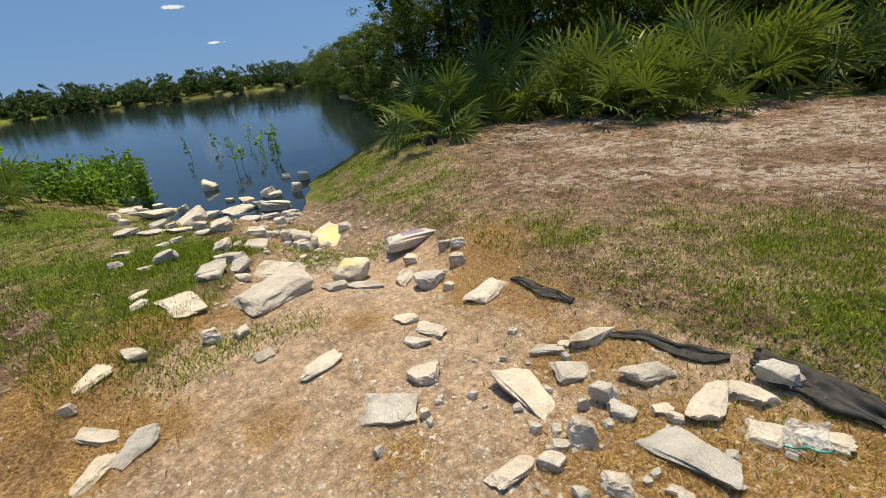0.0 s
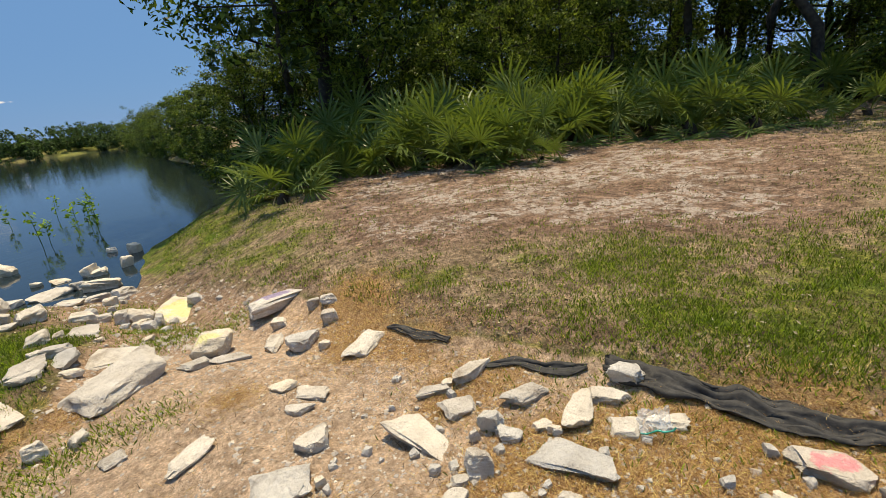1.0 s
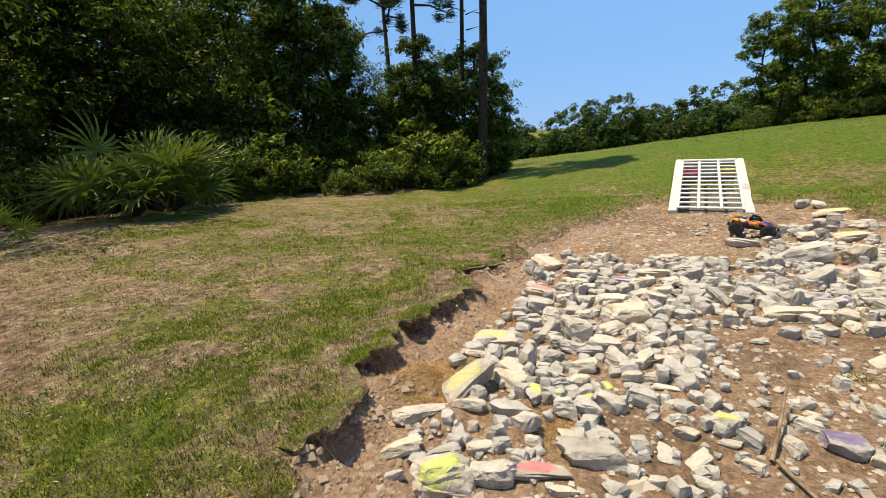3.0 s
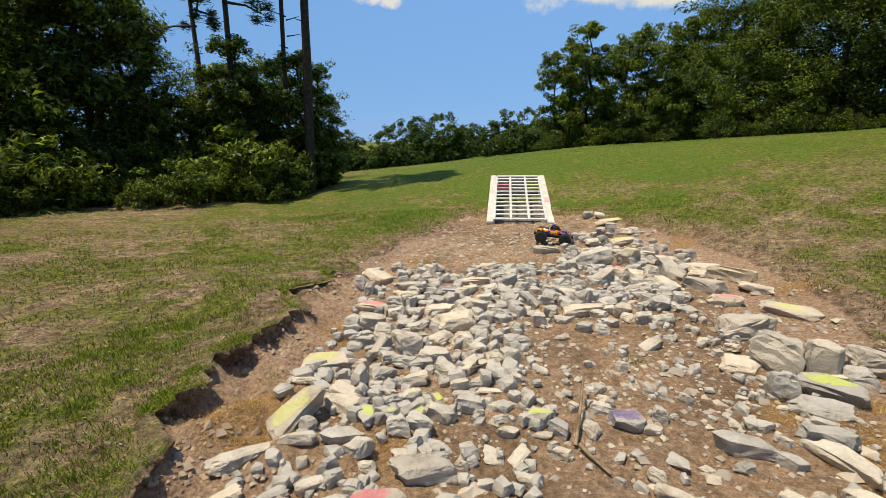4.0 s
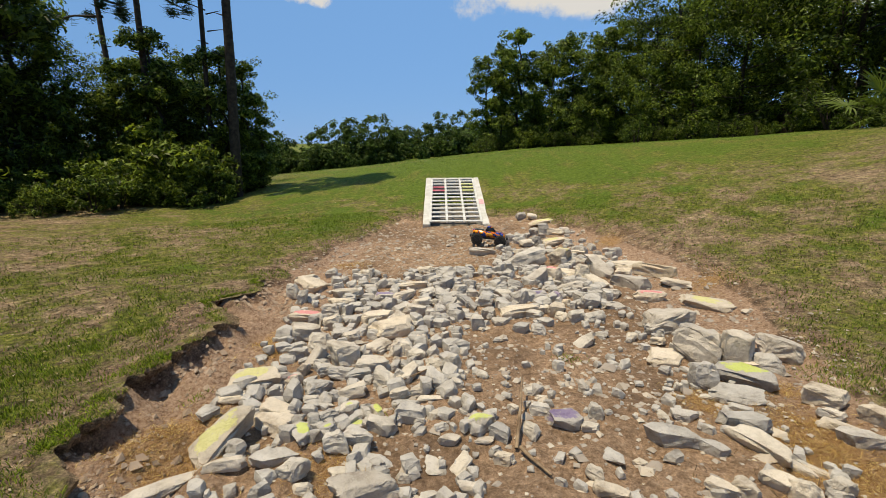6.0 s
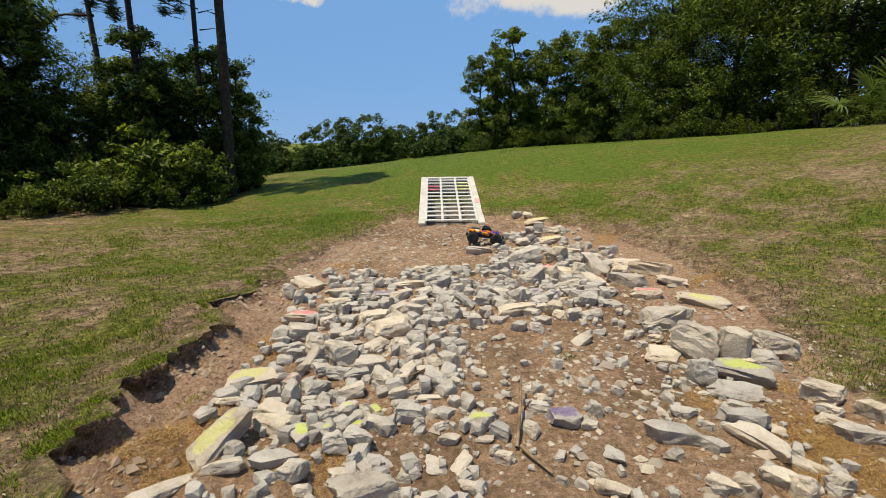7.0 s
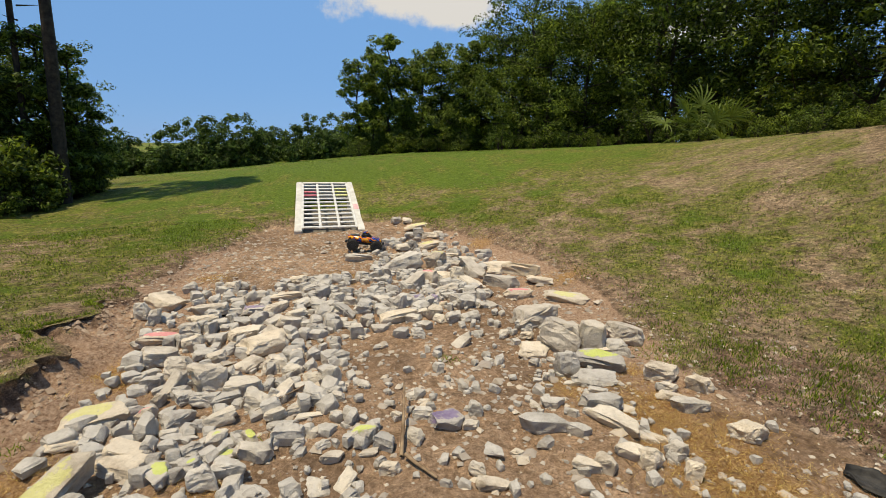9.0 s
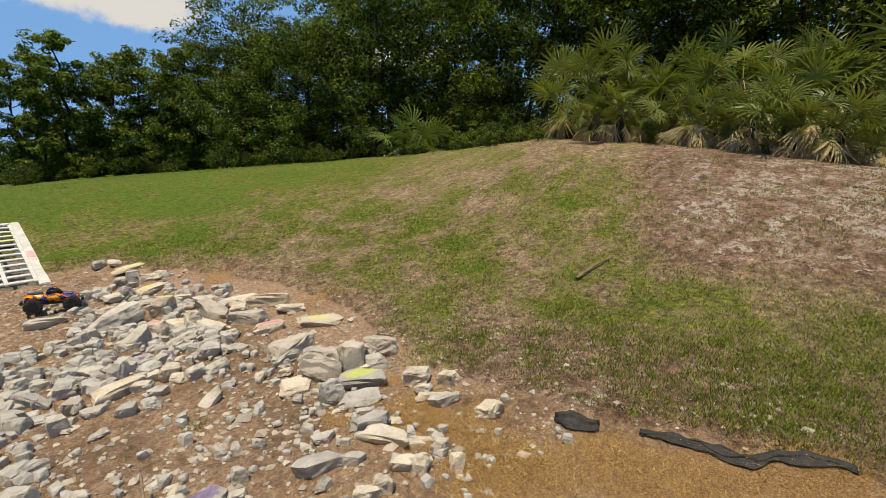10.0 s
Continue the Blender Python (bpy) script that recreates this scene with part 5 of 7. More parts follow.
def turf_lip():
    """The torn edge of the turf, a rooty mat that hangs out over the washed-out bank."""
    ys = np.arange(1.15, 4.6, 0.02)
    xs = np.linspace(-2.5, -0.9, 161)
    edge = np.array([xs[np.argmax(channel(xs, np.full(161, y)) > 0.0)] for y in ys])
    edge = np.convolve(np.pad(edge, 3, "edge"), np.ones(7) / 7, "valid")
    over = -0.035 + 0.16 * fbm(ys * 4, ys * 0 + 3.3, 71, 3) + 0.1 * fbm(ys * 17, ys * 0, 72, 2)
    for at in (1.4, 2.12, 2.66, 2.95, 3.5):
        over = over + 0.085 * np.exp(-((ys - at) / 0.11) ** 2)
    over = np.clip(over, -0.09, 0.13)
    top = height(edge - 0.16, ys) + 0.006
    rough = 0.012 * fbm(ys * 23, ys * 0 + 1.7, 73, 2)
    ring = [(edge - 0.2, height(edge - 0.2, ys) - 0.02), (edge - 0.12, np.maximum(top, height(edge - 0.12, ys) + 0.008)), (edge - 0.03, np.maximum(top, height(edge - 0.03, ys) + 0.008) + rough), (edge + over * 0.6, top + rough), (edge + over, top - 0.022 + rough), (edge + over - 0.015, top - 0.055), (edge - 0.1, top - 0.075)]
    v = np.stack([np.stack([x, ys, z], -1) for x, z in ring], 1)
    n, k = len(ys), len(ring)
    i = k * np.arange(n - 1)[:, None] + np.arange(k - 1)[None]
    f = np.stack([i, i + k, i + k + 1, i + 1], -1).reshape(-1, 4)
    me = mesh_of("turf_edge", v.reshape(-1, 3), f, MAT_GROUND)
    for name, green in (("cover", 0.5), ("litter", 0.0)):
        col = me.color_attributes.new(name, "FLOAT_COLOR", "POINT")
        g = np.tile(np.array([green] * 4 + [green * 0.4, 0.0, 0.0]), n)
        z = np.zeros_like(g)
        col.data.foreach_set("color", np.stack([z, g, z, z + 1], -1).astype(np.float32).ravel())
    tagged(new("turf_edge", me), "torn mat of turf overhanging the washed-out bank", "turf", kind="structure")
    rng = np.random.default_rng(74)
    m = 15000
    at, u = rng.uniform(ys[0], ys[-1], m), rng.uniform(0, 1, m)
    e, o, t = np.interp(at, ys, edge), np.interp(at, ys, over), np.interp(at, ys, top + rough)
    x = e - 0.12 + u * (o + 0.125)
    keep = fbm(x * 4, at * 4, 75, 3) > rng.uniform(-0.25, 0.5, m)
    return x[keep], at[keep], np.maximum(t, height(x, at))[keep]


LIP = turf_lip()


# ---- drain with its grate ----
def build_drain():
    thing = tagged(new("drain_grate"), "white-painted concrete drain end with a steel bar grate", "drain")
    thing.matrix_basis = pose(0.36, 8.18, 0.05, 13.0, 0, -0.6)
    long, half, wall = 2.68, 0.47, 0.12

    def block(name, x0, x1, y0, y1, z0, z1, mat, bevel=0.012, label=""):
        bm = bmesh.new()
        box(bm, x0, x1, y0, y1, z0, z1, bevel)
        return part(name, mesh_bm(name, bm, mat), thing, label)

    block("side_wall", -half - wall, -half, -0.05, long, -0.55, 0.05, MAT_WHITE)
    block("side_wall", half, half + wall, -0.05, long, -0.55, 0.05, MAT_WHITE)
    block("head_wall", -half, half, long - 0.1, long, -0.55, 0.048, MAT_WHITE)
    block("floor_slab", -half, half, -0.05, long - 0.1, -0.6, -0.52, plain_material("dark_concrete", (0.08, 0.07, 0.06), (0.2, 0.18, 0.15), 5))
    for x in (-half + 0.012, -0.16, 0.16, half - 0.012):
        block("long_bar", x - 0.022, x + 0.022, 0.08, long - 0.1, 0.012, 0.046, MAT_BAR, 0.006)
    block("paint_mark", half + 0.015, half + wall - 0.01, 0.95, 1.22, 0.044, 0.0535, plain_material("faded_pink_paint", (0.62, 0.3, 0.34), (0.7, 0.52, 0.52), 14.0), 0.003, "faded pink spray mark")
    rows = 12
    for r in range(rows):
        y = 0.14 + (long - 0.36) * r / (rows - 1)
        for k, (a, b2) in enumerate(((-half + 0.036, -0.184), (-0.136, 0.136), (0.184, half - 0.036))):
            mat, label = MAT_BAR, ""
            if k == 0 and r in (8, 9):
                mat, label = MAT_BARPINK, "pink spray-painted bar"
            if k == 2 and r in (8, 9, 10):
                mat, label = MAT_BARYEL, "yellow spray-painted bar"
            block("cross_bar", a, b2, y - 0.034, y + 0.034, 0.016, 0.04, mat, 0.006, label)


build_drain()


# ---- toy truck ----
def build_truck():
    thing = tagged(new("toy_truck"), "orange and blue radio-controlled monster truck with black knobbly tyres", "toy truck")
    thing.matrix_basis = pose(0.76, 6.72, ground_at(0.76, 6.72) + 0.03, -3, 5, -8)
    rubber = plain_material("black_rubber", (0.012, 0.012, 0.012), (0.035, 0.034, 0.033), 20, 0.85)
    black = plain_material("black_plastic", (0.012, 0.012, 0.013), (0.03, 0.03, 0.032), 12, 0.4)
    m, n, l, b = material("painted_shell", 0.25)
    f = tex(n, l, 9, 3, 0.5, warp=1.8)
    r = ramp(n, l, f, [(0.3, (0.02, 0.08, 0.5)), (0.42, (0.012, 0.012, 0.014)), (0.47, (0.75, 0.17, 0.01)), (0.56, (0.8, 0.5, 0.03)), (0.63, (0.75, 0.12, 0.01))])
    [k for k in n if k.bl_idname == "ShaderNodeValToRGB"][0].color_ramp.interpolation = "CONSTANT"
    l.new(r, b.inputs["Base Color"])
    b.inputs["Coat Weight"].default_value = 0.5
    shell = m
    glass = plain_material("dark_tinted_window", (0.01, 0.011, 0.013), (0.016, 0.017, 0.02), 4, 0.12)
    silver = plain_material("grey_metal", (0.3, 0.3, 0.31), (0.5, 0.5, 0.52), 8, 0.35, 1.0)

    def profile(points, half, taper, name, mat, label=""):
        bm = bmesh.new()
        left = [bm.verts.new((x, half * (1 - taper * k), z)) for x, z, k in points]
        right = [bm.verts.new((x, -half * (1 - taper * k), z)) for x, z, k in points]
        bm.faces.new(left[::-1])
        bm.faces.new(right)
        for i in range(len(points)):
            j = (i + 1) % len(points)
            bm.faces.new((left[i], left[j], right[j], right[i]))
        bmesh.ops.recalc_face_normals(bm, faces=bm.faces)
        bmesh.ops.bevel(bm, geom=list(bm.edges), offset=0.008, segments=2, affect="EDGES")
        return part(name, mesh_bm(name, bm, mat, True), thing, label)

    body = profile(((-0.22, 0.13, 0), (-0.05, 0.115, 0), (0.1, 0.115, 0), (0.22, 0.12, 0.1), (0.245, 0.15, 0.2), (0.2, 0.18, 0.3), (0.1, 0.195, 0.3), (-0.06, 0.195, 0.2), (-0.24, 0.2, 0.1)), 0.105, 0.35, "body", shell)
    profile(((-0.06, 0.193, 0), (0.1, 0.193, 0), (0.045, 0.248, 0.8), (-0.03, 0.252, 0.8)), 0.085, 0.3, "cab", glass, "dark tinted cab windows")
    profile(((-0.035, 0.25, 0), (0.045, 0.247, 0), (0.04, 0.262, 0.3), (-0.03, 0.264, 0.3)), 0.066, 0.3, "roof", shell)
    bm = bmesh.new()
    box(bm, -0.21, -0.075, -0.07, 0.07, 0.19, 0.206, 0.004)
    part("bed_cover", mesh_bm("bed_cover", bm, black), thing, "black truck bed cover")
    bm = bmesh.new()
    box(bm, -0.2, 0.2, -0.05, 0.05, 0.075, 0.115, 0.01)
    part("chassis", mesh_bm("chassis", bm, black), thing)
    for x, nm in ((0.262, "front_bumper"), (-0.262, "rear_bumper")):
        bm = bmesh.new()
        box(bm, x - 0.014, x + 0.014, -0.075, 0.075, 0.09, 0.13, 0.008)
        part(nm, mesh_bm(nm, bm, black), thing)
    # one wheel, turned out and copied
    for wx in (-0.165, 0.165):
        for wy in (-0.165, 0.165):
            R, W = 0.077, 0.082
            bm = bmesh.new()
            prof = [(R * 0.55, -W / 2), (R * 0.86, -W / 2), (R * 0.97, -W / 2 * 0.8), (R, 0), (R * 0.97, W / 2 * 0.8), (R * 0.86, W / 2), (R * 0.55, W / 2)]
            seg = 24
            rings = [[bm.verts.new((rr * math.cos(2 * math.pi * s / seg), yy, rr * math.sin(2 * math.pi * s / seg))) for rr, yy in prof] for s in range(seg)]
            for s in range(seg):
                q, w = rings[s], rings[(s + 1) % seg]
                for k in range(len(prof) - 1):
                    bm.faces.new((q[k], q[k + 1], w[k + 1], w[k]))
            for s in range(seg):
                a = 2 * math.pi * s / seg
                box(bm, -0.007, 0.007, (-W / 2 + 0.004) if s % 2 else -0.006, 0.006 if s % 2 else (W / 2 - 0.004), R - 0.006, R + 0.007, 0, Matrix.Rotation(a, 4, "Y"))
            wheel = part("wheel", mesh_bm("tyre", bm, rubber), thing, "black knobbly tyre", pose(wx, wy, R + 0.005))
            bm = bmesh.new()
            bmesh.ops.create_cone(bm, cap_ends=True, segments=16, radius1=R * 0.56, radius2=R * 0.5, depth=W * 0.8, matrix=Matrix.Rotation(math.pi / 2, 4, "X"))
            for s in range(5):
                box(bm, -0.006, 0.006, -W * 0.46, W * 0.46, 0.005, R * 0.5, 0.002, Matrix.Rotation(2 * math.pi * s / 5, 4, "Y"))
            part("rim", mesh_bm("rim", bm, black), wheel)
            v, q = tube(((wx * 0.75, wy * 0.35, 0.17), (wx * 0.9, wy * 0.62, 0.09)), (0.011, 0.011), 8)
            part("shock_absorber", mesh_of("shock_absorber", v, q, silver, True), thing, "grey coil shock")
            v, q = tube(((wx, wy * 0.2, 0.09), (wx, wy * 0.8, 0.08)), (0.008, 0.008), 6)
            part("axle_arm", mesh_of("axle_arm", v, q, black, True), thing)


build_truck()


# ---- silt fence, plastic, sticks ----
def fence_strip(path, width, seed, label, end=1.0):
    """Slumped black silt-fence cloth lying in long folds along the turf's edge."""
    pts = [Vector((*p, 0)) for p in path]
    ends = [0.0]
    for p, q in zip(pts, pts[1:]):
        ends.append(ends[-1] + (q - p).length)
    rows, cols = int(ends[-1] / 0.02), 21
    vs, fs = [], []
    for i in range(rows + 1):
        s = ends[-1] * i / rows
        k = max(j for j in range(len(pts) - 1) if ends[j] <= s + 1e-9)
        d = (pts[min(k + 2, len(pts) - 1)] - pts[max(k - 1, 0)]).normalized()
        p = pts[k].lerp(pts[k + 1], (s - ends[k]) / (ends[k + 1] - ends[k]))
        side = Vector((-d.y, d.x, 0))
        w = width * (0.8 + 0.6 * noise.noise(Vector((s * 2.1, seed, 0))) + 0.3 * noise.noise(Vector((s * 9, seed, 5)))) * min(1, 0.25 + 6 * min(s, ends[-1] - s)) * (1 + (end - 1) * min(1, 1.6 * s / ends[-1]))
        for j in range(cols):
            c = j / (cols - 1) - 0.5
            q = p + side * (c * w + 0.03 * noise.noise(Vector((s * 3, seed, 2))) + 0.02 * noise.noise(Vector((s * 11, c * 3, seed + 9))))
            ridge = 0.13 * width * math.exp(-((c - 0.22 - 0.25 * noise.noise(Vector((s * 1.5, seed, 8)))) / 0.09) ** 2)
            fold = 0.2 * width * abs(noise.noise(Vector((s * 5, c * 7 + s * 3, seed + 4)))) + 0.1 * width * abs(noise.noise(Vector((s * 13 + c * 6, c * 14, seed + 7))))
            vs.append((q.x, q.y, ground_at(q.x, q.y) + 0.008 + ridge + fold))
    for i in range(rows):
        for j in range(cols - 1):
            a = i * cols + j
            fs.append((a, a + 1, a + cols + 1, a + cols))
    thing = tagged(new("silt_fence"), label, "silt fence", "silt fences")
    cloth = part("cloth", mesh_of("cloth", vs, fs, MAT_FABRIC, True), thing)
    mod = cloth.modifiers.new("thick", "SOLIDIFY")
    mod.thickness = 0.004
    v, f = tube([vs[i * cols + cols - 1] for i in range(0, rows + 1, 2)], [0.006 + 0.003 * math.sin(i) for i in range(0, rows + 1, 2)], 6)
    part("hem", mesh_of("hem", v, f, MAT_FABRIC, True), thing, "rolled black hem")
    return thing


fence_strip(((-1.75, -1.43), (-1.74, -1.28), (-1.70, -1.16), (-1.66, -1.03)), 0.05, 1, "narrow twist of black silt-fence cloth in the orange grass")
fence_strip(((-1.53, -0.79), (-1.58, -0.65), (-1.55, -0.51), (-1.61, -0.34)), 0.07, 4, "thin strip of black silt-fence cloth at the turf edge")
fence_strip(((-1.62, -0.27), (-1.60, -0.11), (-1.53, 0.07), (-1.47, 0.29), (-1.42, 0.50), (-1.42, 0.92)), 0.19, 2, "slumped black silt-fence cloth along the turf edge", 0.5)
fence_strip(((2.35, 1.36), (2.40, 1.22), (2.44, 1.12)), 0.17, 3, "half-buried black silt-fence cloth in dry grass")
fence_strip(((2.52, 0.92), (2.60, 0.74), (2.65, 0.41), (2.74, 0.19), (2.76, 0.00)), 0.075, 6, "thin half-buried edge of black silt-fence cloth")


def stick(points, r, label):
    v, f = tube([(x, y, ground_at(x, y) + h) for x, y, h in points], [r * (1 - 0.45 * i / (len(points) - 1)) for i in range(len(points))], 7)
    tagged(new("stick", mesh_of("stick", v, f, MAT_STICK, True)), label, "stick", "fallen sticks")


stick(((0.38, 2.05, 0.020), (0.43, 2.24, 0.080), (0.50, 2.57, 0.130)), 0.011, "bent grey-brown stick leaning in the channel")
stick(((0.40, 2.04, 0.030), (0.43, 1.96, 0.030), (0.51, 1.86, 0.020)), 0.012, "tan broken stick on the dirt")
stick(((-1.55, 1.28, 0.030), (-1.49, 1.30, 0.030), (-1.43, 1.33, 0.020)), 0.008, "pale thin twig on the grass")
stick(((4.43, 2.28, 0.030), (4.75, 2.25, 0.040), (5.01, 2.16, 0.030)), 0.016, "grey fallen stick on the sloping lawn")
stick(((-0.06, 2.82, 0.060), (-0.24, 2.65, 0.050), (-0.34, 2.58, 0.040)), 0.005, "thin dry twig among stones")


def plastic_bag(x, y, turn):
    """A crumpled clear food bag with a teal zip along one edge."""
    thing = new("plastic_bag")
    thing.matrix_basis = pose(x, y, ground_at(x, y) + 0.045, 14, -8, turn)
    m, n, l, b = material("clear_plastic_film", 0.12)
    b.inputs["Base Color"].default_value = (0.85, 0.87, 0.88, 1)
    b.inputs["Alpha"].default_value = 0.38
    vs, fs, k = [], [], 17
    for j in range(k):
        for i in range(k):
            u, v = i / (k - 1) - 0.5, j / (k - 1) - 0.5
            q = Vector((u * 5, v * 5, 3.1))
            vs.append((u * 0.11 + 0.015 * noise.noise(q), v * 0.09 + 0.015 * noise.noise(q + Vector((9, 0, 0))), 0.035 * abs(noise.noise(q * 1.4)) + 0.02 * (0.5 - abs(u))))
    fs = [(j * k + i, j * k + i + 1, (j + 1) * k + i + 1, (j + 1) * k + i) for j in range(k - 1) for i in range(k - 1)]
    part("film", mesh_of("film", vs, fs, m), thing)
    v, f = tube([vs[i] for i in range(0, k, 2)], [0.0035] * 9, 5)
    part("zip", mesh_of("zip", v, f, plain_material("teal_plastic", (0.02, 0.3, 0.24), (0.05, 0.42, 0.34), 20, 0.4), True), thing, "teal zip strip")
    tagged(thing, "crumpled clear plastic bag with a teal zip, among stones", "bag")


plastic_bag(-1.3, -0.07, 100)


# ---- leaves, trees ----
def crown_cloud(rng, clusters, per, spread, size, flat=0.3):
    c = np.repeat(np.array(clusters), per, axis=0)
    return quads(c + rng.normal(size=c.shape) * spread * np.array([1, 1, 0.75]), size, rng, flat)


def broadleaf(seed, tall, wide, low, mat, leaves=10500, size=0.118, lean=0.0):
    """A tree: tapered, forking trunk and limbs; a crown of many small leaves gathered in uneven sprays."""
    rng = np.random.default_rng(seed)
    thing = new("tree")
    r0 = tall * 0.017
    top = np.array([lean, lean * 0.4, tall * 0.82])
    spine = [np.array([0, 0, -0.3]) + (top - np.array([0, 0, -0.3])) * t + np.array([rng.normal() * 0.12, rng.normal() * 0.12, 0]) * (t > 0) for t in np.linspace(0, 1, 7)]
    pieces = [tube(spine, [r0 * (1.35 if i == 0 else 1) * (1 - 0.8 * i / 6) for i in range(7)], 9)]
    clusters = []
    limbs = 15
    for k in range(limbs):
        t = low + (0.95 - low) * (k + rng.uniform(0, 0.8)) / limbs
        p = spine[0] + (top - spine[0]) * t
        a = k * 2.4 + rng.uniform(-0.5, 0.5)
        reach = wide * rng.uniform(0.65, 1.1) * (0.45 + 0.55 * math.sin(math.pi * min(1.0, 0.12 + 0.8 * (t - low) / (0.95 - low))))
        e = p + np.array([math.cos(a) * reach, math.sin(a) * reach, reach * rng.uniform(0.1, 0.65)])
        mid = (p + e) / 2 + np.array([0, 0, -0.1 * reach])
        pieces.append(tube([p, mid, e], [r0 * 0.34 * (1 - 0.6 * t), r0 * 0.22 * (1 - 0.5 * t), r0 * 0.06], 5))
        for q in range(9):
            u = rng.uniform(0.25, 1.08)
            clusters.append(p + (e - p) * u + rng.normal(size=3) * np.array([0.17, 0.17, 0.14]) * wide * 1.1)
    for q in range(10):
        clusters.append(top + rng.normal(size=3) * np.array([0.25, 0.25, 0.16]) * wide)
    v, f = merged(pieces)
    part("trunk", mesh_of("trunk", v, f, MAT_BARK, True), thing)
    v, f = sprays(clusters, 0.125 * wide + 0.26, leaves // len(clusters), size, rng)
    part("crown", mesh_of("crown", v, f, mat), thing)
    return thing


def pine(seed, tall, girth):
    rng = np.random.default_rng(seed)
    thing = new("pine_tree")
    spine = [np.array([0.12 * math.sin(t * 3 + seed), 0.1 * math.cos(t * 2), t * tall - 0.3]) for t in np.linspace(0, 1, 8)]
    pieces = [tube(spine, [girth * (1 - 0.55 * i / 7) for i in range(8)], 9)]
    clusters = []
    for k in range(16):
        t = 0.56 + 0.44 * k / 16
        p = np.array([0, 0, t * tall])
        a = k * 2.4 + rng.uniform(-0.4, 0.4)
        reach = (1 - t) * 2.6 + 0.5
        e = p + np.array([math.cos(a) * reach, math.sin(a) * reach, rng.uniform(-0.1, 0.5)])
        pieces.append(tube([p, (p + e) / 2 + np.array([0, 0, 0.1]), e], [0.045, 0.03, 0.012], 5))
        for q in range(5):
            clusters.append(p + (e - p) * rng.uniform(0.5, 1.05) + rng.normal(size=3) * 0.18)
    for k in range(7):  # dead stubs lower down
        t = rng.uniform(0.2, 0.55)
        a = rng.uniform(0, 6.28)
        p = np.array([0, 0, t * tall])
        pieces.append(tube([p, p + np.array([math.cos(a), math.sin(a), 0.25]) * rng.uniform(0.15, 0.5)], [0.02, 0.006], 4))
    v, f = merged(pieces)
    part("trunk", mesh_of("trunk", v, f, MAT_BARK, True), thing)
    c = np.repeat(np.array(clusters), 120, axis=0)
    d = rng.normal(size=c.shape)
    d /= np.linalg.norm(d, axis=1, keepdims=True)
    d[:, 2] = np.abs(d[:, 2]) * 0.9 - 0.25
    w = np.cross(d, rng.normal(size=c.shape)) * 0.011
    c = c + rng.normal(size=c.shape) * 0.07
    v = np.stack([c - w, c + w, c + d * rng.uniform(0.16, 0.3, len(c))[:, None]], 1)
    part("crown", mesh_of("crown", v.reshape(-1, 3), np.arange(3 * len(c)).reshape(-1, 3), MAT_PINE), thing)
    return thing


def shrub(seed, tall, wide, mat, leaves=2700, size=0.095):
    rng = np.random.default_rng(seed)
    thing = new("shrub")
    pieces, clusters = [], []
    for k in range(11):
        a, reach = rng.uniform(0, 6.28), wide * rng.uniform(0.2, 1.0)
        e = np.array([math.cos(a) * reach, math.sin(a) * reach, tall * rng.uniform(0.55, 1.0) * (1 - 0.35 * (reach / wide) ** 2)])
        pieces.append(tube([(0.1 * math.cos(a), 0.1 * math.sin(a), -0.1), tuple(e * np.array([0.4, 0.4, 0.55])), tuple(e)], [0.03, 0.02, 0.006], 5))
        for q in range(6):
            clusters.append(e * np.array([1, 1, rng.uniform(0.25, 1.0)]) + rng.normal(size=3) * 0.14 * wide)
    v, f = merged(pieces)
    part("stem", mesh_of("stem", v, f, MAT_BARK, True), thing)
    v, f = sprays(clusters, 0.17 * wide + 0.05, leaves // len(clusters), size, rng, 0.75)
    v[:, 2] = np.maximum(v[:, 2], 0.01)
    part("leaves", mesh_of("leaves", v, f, mat), thing)
    return thing


def frond_mesh(name, seed, radius, mat, droop, stalk, span=125, n=16, thin=0.045):
    """A palmetto fan: a stalk and folded blades spread like fingers, bending at their tips."""
    rng = np.random.default_rng(seed)
    vs, fs = [(stalk, 0.0, 0.0)], []
    for k in range(n):
        a = radians(-span + 2 * span * k / (n - 1)) + rng.normal() * 0.06
        L = radius * 1.12 * (0.72 + 0.28 * math.cos(a * 0.6)) * rng.uniform(0.88, 1.05)
        d = np.array([math.cos(a), math.sin(a), 0.0])
        s = np.array([-d[1], d[0], 0.0])
        w = radius * thin
        o = len(vs)
        for u, ww, lift in ((0.14, 0.6, 0.0), (0.55, 1.0, 0.02), (0.82, 0.62, -0.02 - droop * 0.35), (1.0, 0.05, -0.05 - droop)):
            c = d * L * u + np.array([stalk, 0, radius * (lift + 0.10 * u * abs(math.sin(a)))])
            vs += [tuple(c + s * w * ww), tuple(c + np.array([0, 0, -w * 0.55 * ww])), tuple(c - s * w * ww)]
        fs += [(0, o, o + 1), (0, o + 1, o + 2)]
        for i in range(3):
            b = o + 3 * i
            for q in ((b, b + 1, b + 4, b + 3), (b + 1, b + 2, b + 5, b + 4)):
                fs += [(q[0], q[1], q[2]), (q[0], q[2], q[3])]
    v, f = tube([(0, 0, 0), (stalk * 0.5, 0, 0.02), (stalk, 0, 0)], (0.012, 0.01, 0.008), 5)
    o = len(vs)
    vs += v
    for q in f:
        fs += [(q[0] + o, q[1] + o, q[2] + o), (q[0] + o, q[2] + o, q[3] + o)]
    fs += [(0, o + 10, o + 11), (0, o + 12, o + 13)]
    return mesh_of(name, vs, fs, mat)


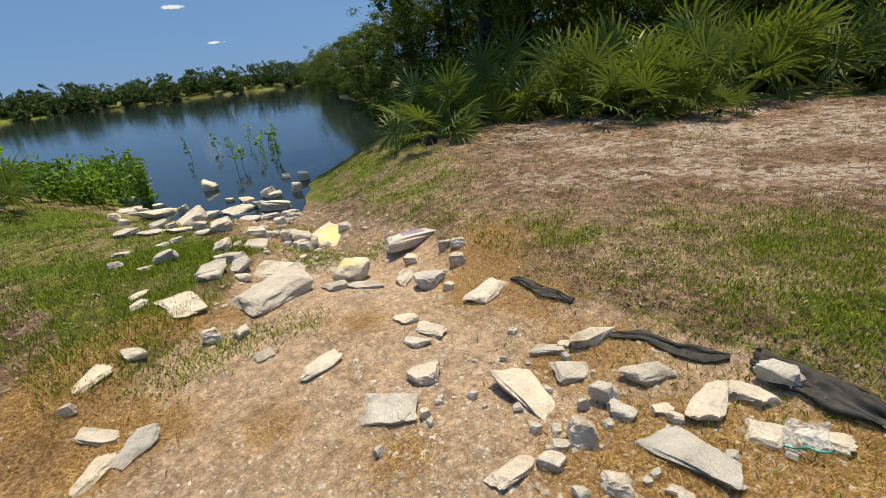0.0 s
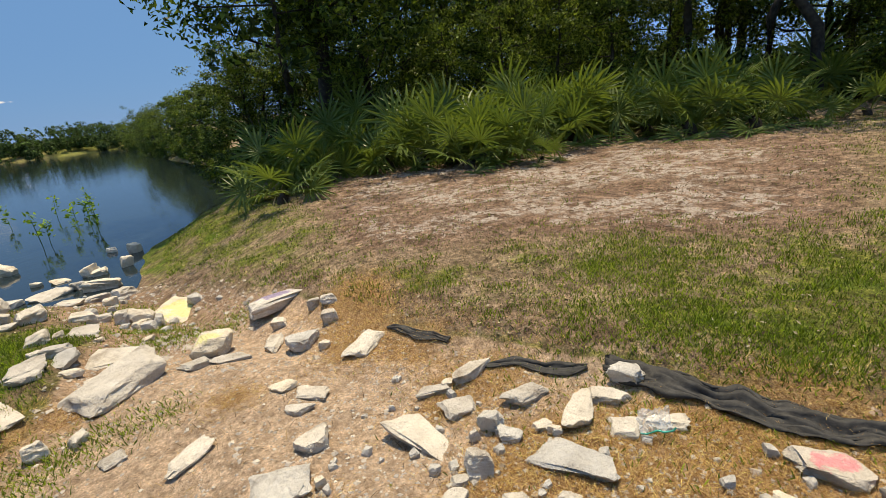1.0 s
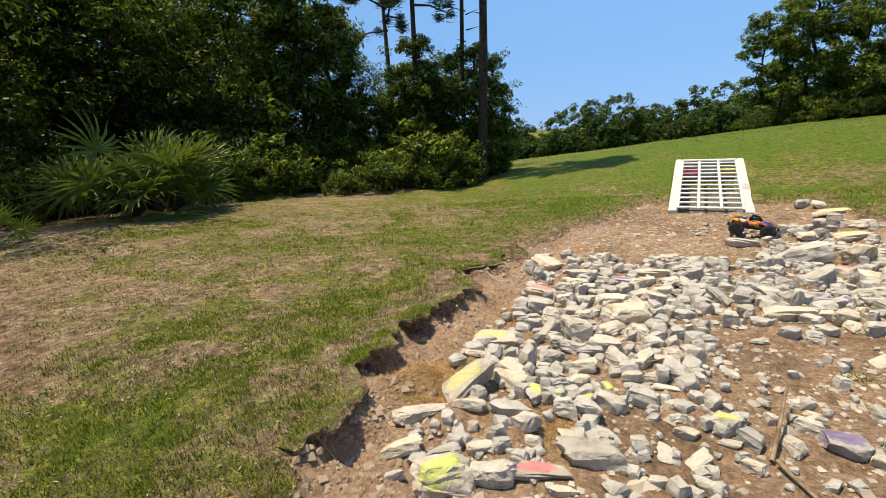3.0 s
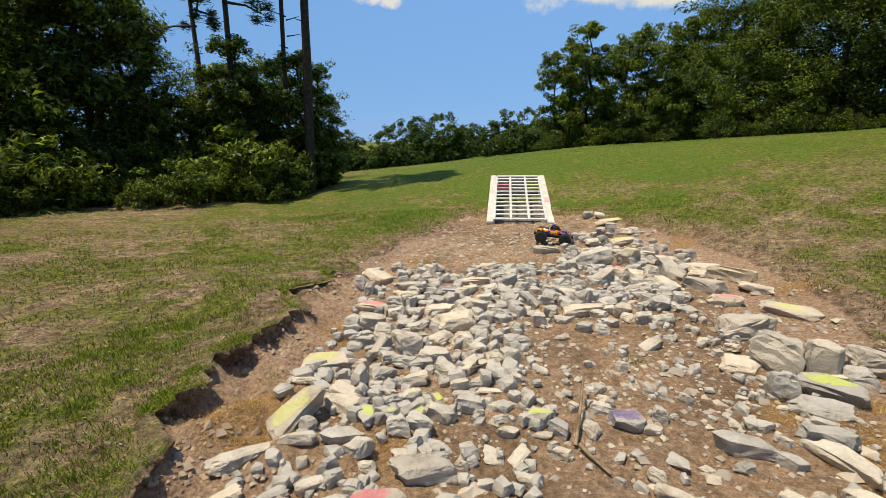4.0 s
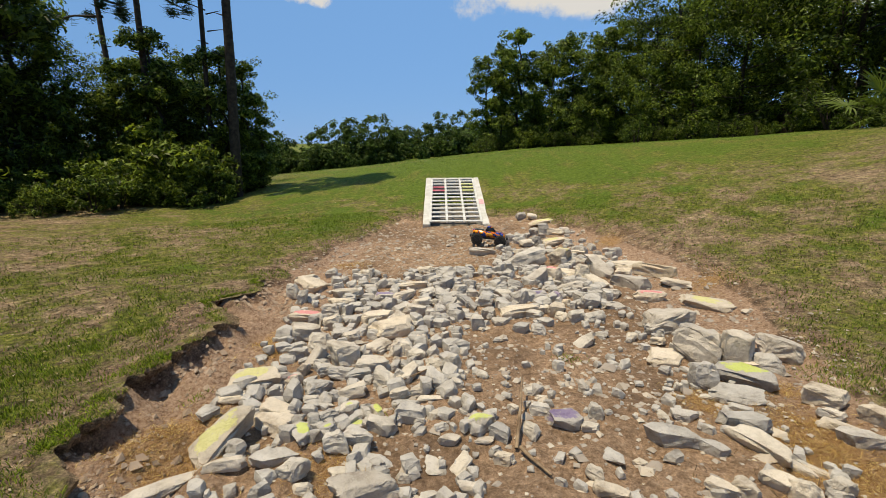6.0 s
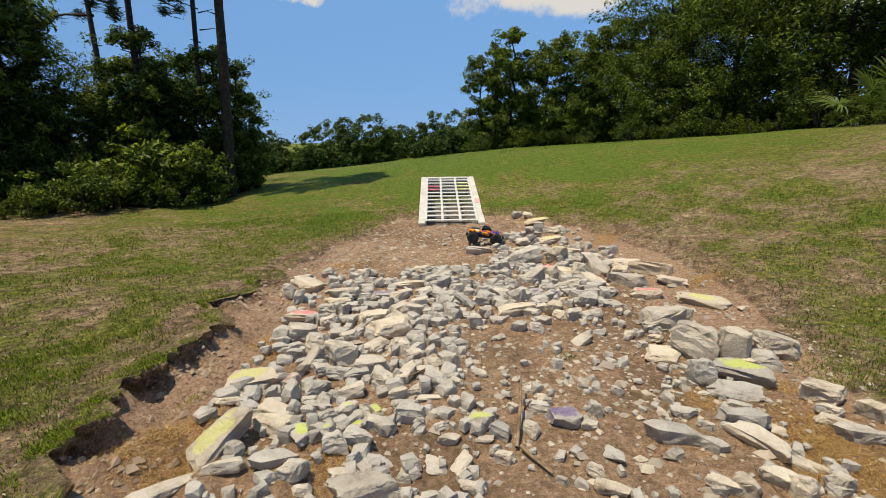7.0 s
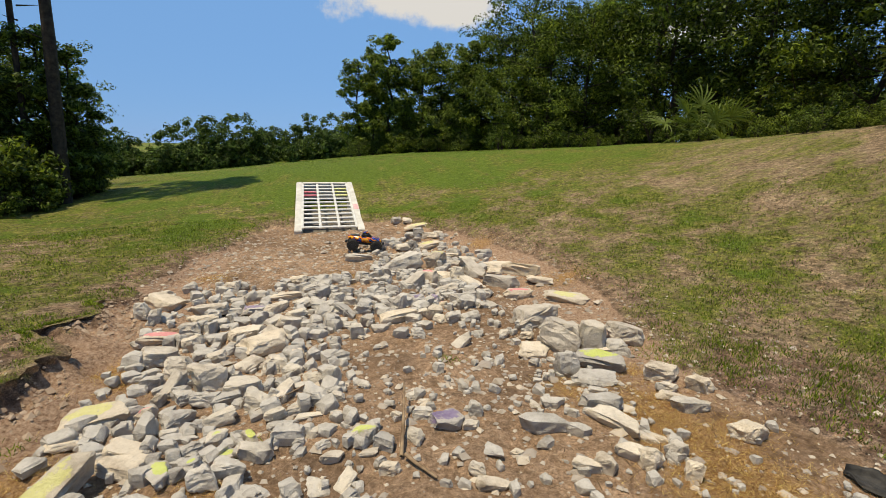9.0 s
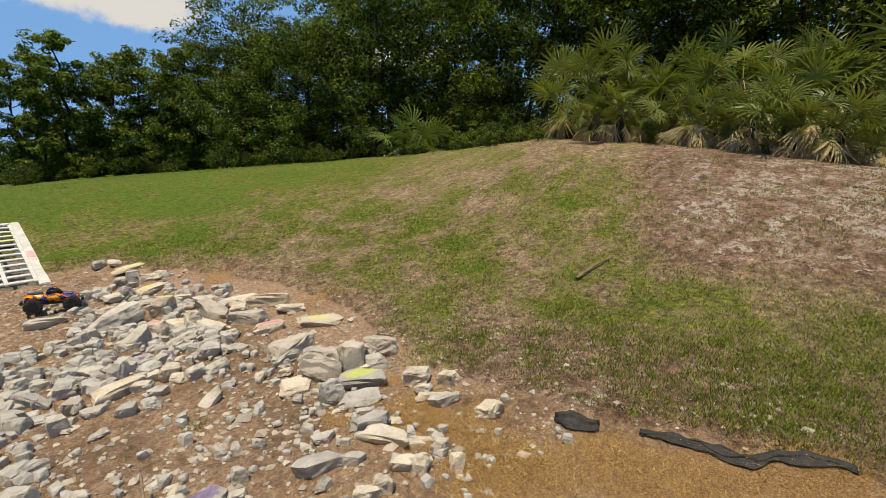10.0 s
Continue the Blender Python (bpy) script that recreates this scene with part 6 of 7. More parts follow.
FRONDS = [frond_mesh("frond", s, r, MAT_PALM, dr, st) for s, r, dr, st in ((1, 0.56, 0.05, 0.7), (2, 0.5, 0.2, 0.55), (3, 0.6, 0.1, 0.8))]
YELLOWED = [frond_mesh("frond", s, r, MAT_YELLOWED_LIT, dr, st) for s, r, dr, st in ((4, 0.5, 0.08, 0.7), (5, 0.46, 0.25, 0.6), (6, 0.56, 0.12, 0.85))]
DEAD = [frond_mesh("dead_frond", s, 0.66, MAT_DEAD, dr, 0.3, sp, 13, 0.034) for s, dr, sp in ((7, 0.1, 40), (8, 0.22, 50), (9, 0.15, 30))]


def palmetto(seed, fronds=17, dead=4, spread=1.0, lift=0.22, leaves=None):
    rng = random.Random(seed)
    thing = new("palmetto")
    v, f = tube([(0, 0, -0.1), (0.05, 0.02, lift * 0.55), (0.14, 0.04, lift)], (0.13, 0.12, 0.08), 8)
    part("stump", mesh_of("stump", v, f, MAT_BARK, True), thing)
    for k in range(fronds):
        a = 360 * k / fronds * 2.618 + rng.uniform(-20, 20)
        up = rng.uniform(5, 82) * (1 if k % 3 else 0.7)
        part("frond", rng.choice(leaves or FRONDS), thing, "", pose(0.12 * math.cos(radians(a)), 0.12 * math.sin(radians(a)), lift - 0.03, 0, 0, a) @ pose(0, 0, 0, 0, -up, 0) @ pose(0, 0, 0, rng.uniform(-70, 70), rng.uniform(-10, 30)) @ Matrix.Diagonal((spread, spread, spread, 1)) @ Matrix.Translation((0, 0, 0)))
    for k in range(dead):
        a = rng.uniform(0, 360)
        part("dead_frond", rng.choice(DEAD), thing, "dry tan hanging frond", pose(0.1 * math.cos(radians(a)), 0.1 * math.sin(radians(a)), lift - 0.05, 0, 0, a) @ pose(0, 0, 0, 0, rng.uniform(38, 66), 0) @ pose(0, 0, 0, rng.uniform(-70, 70)))
    return thing


OAKS = [broadleaf(31, 9.5, 3.0, 0.2, MAT_LEAF), broadleaf(32, 8.5, 3.3, 0.12, MAT_LEAF), broadleaf(33, 10.5, 2.8, 0.3, MAT_LEAF, lean=0.6), broadleaf(34, 8.0, 2.9, 0.05, MAT_LEAF_LIT, 12500, 0.095)]
COLUMNS = [broadleaf(36, 9, 1.6, 0.02, MAT_LEAF_LIT, 9500, 0.145), broadleaf(37, 9, 1.5, 0.02, MAT_LEAF_LIT, 9500, 0.145)]
OVERHANG = [broadleaf(35, 6.6, 3.4, 0.62, MAT_LEAF, 9000, 0.09)]
PINES = [pine(41, 15.0, 0.16), pine(42, 14.0, 0.075), pine(43, 9.0, 0.1)]
SHRUBS = [shrub(51, 2.2, 1.3, MAT_LEAF), shrub(52, 1.7, 1.2, MAT_LEAF_LIT), shrub(53, 2.8, 1.4, MAT_LEAF, 3800)]
PALMS = [palmetto(61, 15, 3), palmetto(62, 13, 4), palmetto(63, 16, 2)]
PALM_TALL = [max((c.matrix_basis @ v.co).z for c in p.children for v in c.data.vertices) for p in PALMS]
BUSHY_PALMS = [palmetto(70, 24, 2, 1.05, 0.45), palmetto(71, 22, 1, 1.0, 0.35)]
DRY_PALMS = [palmetto(67, 11, 9, 1.0, 0.75, YELLOWED), palmetto(68, 10, 8, 1.05, 0.85, YELLOWED), palmetto(69, 12, 6, 0.95, 0.65, YELLOWED)]
TALL_PALMS = [palmetto(64, 14, 2, 1.0, 1.1, YELLOWED), palmetto(65, 13, 3, 1.0, 0.9, YELLOWED), palmetto(66, 13, 1, 0.95, 1.5, YELLOWED)]
used = {}
place = random.Random(8)


def plant(kinds, az, r, scale, label, category, group, which=None, sink=0.0):
    """Stands a copy of one of the kinds at a bearing and distance from the path, on the ground."""
    src = kinds[which] if which is not None else place.choice(kinds)
    x, y = r * math.sin(radians(az)), r * math.cos(radians(az))
    m = pose(x, y, ground_at(x, y) - sink, place.uniform(-3, 3), place.uniform(-3, 3), place.uniform(0, 360)) @ Matrix.Scale(scale * place.uniform(0.93, 1.07), 4)
    if src.name in used:
        ob = copy_thing(src, m)
    else:
        used[src.name] = True
        ob = src
        src.matrix_basis = m
    return tagged(ob, label, category, group)


OAK, SHADE, BRIGHT = "tall broadleaf tree with dense dark green leaves at the wood's edge", "shaded broadleaf tree deep in the dark wood", "full bushy tree with lighter green leaves on the grassy rise"
# wood behind the palmettos and along the lake's bank
# oak kind 3 and the columns carry the sunlit leaf colour, to brighten this wood
for k in range(13):
    az = -124 + 68 * (k + place.uniform(0, 0.7)) / 13
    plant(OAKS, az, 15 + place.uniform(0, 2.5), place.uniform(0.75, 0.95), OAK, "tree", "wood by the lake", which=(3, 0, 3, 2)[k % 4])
for k in range(11):
    az = -126 + 76 * (k + place.uniform(0, 0.8)) / 11
    plant(OAKS, az, 21 + place.uniform(0, 4), place.uniform(0.9, 1.1), SHADE, "tree", "wood by the lake", which=place.choice((0, 1, 2)))
for az, r, el in ((-135.5, 17.5, 6.5), (-134, 16, 7.2), (-132.3, 15.5, 8.2), (-130.5, 17, 9.0), (-129, 15.5, 10.2)):
    plant(OAKS, az, r, (r * math.tan(radians(el)) + 1.9) / 9.0, "tree on the lake's wooded bank", "tree", "wood by the lake", which=place.choice((0, 1, 3)))
for az, r, s in ((-54, 14.5, 0.78), (-51.5, 16, 0.9), (-49, 15.5, 0.86), (-46, 15.2, 0.8), (-42, 15.6, 0.78), (-38.6, 14.8, 0.62), (-36.6, 15.2, 0.55), (-39.5, 17.5, 0.5), (-34, 17, 0.38), (-29, 16.5, 0.56), (-24.5, 16.2, 0.52)):
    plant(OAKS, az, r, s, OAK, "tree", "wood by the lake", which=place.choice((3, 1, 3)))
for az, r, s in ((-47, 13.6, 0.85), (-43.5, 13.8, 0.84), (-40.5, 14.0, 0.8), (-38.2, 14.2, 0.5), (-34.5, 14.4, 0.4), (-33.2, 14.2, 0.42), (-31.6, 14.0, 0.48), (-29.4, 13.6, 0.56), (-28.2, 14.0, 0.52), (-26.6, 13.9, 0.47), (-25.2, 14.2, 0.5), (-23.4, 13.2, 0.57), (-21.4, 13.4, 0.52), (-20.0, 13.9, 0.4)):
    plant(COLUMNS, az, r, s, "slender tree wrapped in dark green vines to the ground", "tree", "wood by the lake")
for k in range(28):  # the bank running away up the lake
    r = 16 + 1.75 * k
    az = -136.5 - 10.3 * (1 - 16 / r) / 0.745 + place.uniform(-0.8, 0.8)
    el = float(np.interp(az, (-147.5, -145.5, -143.2, -139, -135.7), (1.4, 2.2, 3.8, 6.4, 8.6)))
    kinds = COLUMNS if k % 3 else OAKS[:2]
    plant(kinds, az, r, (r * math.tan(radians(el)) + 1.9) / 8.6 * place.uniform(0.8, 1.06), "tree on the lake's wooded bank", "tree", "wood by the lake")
for k in range(30):
    r = 9.6 + 0.06 * k + 0.026 * k * k
    plant(SHRUBS, float(np.interp(r, (9.5, 12, 17, 40), (-135.0, -136.2, -138.8, -145.0))) + place.uniform(-1.0, 0.8), r, float(np.interp(r, (9.5, 14, 40), (0.5, 0.75, 0.8))) * place.uniform(0.8, 1.2), "leafy shrub overhanging the lake's bank", "shrub", "bank shrubs")
for az, r, s in ((-112, 18, 1.0), (-107, 16.5, 0.95), (-101, 18, 1.05), (-95, 17, 1.0), (-71, 16, 0.9), (-68, 14.6, 0.85), (-64.5, 16.5, 1.0), (-61.5, 14.6, 0.85), (-57.5, 15.5, 0.95), (-66, 20, 1.1), (-59.5, 20, 1.1), (-54, 20, 1.05)):
    plant(OAKS, az, r, s, SHADE, "tree", "wood by the lake", which=place.choice((0, 1)))
plant(OAKS, -126.5, 12.0, 1.15, OAK, "tree", "wood by the lake", which=2)
plant(OAKS, -122, 12.8, 1.05, OAK, "tree", "wood by the lake", which=0)
plant(OVERHANG, -132, 10.8, 1.0, "broadleaf tree whose limbs hang out over the lake's bank", "tree", "wood by the lake")
for az, r, s in ((-88, 13.2, 1.2), (-80, 12.3, 1.15)):
    plant(OVERHANG, az, r, s, "high-crowned broadleaf tree shading the palmettos", "tree", "wood by the lake")
# leaf colour raised as if in sun, against the dark wood behind
for az, r, s in ((-124, 11.9, 0.5), (-113, 12.4, 0.5), (-107, 12.2, 0.6), (-101, 12.6, 0.58), (-95, 12.3, 0.62), (-70, 13.0, 0.55)):
    plant(OAKS, az, r, s, "young bushy tree behind the palmettos, its leaves coloured as if sunlit", "tree", "wood by the lake", which=3)
def leaning_tree():
    """An old dark trunk leaning through the shade, with a thin spray of leaves at its end."""
    thing = new("leaning_tree")
    pts = [(-11.1, 2.75, -0.2), (-11.09, 2.58, 1.68), (-11.18, 2.15, 2.37), (-11.27, 1.61, 2.87), (-11.33, 1.22, 3.5), (-11.4, 0.23, 3.68), (-11.5, -0.7, 4.3)]
    v, f = merged([tube(pts, (0.13, 0.1, 0.085, 0.075, 0.065, 0.05, 0.025), 8), tube([pts[3], (-11.5, 2.3, 3.6), (-11.6, 2.5, 4.6)], (0.07, 0.05, 0.03), 6), tube([pts[4], (-11.2, 0.9, 4.3), (-11.3, 0.7, 5.2)], (0.06, 0.04, 0.02), 6)])
    part("trunk", mesh_of("trunk", v, f, MAT_BARK, True), thing)
    rng = np.random.default_rng(38)
    ends = [np.array(p) + rng.normal(size=3) * 0.35 for p in (pts[5], pts[6], (-11.6, 2.5, 4.6), (-11.3, 0.7, 5.2)) for q in range(6)]
    v, f = crown_cloud(rng, ends, 50, 0.22, 0.09)
    part("crown", mesh_of("crown", v, f, MAT_LEAF), thing)
    tagged(thing, "old dark tree leaning over in the shaded wood", "tree", "wood by the lake")


leaning_tree()
# pines standing over the left-hand wood
for az, r, s, w in ((-22.7, 12.6, 0.85, 0), (-24.2, 13.4, 0.92, 1), (-48, 16, 1.0, 1), (-84, 19, 1.05, 0)):
    plant(PINES, az, r, s, "tall thin pine with a bare lower trunk", "pine", "pines", which=w)
plant(PINES, -29.6, 13.8, 0.92, "pine with a tufted crown over the vine-wrapped trees", "pine", "pines", which=2)
plant(PINES, -32.6, 17.0, 1.02, "pine with a tufted crown over the vine-wrapped trees", "pine", "pines", which=2)
for k in range(22):
    az = -58 + 37 * (k + place.uniform(0, 0.6)) / 22
    plant(SHRUBS, az, 12.1 + place.uniform(-0.2, 1.5), place.uniform(1.0, 1.5), "dense dark leafy shrub under the trees", "shrub", "wood-edge shrubs")
for k in range(26):
    plant(SHRUBS, -130 + 76 * (k + place.uniform(0, 0.6)) / 26, 11.2 + place.uniform(0, 2.2), place.uniform(0.8, 1.2), "shaded shrub behind the palmettos", "shrub", "wood-edge shrubs", which=(0, 2)[k % 2])
# palmettos: the front row by the sandy slope, then those behind it
PALMETTO = "green saw palmetto with fan leaves and dry brown skirts"
for az, r, tall in (
        (-135.6, 6.6, 0.62), (-133.8, 7.6, 1.05), (-132.0, 7.2, 0.7), (-131.2, 8.2, 1.25), (-127.5, 8.5, 1.1), (-124.5, 8.5, 1.0), (-121.9, 8.3, 1.4), (-118.1, 8.0, 1.65), (-114.2, 8.0, 1.5),
        (-112.4, 7.1, 0.98), (-109.7, 7.7, 1.4), (-105.2, 7.7, 1.15), (-103.6, 7.0, 0.6), (-102.7, 8.6, 1.75), (-99.0, 9.4, 1.5), (-94.6, 9.5, 1.7), (-91.0, 9.2, 1.4), (-86.8, 8.9, 1.3), (-83.4, 9.0, 1.1), (-80.9, 8.6, 1.0), (-77.7, 8.7, 0.62), (-72.4, 9.1, 0.8)):
    k = place.randrange(3)
    plant(PALMS, az, r, tall * 1.08 / PALM_TALL[k], PALMETTO, "palmetto", "palmettos", which=k)
for k in range(30):
    az = -134 + 58 * (k + place.uniform(0, 0.9)) / 30
    r = float(np.interp(az, (-134, -122, -104, -96, -76), (8.6, 9.0, 8.8, 10.2, 10.0)))
    plant(PALMS, az, r + place.uniform(0, 1.8), place.uniform(1.3, 1.8) / PALM_TALL[k % 3], PALMETTO, "palmetto", "palmettos", which=k % 3)
for az, r, s, w in ((-61.0, 10.3, 1.02, 0), (-59.3, 10.5, 1.0, 1), (-57.4, 10.5, 0.95, 0)):
    plant(BUSHY_PALMS, az, r, s, "full green palmetto standing by itself at the dark wood", "palmetto", "palmettos", which=w)
plant(PALMS, -51.4, 12.0, 0.9, PALMETTO, "palmetto", "palmettos")
# wood on the right-hand rise
for az, r, s in ((6.0, 26.5, 0.76), (7.8, 26.8, 0.85), (9.8, 26.0, 0.86), (11.6, 26.6, 0.83), (13.4, 25.6, 0.8), (15.6, 25.2, 0.8), (18, 24.4, 0.79), (20.5, 24, 0.78)):
    plant(COLUMNS, az, r, s, BRIGHT, "tree", "wood on the rise")
for az, r, s in ((16.5, 26, 0.73), (20, 24.5, 0.76), (24, 23, 0.8), (28, 22, 0.9), (32, 21.5, 1.0)):
    plant(OAKS, az, r, s, BRIGHT, "tree", "wood on the rise", which=3)
for k in range(24):
    az = 20 + 84 * (k + place.uniform(0, 0.7)) / 24
    r = float(np.interp(az, (16, 40, 60, 80, 104), (24, 21.5, 18.5, 17, 16.5)))
    plant(OAKS, az, r + place.uniform(0, 2), place.uniform(0.9, 1.1) * float(np.interp(az, (18, 28, 34), (0.66, 0.8, 1.0))), OAK, "tree", "wood on the rise", which=place.choice((0, 1, 2)))
for k in range(13):
    az = 22 + 82 * (k + place.uniform(0, 0.8)) / 13
    r = float(np.interp(az, (16, 40, 60, 80, 104), (29, 27, 25, 23, 22)))
    plant(OAKS, az, r + place.uniform(0, 3), place.uniform(1.0, 1.2) * float(np.interp(az, (18, 28, 34), (0.54, 0.72, 1.0))), SHADE, "tree", "wood on the rise", which=place.choice((0, 1, 2)))
for k in range(26):
    az = 22 + 62 * (k + place.uniform(0, 0.6)) / 26
    r = float(np.interp(az, (16, 40, 60, 80, 104), (21.5, 18, 14, 12.4, 12)))
    plant(SHRUBS, az, r + place.uniform(-0.3, 1.0), place.uniform(0.6, 1.05), "leafy green shrub at the wood's edge on the rise", "shrub", "rise shrubs")
DRY = "saw palmetto with many dry tan fronds hanging to the ground"
for k in range(24):
    az = 61 + 40 * (k + place.uniform(0, 1.4)) / 24
    plant(DRY_PALMS, az, 10.7 + place.uniform(-0.4, 1.6) - 0.025 * (az - 58), place.choice((0.5, 0.65, 0.8, 0.95)) * place.uniform(0.9, 1.1), DRY, "palmetto", "palmettos")
for az, r, s in ((74, 10.5, 0.75), (79.5, 10.3, 0.85), (83, 10.0, 1.0), (86, 9.8, 1.0), (89, 9.9, 0.95)):
    plant(DRY_PALMS, az, r, s, DRY, "palmetto", "palmettos")
for k in range(20):
    az = 61 + 40 * (k + place.uniform(0, 1.4)) / 20
    plant(TALL_PALMS, az, 11.8 + place.uniform(-0.3, 1.6) - 0.025 * (az - 58), place.choice((0.7, 0.85, 1.0, 1.1)) * place.uniform(0.9, 1.1), "tall green palmetto rising behind the dry ones", "palmetto", "palmettos")
for k in range(14):
    az = 4.5 + 18 * (k + place.uniform(0, 0.8)) / 14
    plant(SHRUBS, az, 25.2 - 0.1 * (az - 5) + place.uniform(-0.4, 0.8), place.uniform(0.6, 0.9), "leafy green shrub at the wood's edge on the rise", "shrub", "rise shrubs")
for k in range(16):
    az = 44 + 44 * (k + place.uniform(0, 0.9)) / 16
    plant(SHRUBS, az, float(np.interp(az, (44, 60, 90), (14.4, 11.6, 10.6))) + place.uniform(-0.2, 0.4), place.uniform(0.22, 0.4), "low bright green undergrowth at the lawn's edge", "shrub", "rise shrubs", which=1)
# these shrubs take the sunlit leaf colour too, to lighten the wood's edge
for k in range(13):
    az = -51 + 27 * (k + place.uniform(0, 0.9)) / 13
    plant(SHRUBS, az, 11.6 + place.uniform(-0.3, 0.6), place.uniform(0.5, 0.8), "sunlit leafy shrub in front of the vine-wrapped trees", "shrub", "wood-edge shrubs", which=1)
plant(PALMS, -178.8, 7.6, 0.62, "green saw palmetto beside the lake's grassy margin", "palmetto", "palmettos", which=0)
plant(PALMS, 44, 15.5, 1.1, "lone green palmetto among shrubs", "palmetto", "palmettos")


def far_wood(name, az0, az1, r, tall, trees, size, seed, label, per=420, mat=MAT_FAR):
    """A distant wood: many crowns, each a ragged dome built of leafy sprays of its own height and width."""
    rng = np.random.default_rng(seed)
    pts = []
    for k in range(trees):
        az, rr = radians(rng.uniform(az0, az1)), r * rng.uniform(0.98, 1.16)
        x, y = rr * math.sin(az), rr * math.cos(az)
        z = ground_at(x, y)
        h = tall * (0.45 + 0.85 * rng.uniform(0, 1) ** 2.3) * (0.85 + 0.5 * float(vnoise(np.array([az * 30]), np.array([rr * 0.05]), seed)[0]))
        w = h * rng.uniform(0.22, 0.42)
        d = rng.normal(size=(26, 3))
        d /= np.linalg.norm(d, axis=1, keepdims=True)
        pts.append(np.stack([x + d[:, 0] * w, y + d[:, 1] * w, z + h * (0.45 + 0.43 * d[:, 2])], -1))
    v, f = sprays(np.concatenate(pts), tall * 0.1, max(6, per // 26), size, rng, 0.8)
    tagged(new(name, mesh_of(name, v, f, mat)), label, "wood", kind="stuff")


far_wood("far_wood_ahead", -29, 12, 60, 5.6, 170, 0.27, 81, "far green wood beyond the grassy rise", 900)
far_wood("far_wood_shore", -200, -146, 66.6, 2.9, 620, 0.2, 82, "far green wood on the opposite lake shore", 260)
far_wood("far_wood_left", 98, 160, 34, 7, 60, 0.3, 83, "green wood beyond the lawn")
far_wood("far_wood_rise", 9, 98, 31, 4.6, 200, 0.3, 84, "deep green wood behind the trees on the rise")
far_wood("far_wood_lakeside", -126, -29, 30, 4.0, 70, 0.32, 85, "deep green undergrowth far inside the lakeside wood")


# ---- ground cover ----
def blades(name, x, y, tall, wide, lay, mat, label, seed, z=None):
    """Single grass blades, each bent from its root."""
    rng = np.random.default_rng(seed)
    n = len(x)
    a, b = rng.uniform(0, 6.28, n), rng.uniform(0, 6.28, n)
    h = tall * rng.uniform(0.5, 1.4, n)
    z = height(x, y) if z is None else z
    w = wide * rng.uniform(0.6, 1.3, n)
    root = np.stack([x, y, z - 0.004], -1)
    side = np.stack([np.cos(a), np.sin(a), np.zeros(n)], -1) * w[:, None]
    tip = root + np.stack([np.cos(b) * h * lay, np.sin(b) * h * lay, h * (1.15 - 0.75 * min(lay, 1.3)) + 0.012], -1)
    midp = root * 0.45 + tip * 0.55 + np.stack([np.zeros(n), np.zeros(n), h * 0.12], -1)
    v = np.stack([root - side, root + side, midp + side * 0.7, tip, midp - side * 0.7], 1)
    i = 5 * np.arange(n)[:, None]
    f = np.concatenate([i + np.array([[0, 1, 2]]), i + np.array([[0, 2, 4]]), i + np.array([[4, 2, 3]])])
    tagged(new(name, mesh_of(name, v.reshape(-1, 3), f, mat)), label, "grass", kind="stuff")


def lawn_points(seed, count, r0, r1):
    rng = np.random.default_rng(seed)
    r, a = np.sqrt(rng.uniform(r0 ** 2, r1 ** 2, count)), rng.uniform(radians(-185), radians(105), count)
    x, y = r * np.sin(a), r * np.cos(a)
    az = np.degrees(a)
    lush = lush_at(x, y)
    bare = sstep(2.6, 4.2, r) * sstep(9, 7, r) * sstep(-140, -122, az) * sstep(-62, -85, az)
    patch = fbm(x * 2.2, y * 2.2, 44, 3)
    ok = (channel(x, y) < -0.06) & (lake(x, y) < -0.25) & (np.abs(x - 0.38) + 10 * ((y < 8.3) | (y > 11.3)) > 0.7)
    return rng, x, y, ok, lush, bare, patch


for seed, count, r0, r1, tall, wide in ((101, 270000, 0.9, 4, 0.018, 0.0027), (102, 240000, 4, 9, 0.018, 0.0038), (103, 110000, 9, 26, 0.02, 0.008)):
    rng, x, y, ok, lush, bare, patch = lawn_points(seed, count, r0, r1)
    clump = fbm(x * 7, y * 7, 46, 2)
    green = ok & (lush + 0.5 * patch + 0.8 * clump > rng.uniform(0.2, 1.0, len(x))) & (rng.uniform(0, 1, len(x)) > bare * 0.8)
    dry = ok & ~green & (rng.uniform(0, 1, len(x)) > 0.76 + bare * 0.2)
    blades("grass", x[green], y[green], tall * np.clip(0.55 + 0.9 * lush + 1.2 * clump, 0.4, 1.9)[green], wide, 1.25 if r0 == 9 else 0.6, MAT_LAWN if r0 == 9 else MAT_GRASS, "short green lawn grass", seed)
    blades("dry_grass", x[dry], y[dry], tall * 0.8, wide, 1.1, MAT_STRAW, "dry straw-coloured lawn thatch", seed + 10)


def patches(seed, spots, count):
    rng = np.random.default_rng(seed)
    xs, ys = [], []
    for x, y, s in spots:
        k = int(count * s * s)
        xs.append(x + rng.normal(size=k) * s * 0.5)
        ys.append(y + rng.normal(size=k) * s * 0.5)
    return np.concatenate(xs), np.concatenate(ys)


x, y = patches(111, STRAW_SPOTS + MORE_STRAW, 26000)
blades("pine_straw", x, y, 0.034, 0.0009, 1.3, MAT_RUST, "orange dead grass and pine straw", 112)
rng = np.random.default_rng(118)
x, y = rng.uniform(-2.2, 3.0, 26000), rng.uniform(-3, 8, 26000)
ok = (channel(x, y) > -0.1) & (fbm(x * 1.7, y * 1.7, 49, 3) > rng.uniform(-0.2, 0.75, len(x)))
blades("twig_litter", x[ok], y[ok], 0.04, 0.0016, 1.4, leaf_material("dry_twigs", (0.07, 0.045, 0.028), (0.34, 0.23, 0.14), 0.05, 0.85), "dry brown twigs and stems littering the dirt", 119)
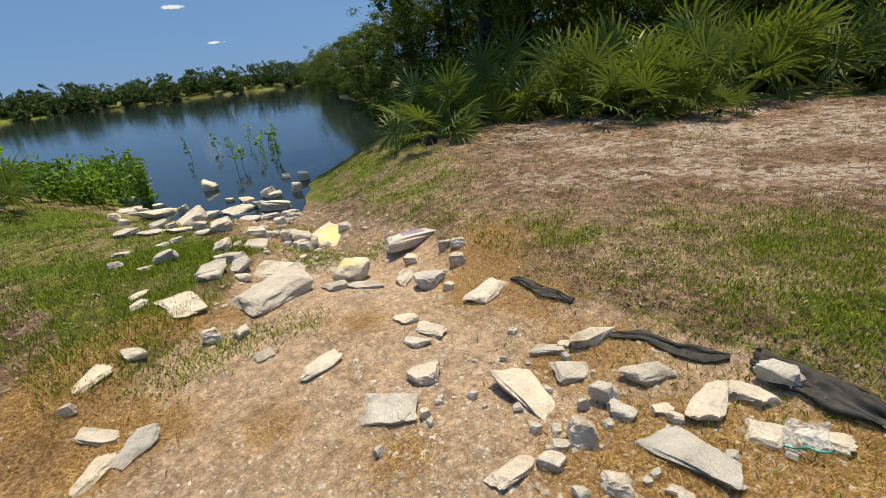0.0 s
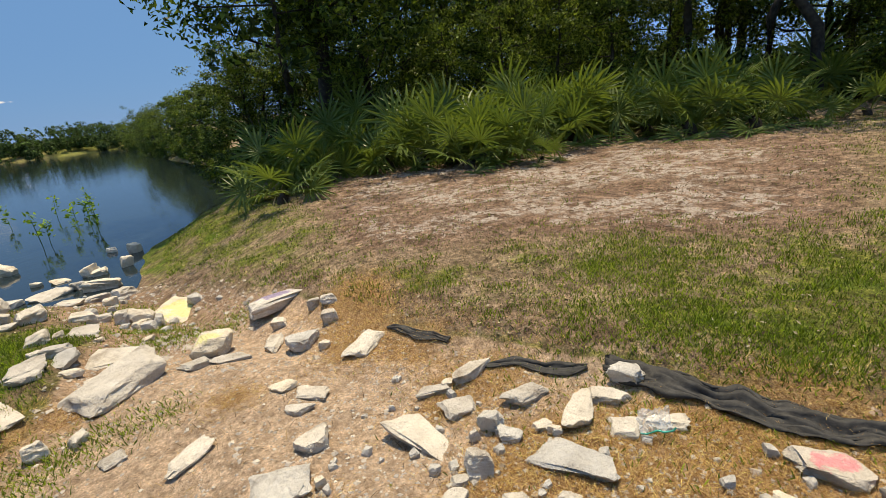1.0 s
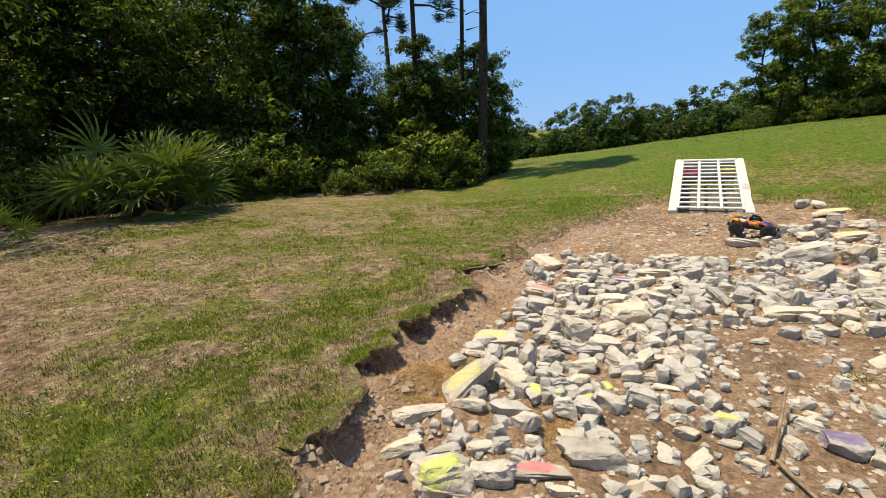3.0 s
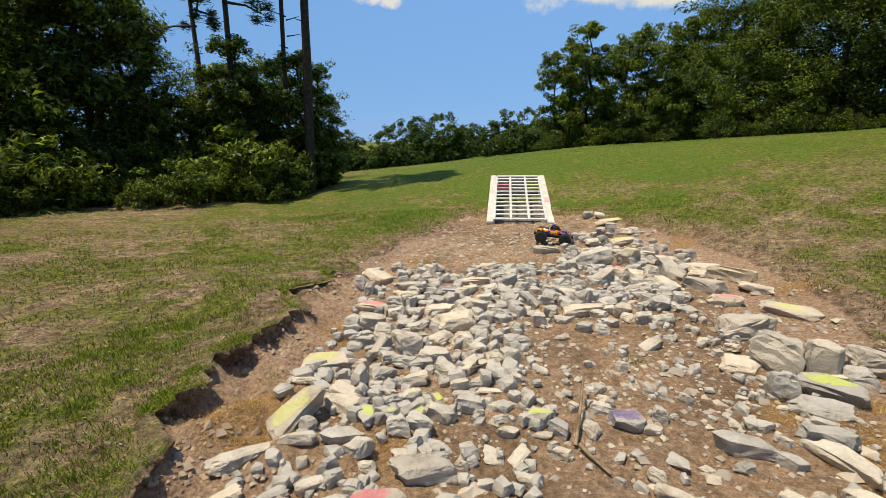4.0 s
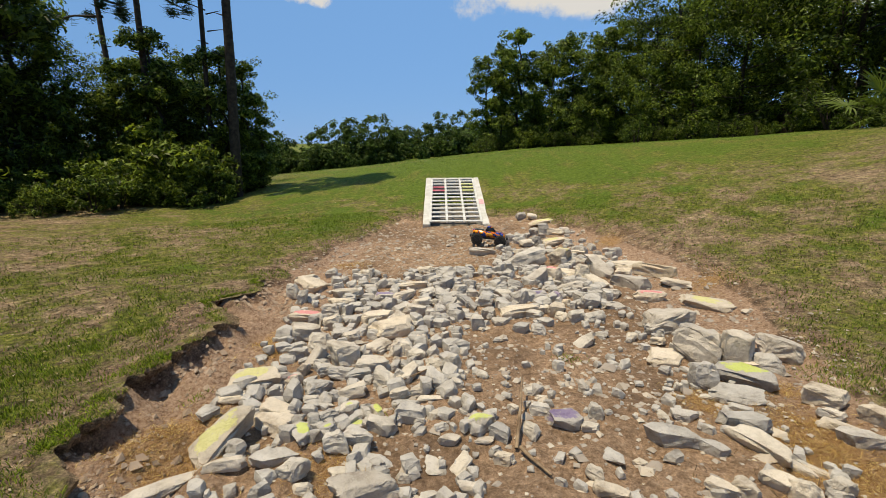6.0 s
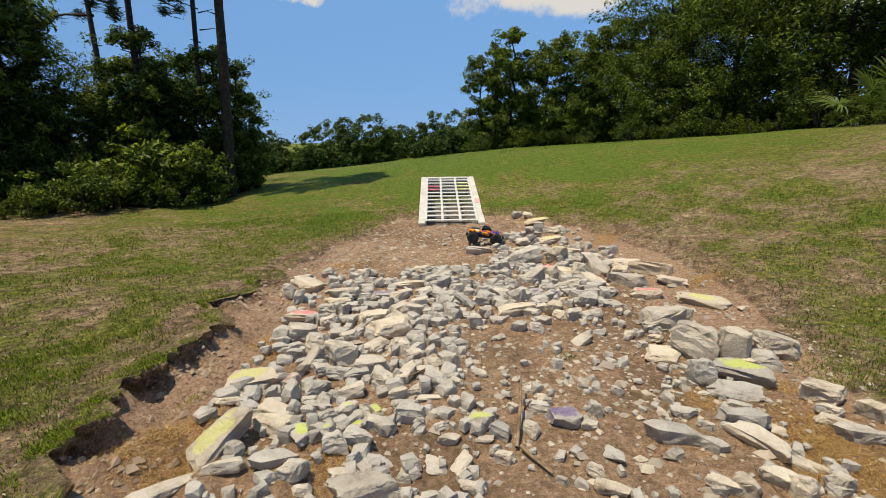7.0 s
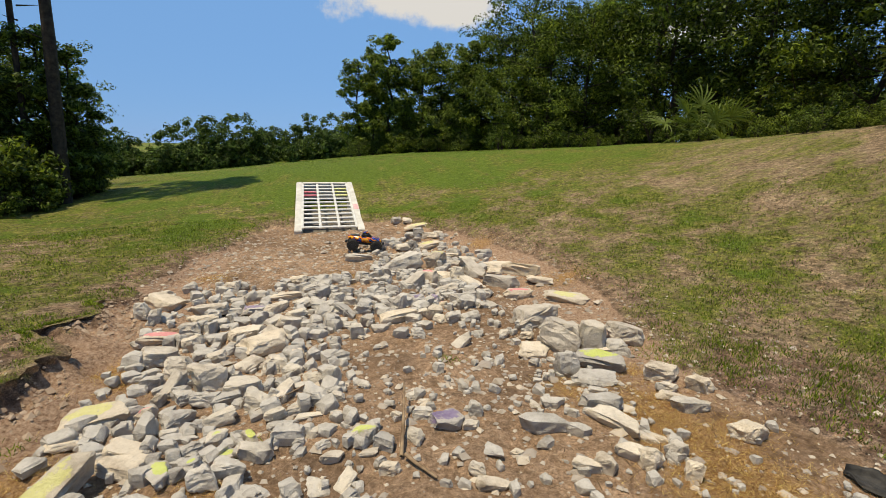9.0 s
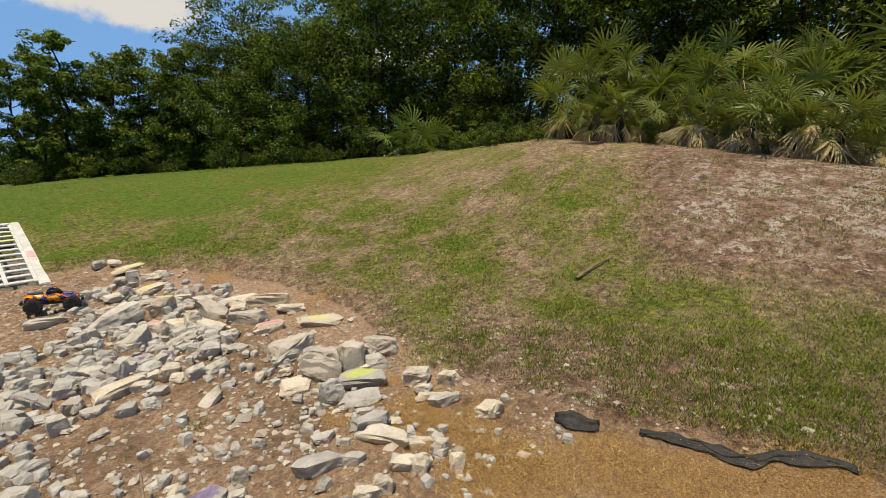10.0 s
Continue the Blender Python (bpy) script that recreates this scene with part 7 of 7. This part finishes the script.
GREEN_SPOTS = (
    (-0.17, -2.35, 0.25), (-0.36, -2.34, 0.25), (-0.51, -2.31, 0.2), (-0.69, -2.23, 0.18), (-0.86, -2.12, 0.15), (-1.93, -2.95, 0.3), (-0.78, -3.72, 0.4), (-0.37, -3.52, 0.4), (-1.75, -3.5, 0.4), (-2.1, -4.3, 0.45), (-1.45, -3.0, 0.3),
    (3.85, 0.38, 0.45), (4.08, 0.77, 0.4), (3.62, 0.13, 0.4), (4.44, -0.04, 0.5), (3.33, 0.24, 0.3), (2.95, 0.43, 0.18), (4.73, 0.14, 0.5), (3.7, 1.6, 0.3), (3.71, 2.02, 0.3), (3.83, 3.16, 0.35), (2.5, 2.68, 0.22), (2.4, 2.5, 0.15),
    (0.92, 3.05, 0.1), (-1.45, 2.58, 0.08), (-1.96, 0.03, 0.9), (-2.68, -0.2, 0.6), (-0.37, 2.34, 0.08))
x, y = patches(113, GREEN_SPOTS, 9500)
blades("green_tufts", x, y, 0.024, 0.0026, 0.8, MAT_GRASS, "bright green grass tufts", 114)

blades("turf_edge_grass", LIP[0], LIP[1], 0.026, 0.0024, 0.85, MAT_GRASS, "ragged green grass hanging over the washed-out turf edge", 116, LIP[2])

rng = np.random.default_rng(91)
x, y = rng.uniform(-9.5, 9, 210000), rng.uniform(-7, 10, 210000)
ok = (channel(x, y) < -0.02) & (lake(x, y) < -0.3) & (fbm(x * 1.2, y * 1.2, 15, 3) > rng.uniform(-0.45, 0.6, len(x)))
x, y = x[ok], y[ok]
v, f = quads(np.stack([x, y, height(x, y) + 0.012], -1), 0.0125, rng, 2.2, 1.9)
tagged(new("leaf_litter", mesh_of("leaf_litter", v, f, leaf_material("fallen_leaves", (0.085, 0.055, 0.034), (0.42, 0.34, 0.26), 0.1, 0.8))), "pale brown fallen leaves scattered on the lawn", "leaf litter", kind="stuff")


def waterside(name, az0, az1, r0, r1, count, tall, seed, label):
    rng = np.random.default_rng(seed)
    az, r = np.radians(rng.uniform(az0, az1, count)), rng.uniform(r0, r1, count)
    x, y = r * np.sin(az), r * np.cos(az)
    ok = fbm(x * 0.6, y * 0.6, seed, 2) > -0.25
    x, y = x[ok], y[ok]
    z = np.maximum(height(x, y), WATER_Z)
    pieces = []
    pts = []
    for px, py, pz in zip(x, y, z):
        h = tall * rng.uniform(0.5, 1.2)
        d = rng.normal(size=2) * 0.12 * h
        pieces.append(tube([(px, py, pz - 0.05), (px + d[0] * 0.4, py + d[1] * 0.4, pz + h * 0.5), (px + d[0], py + d[1], pz + h)], (0.006, 0.005, 0.002), 4))
        for q in range(24):
            u = rng.uniform(0.25, 1.08)
            pts.append((px + d[0] * u + rng.normal() * 0.05, py + d[1] * u + rng.normal() * 0.05, pz + h * u))
    v, f = merged(pieces)
    v2, f2 = quads(np.array(pts), 0.055, rng, 0.5, 1.9)
    v = np.concatenate([np.array(v), v2])
    f = np.concatenate([np.array(f), f2 + len(v) - len(v2)])
    tagged(new(name, mesh_of(name, v, f, MAT_REED)), label, "water plants", kind="stuff")


waterside("water_plants", -190, -166, 8.4, 12.8, 430, 0.55, 95, "bright green leafy plants growing along the lake's margin")
waterside("water_sprigs", -164, -152, 10.5, 14.5, 34, 0.5, 96, "sparse green sprigs standing out of the lake")
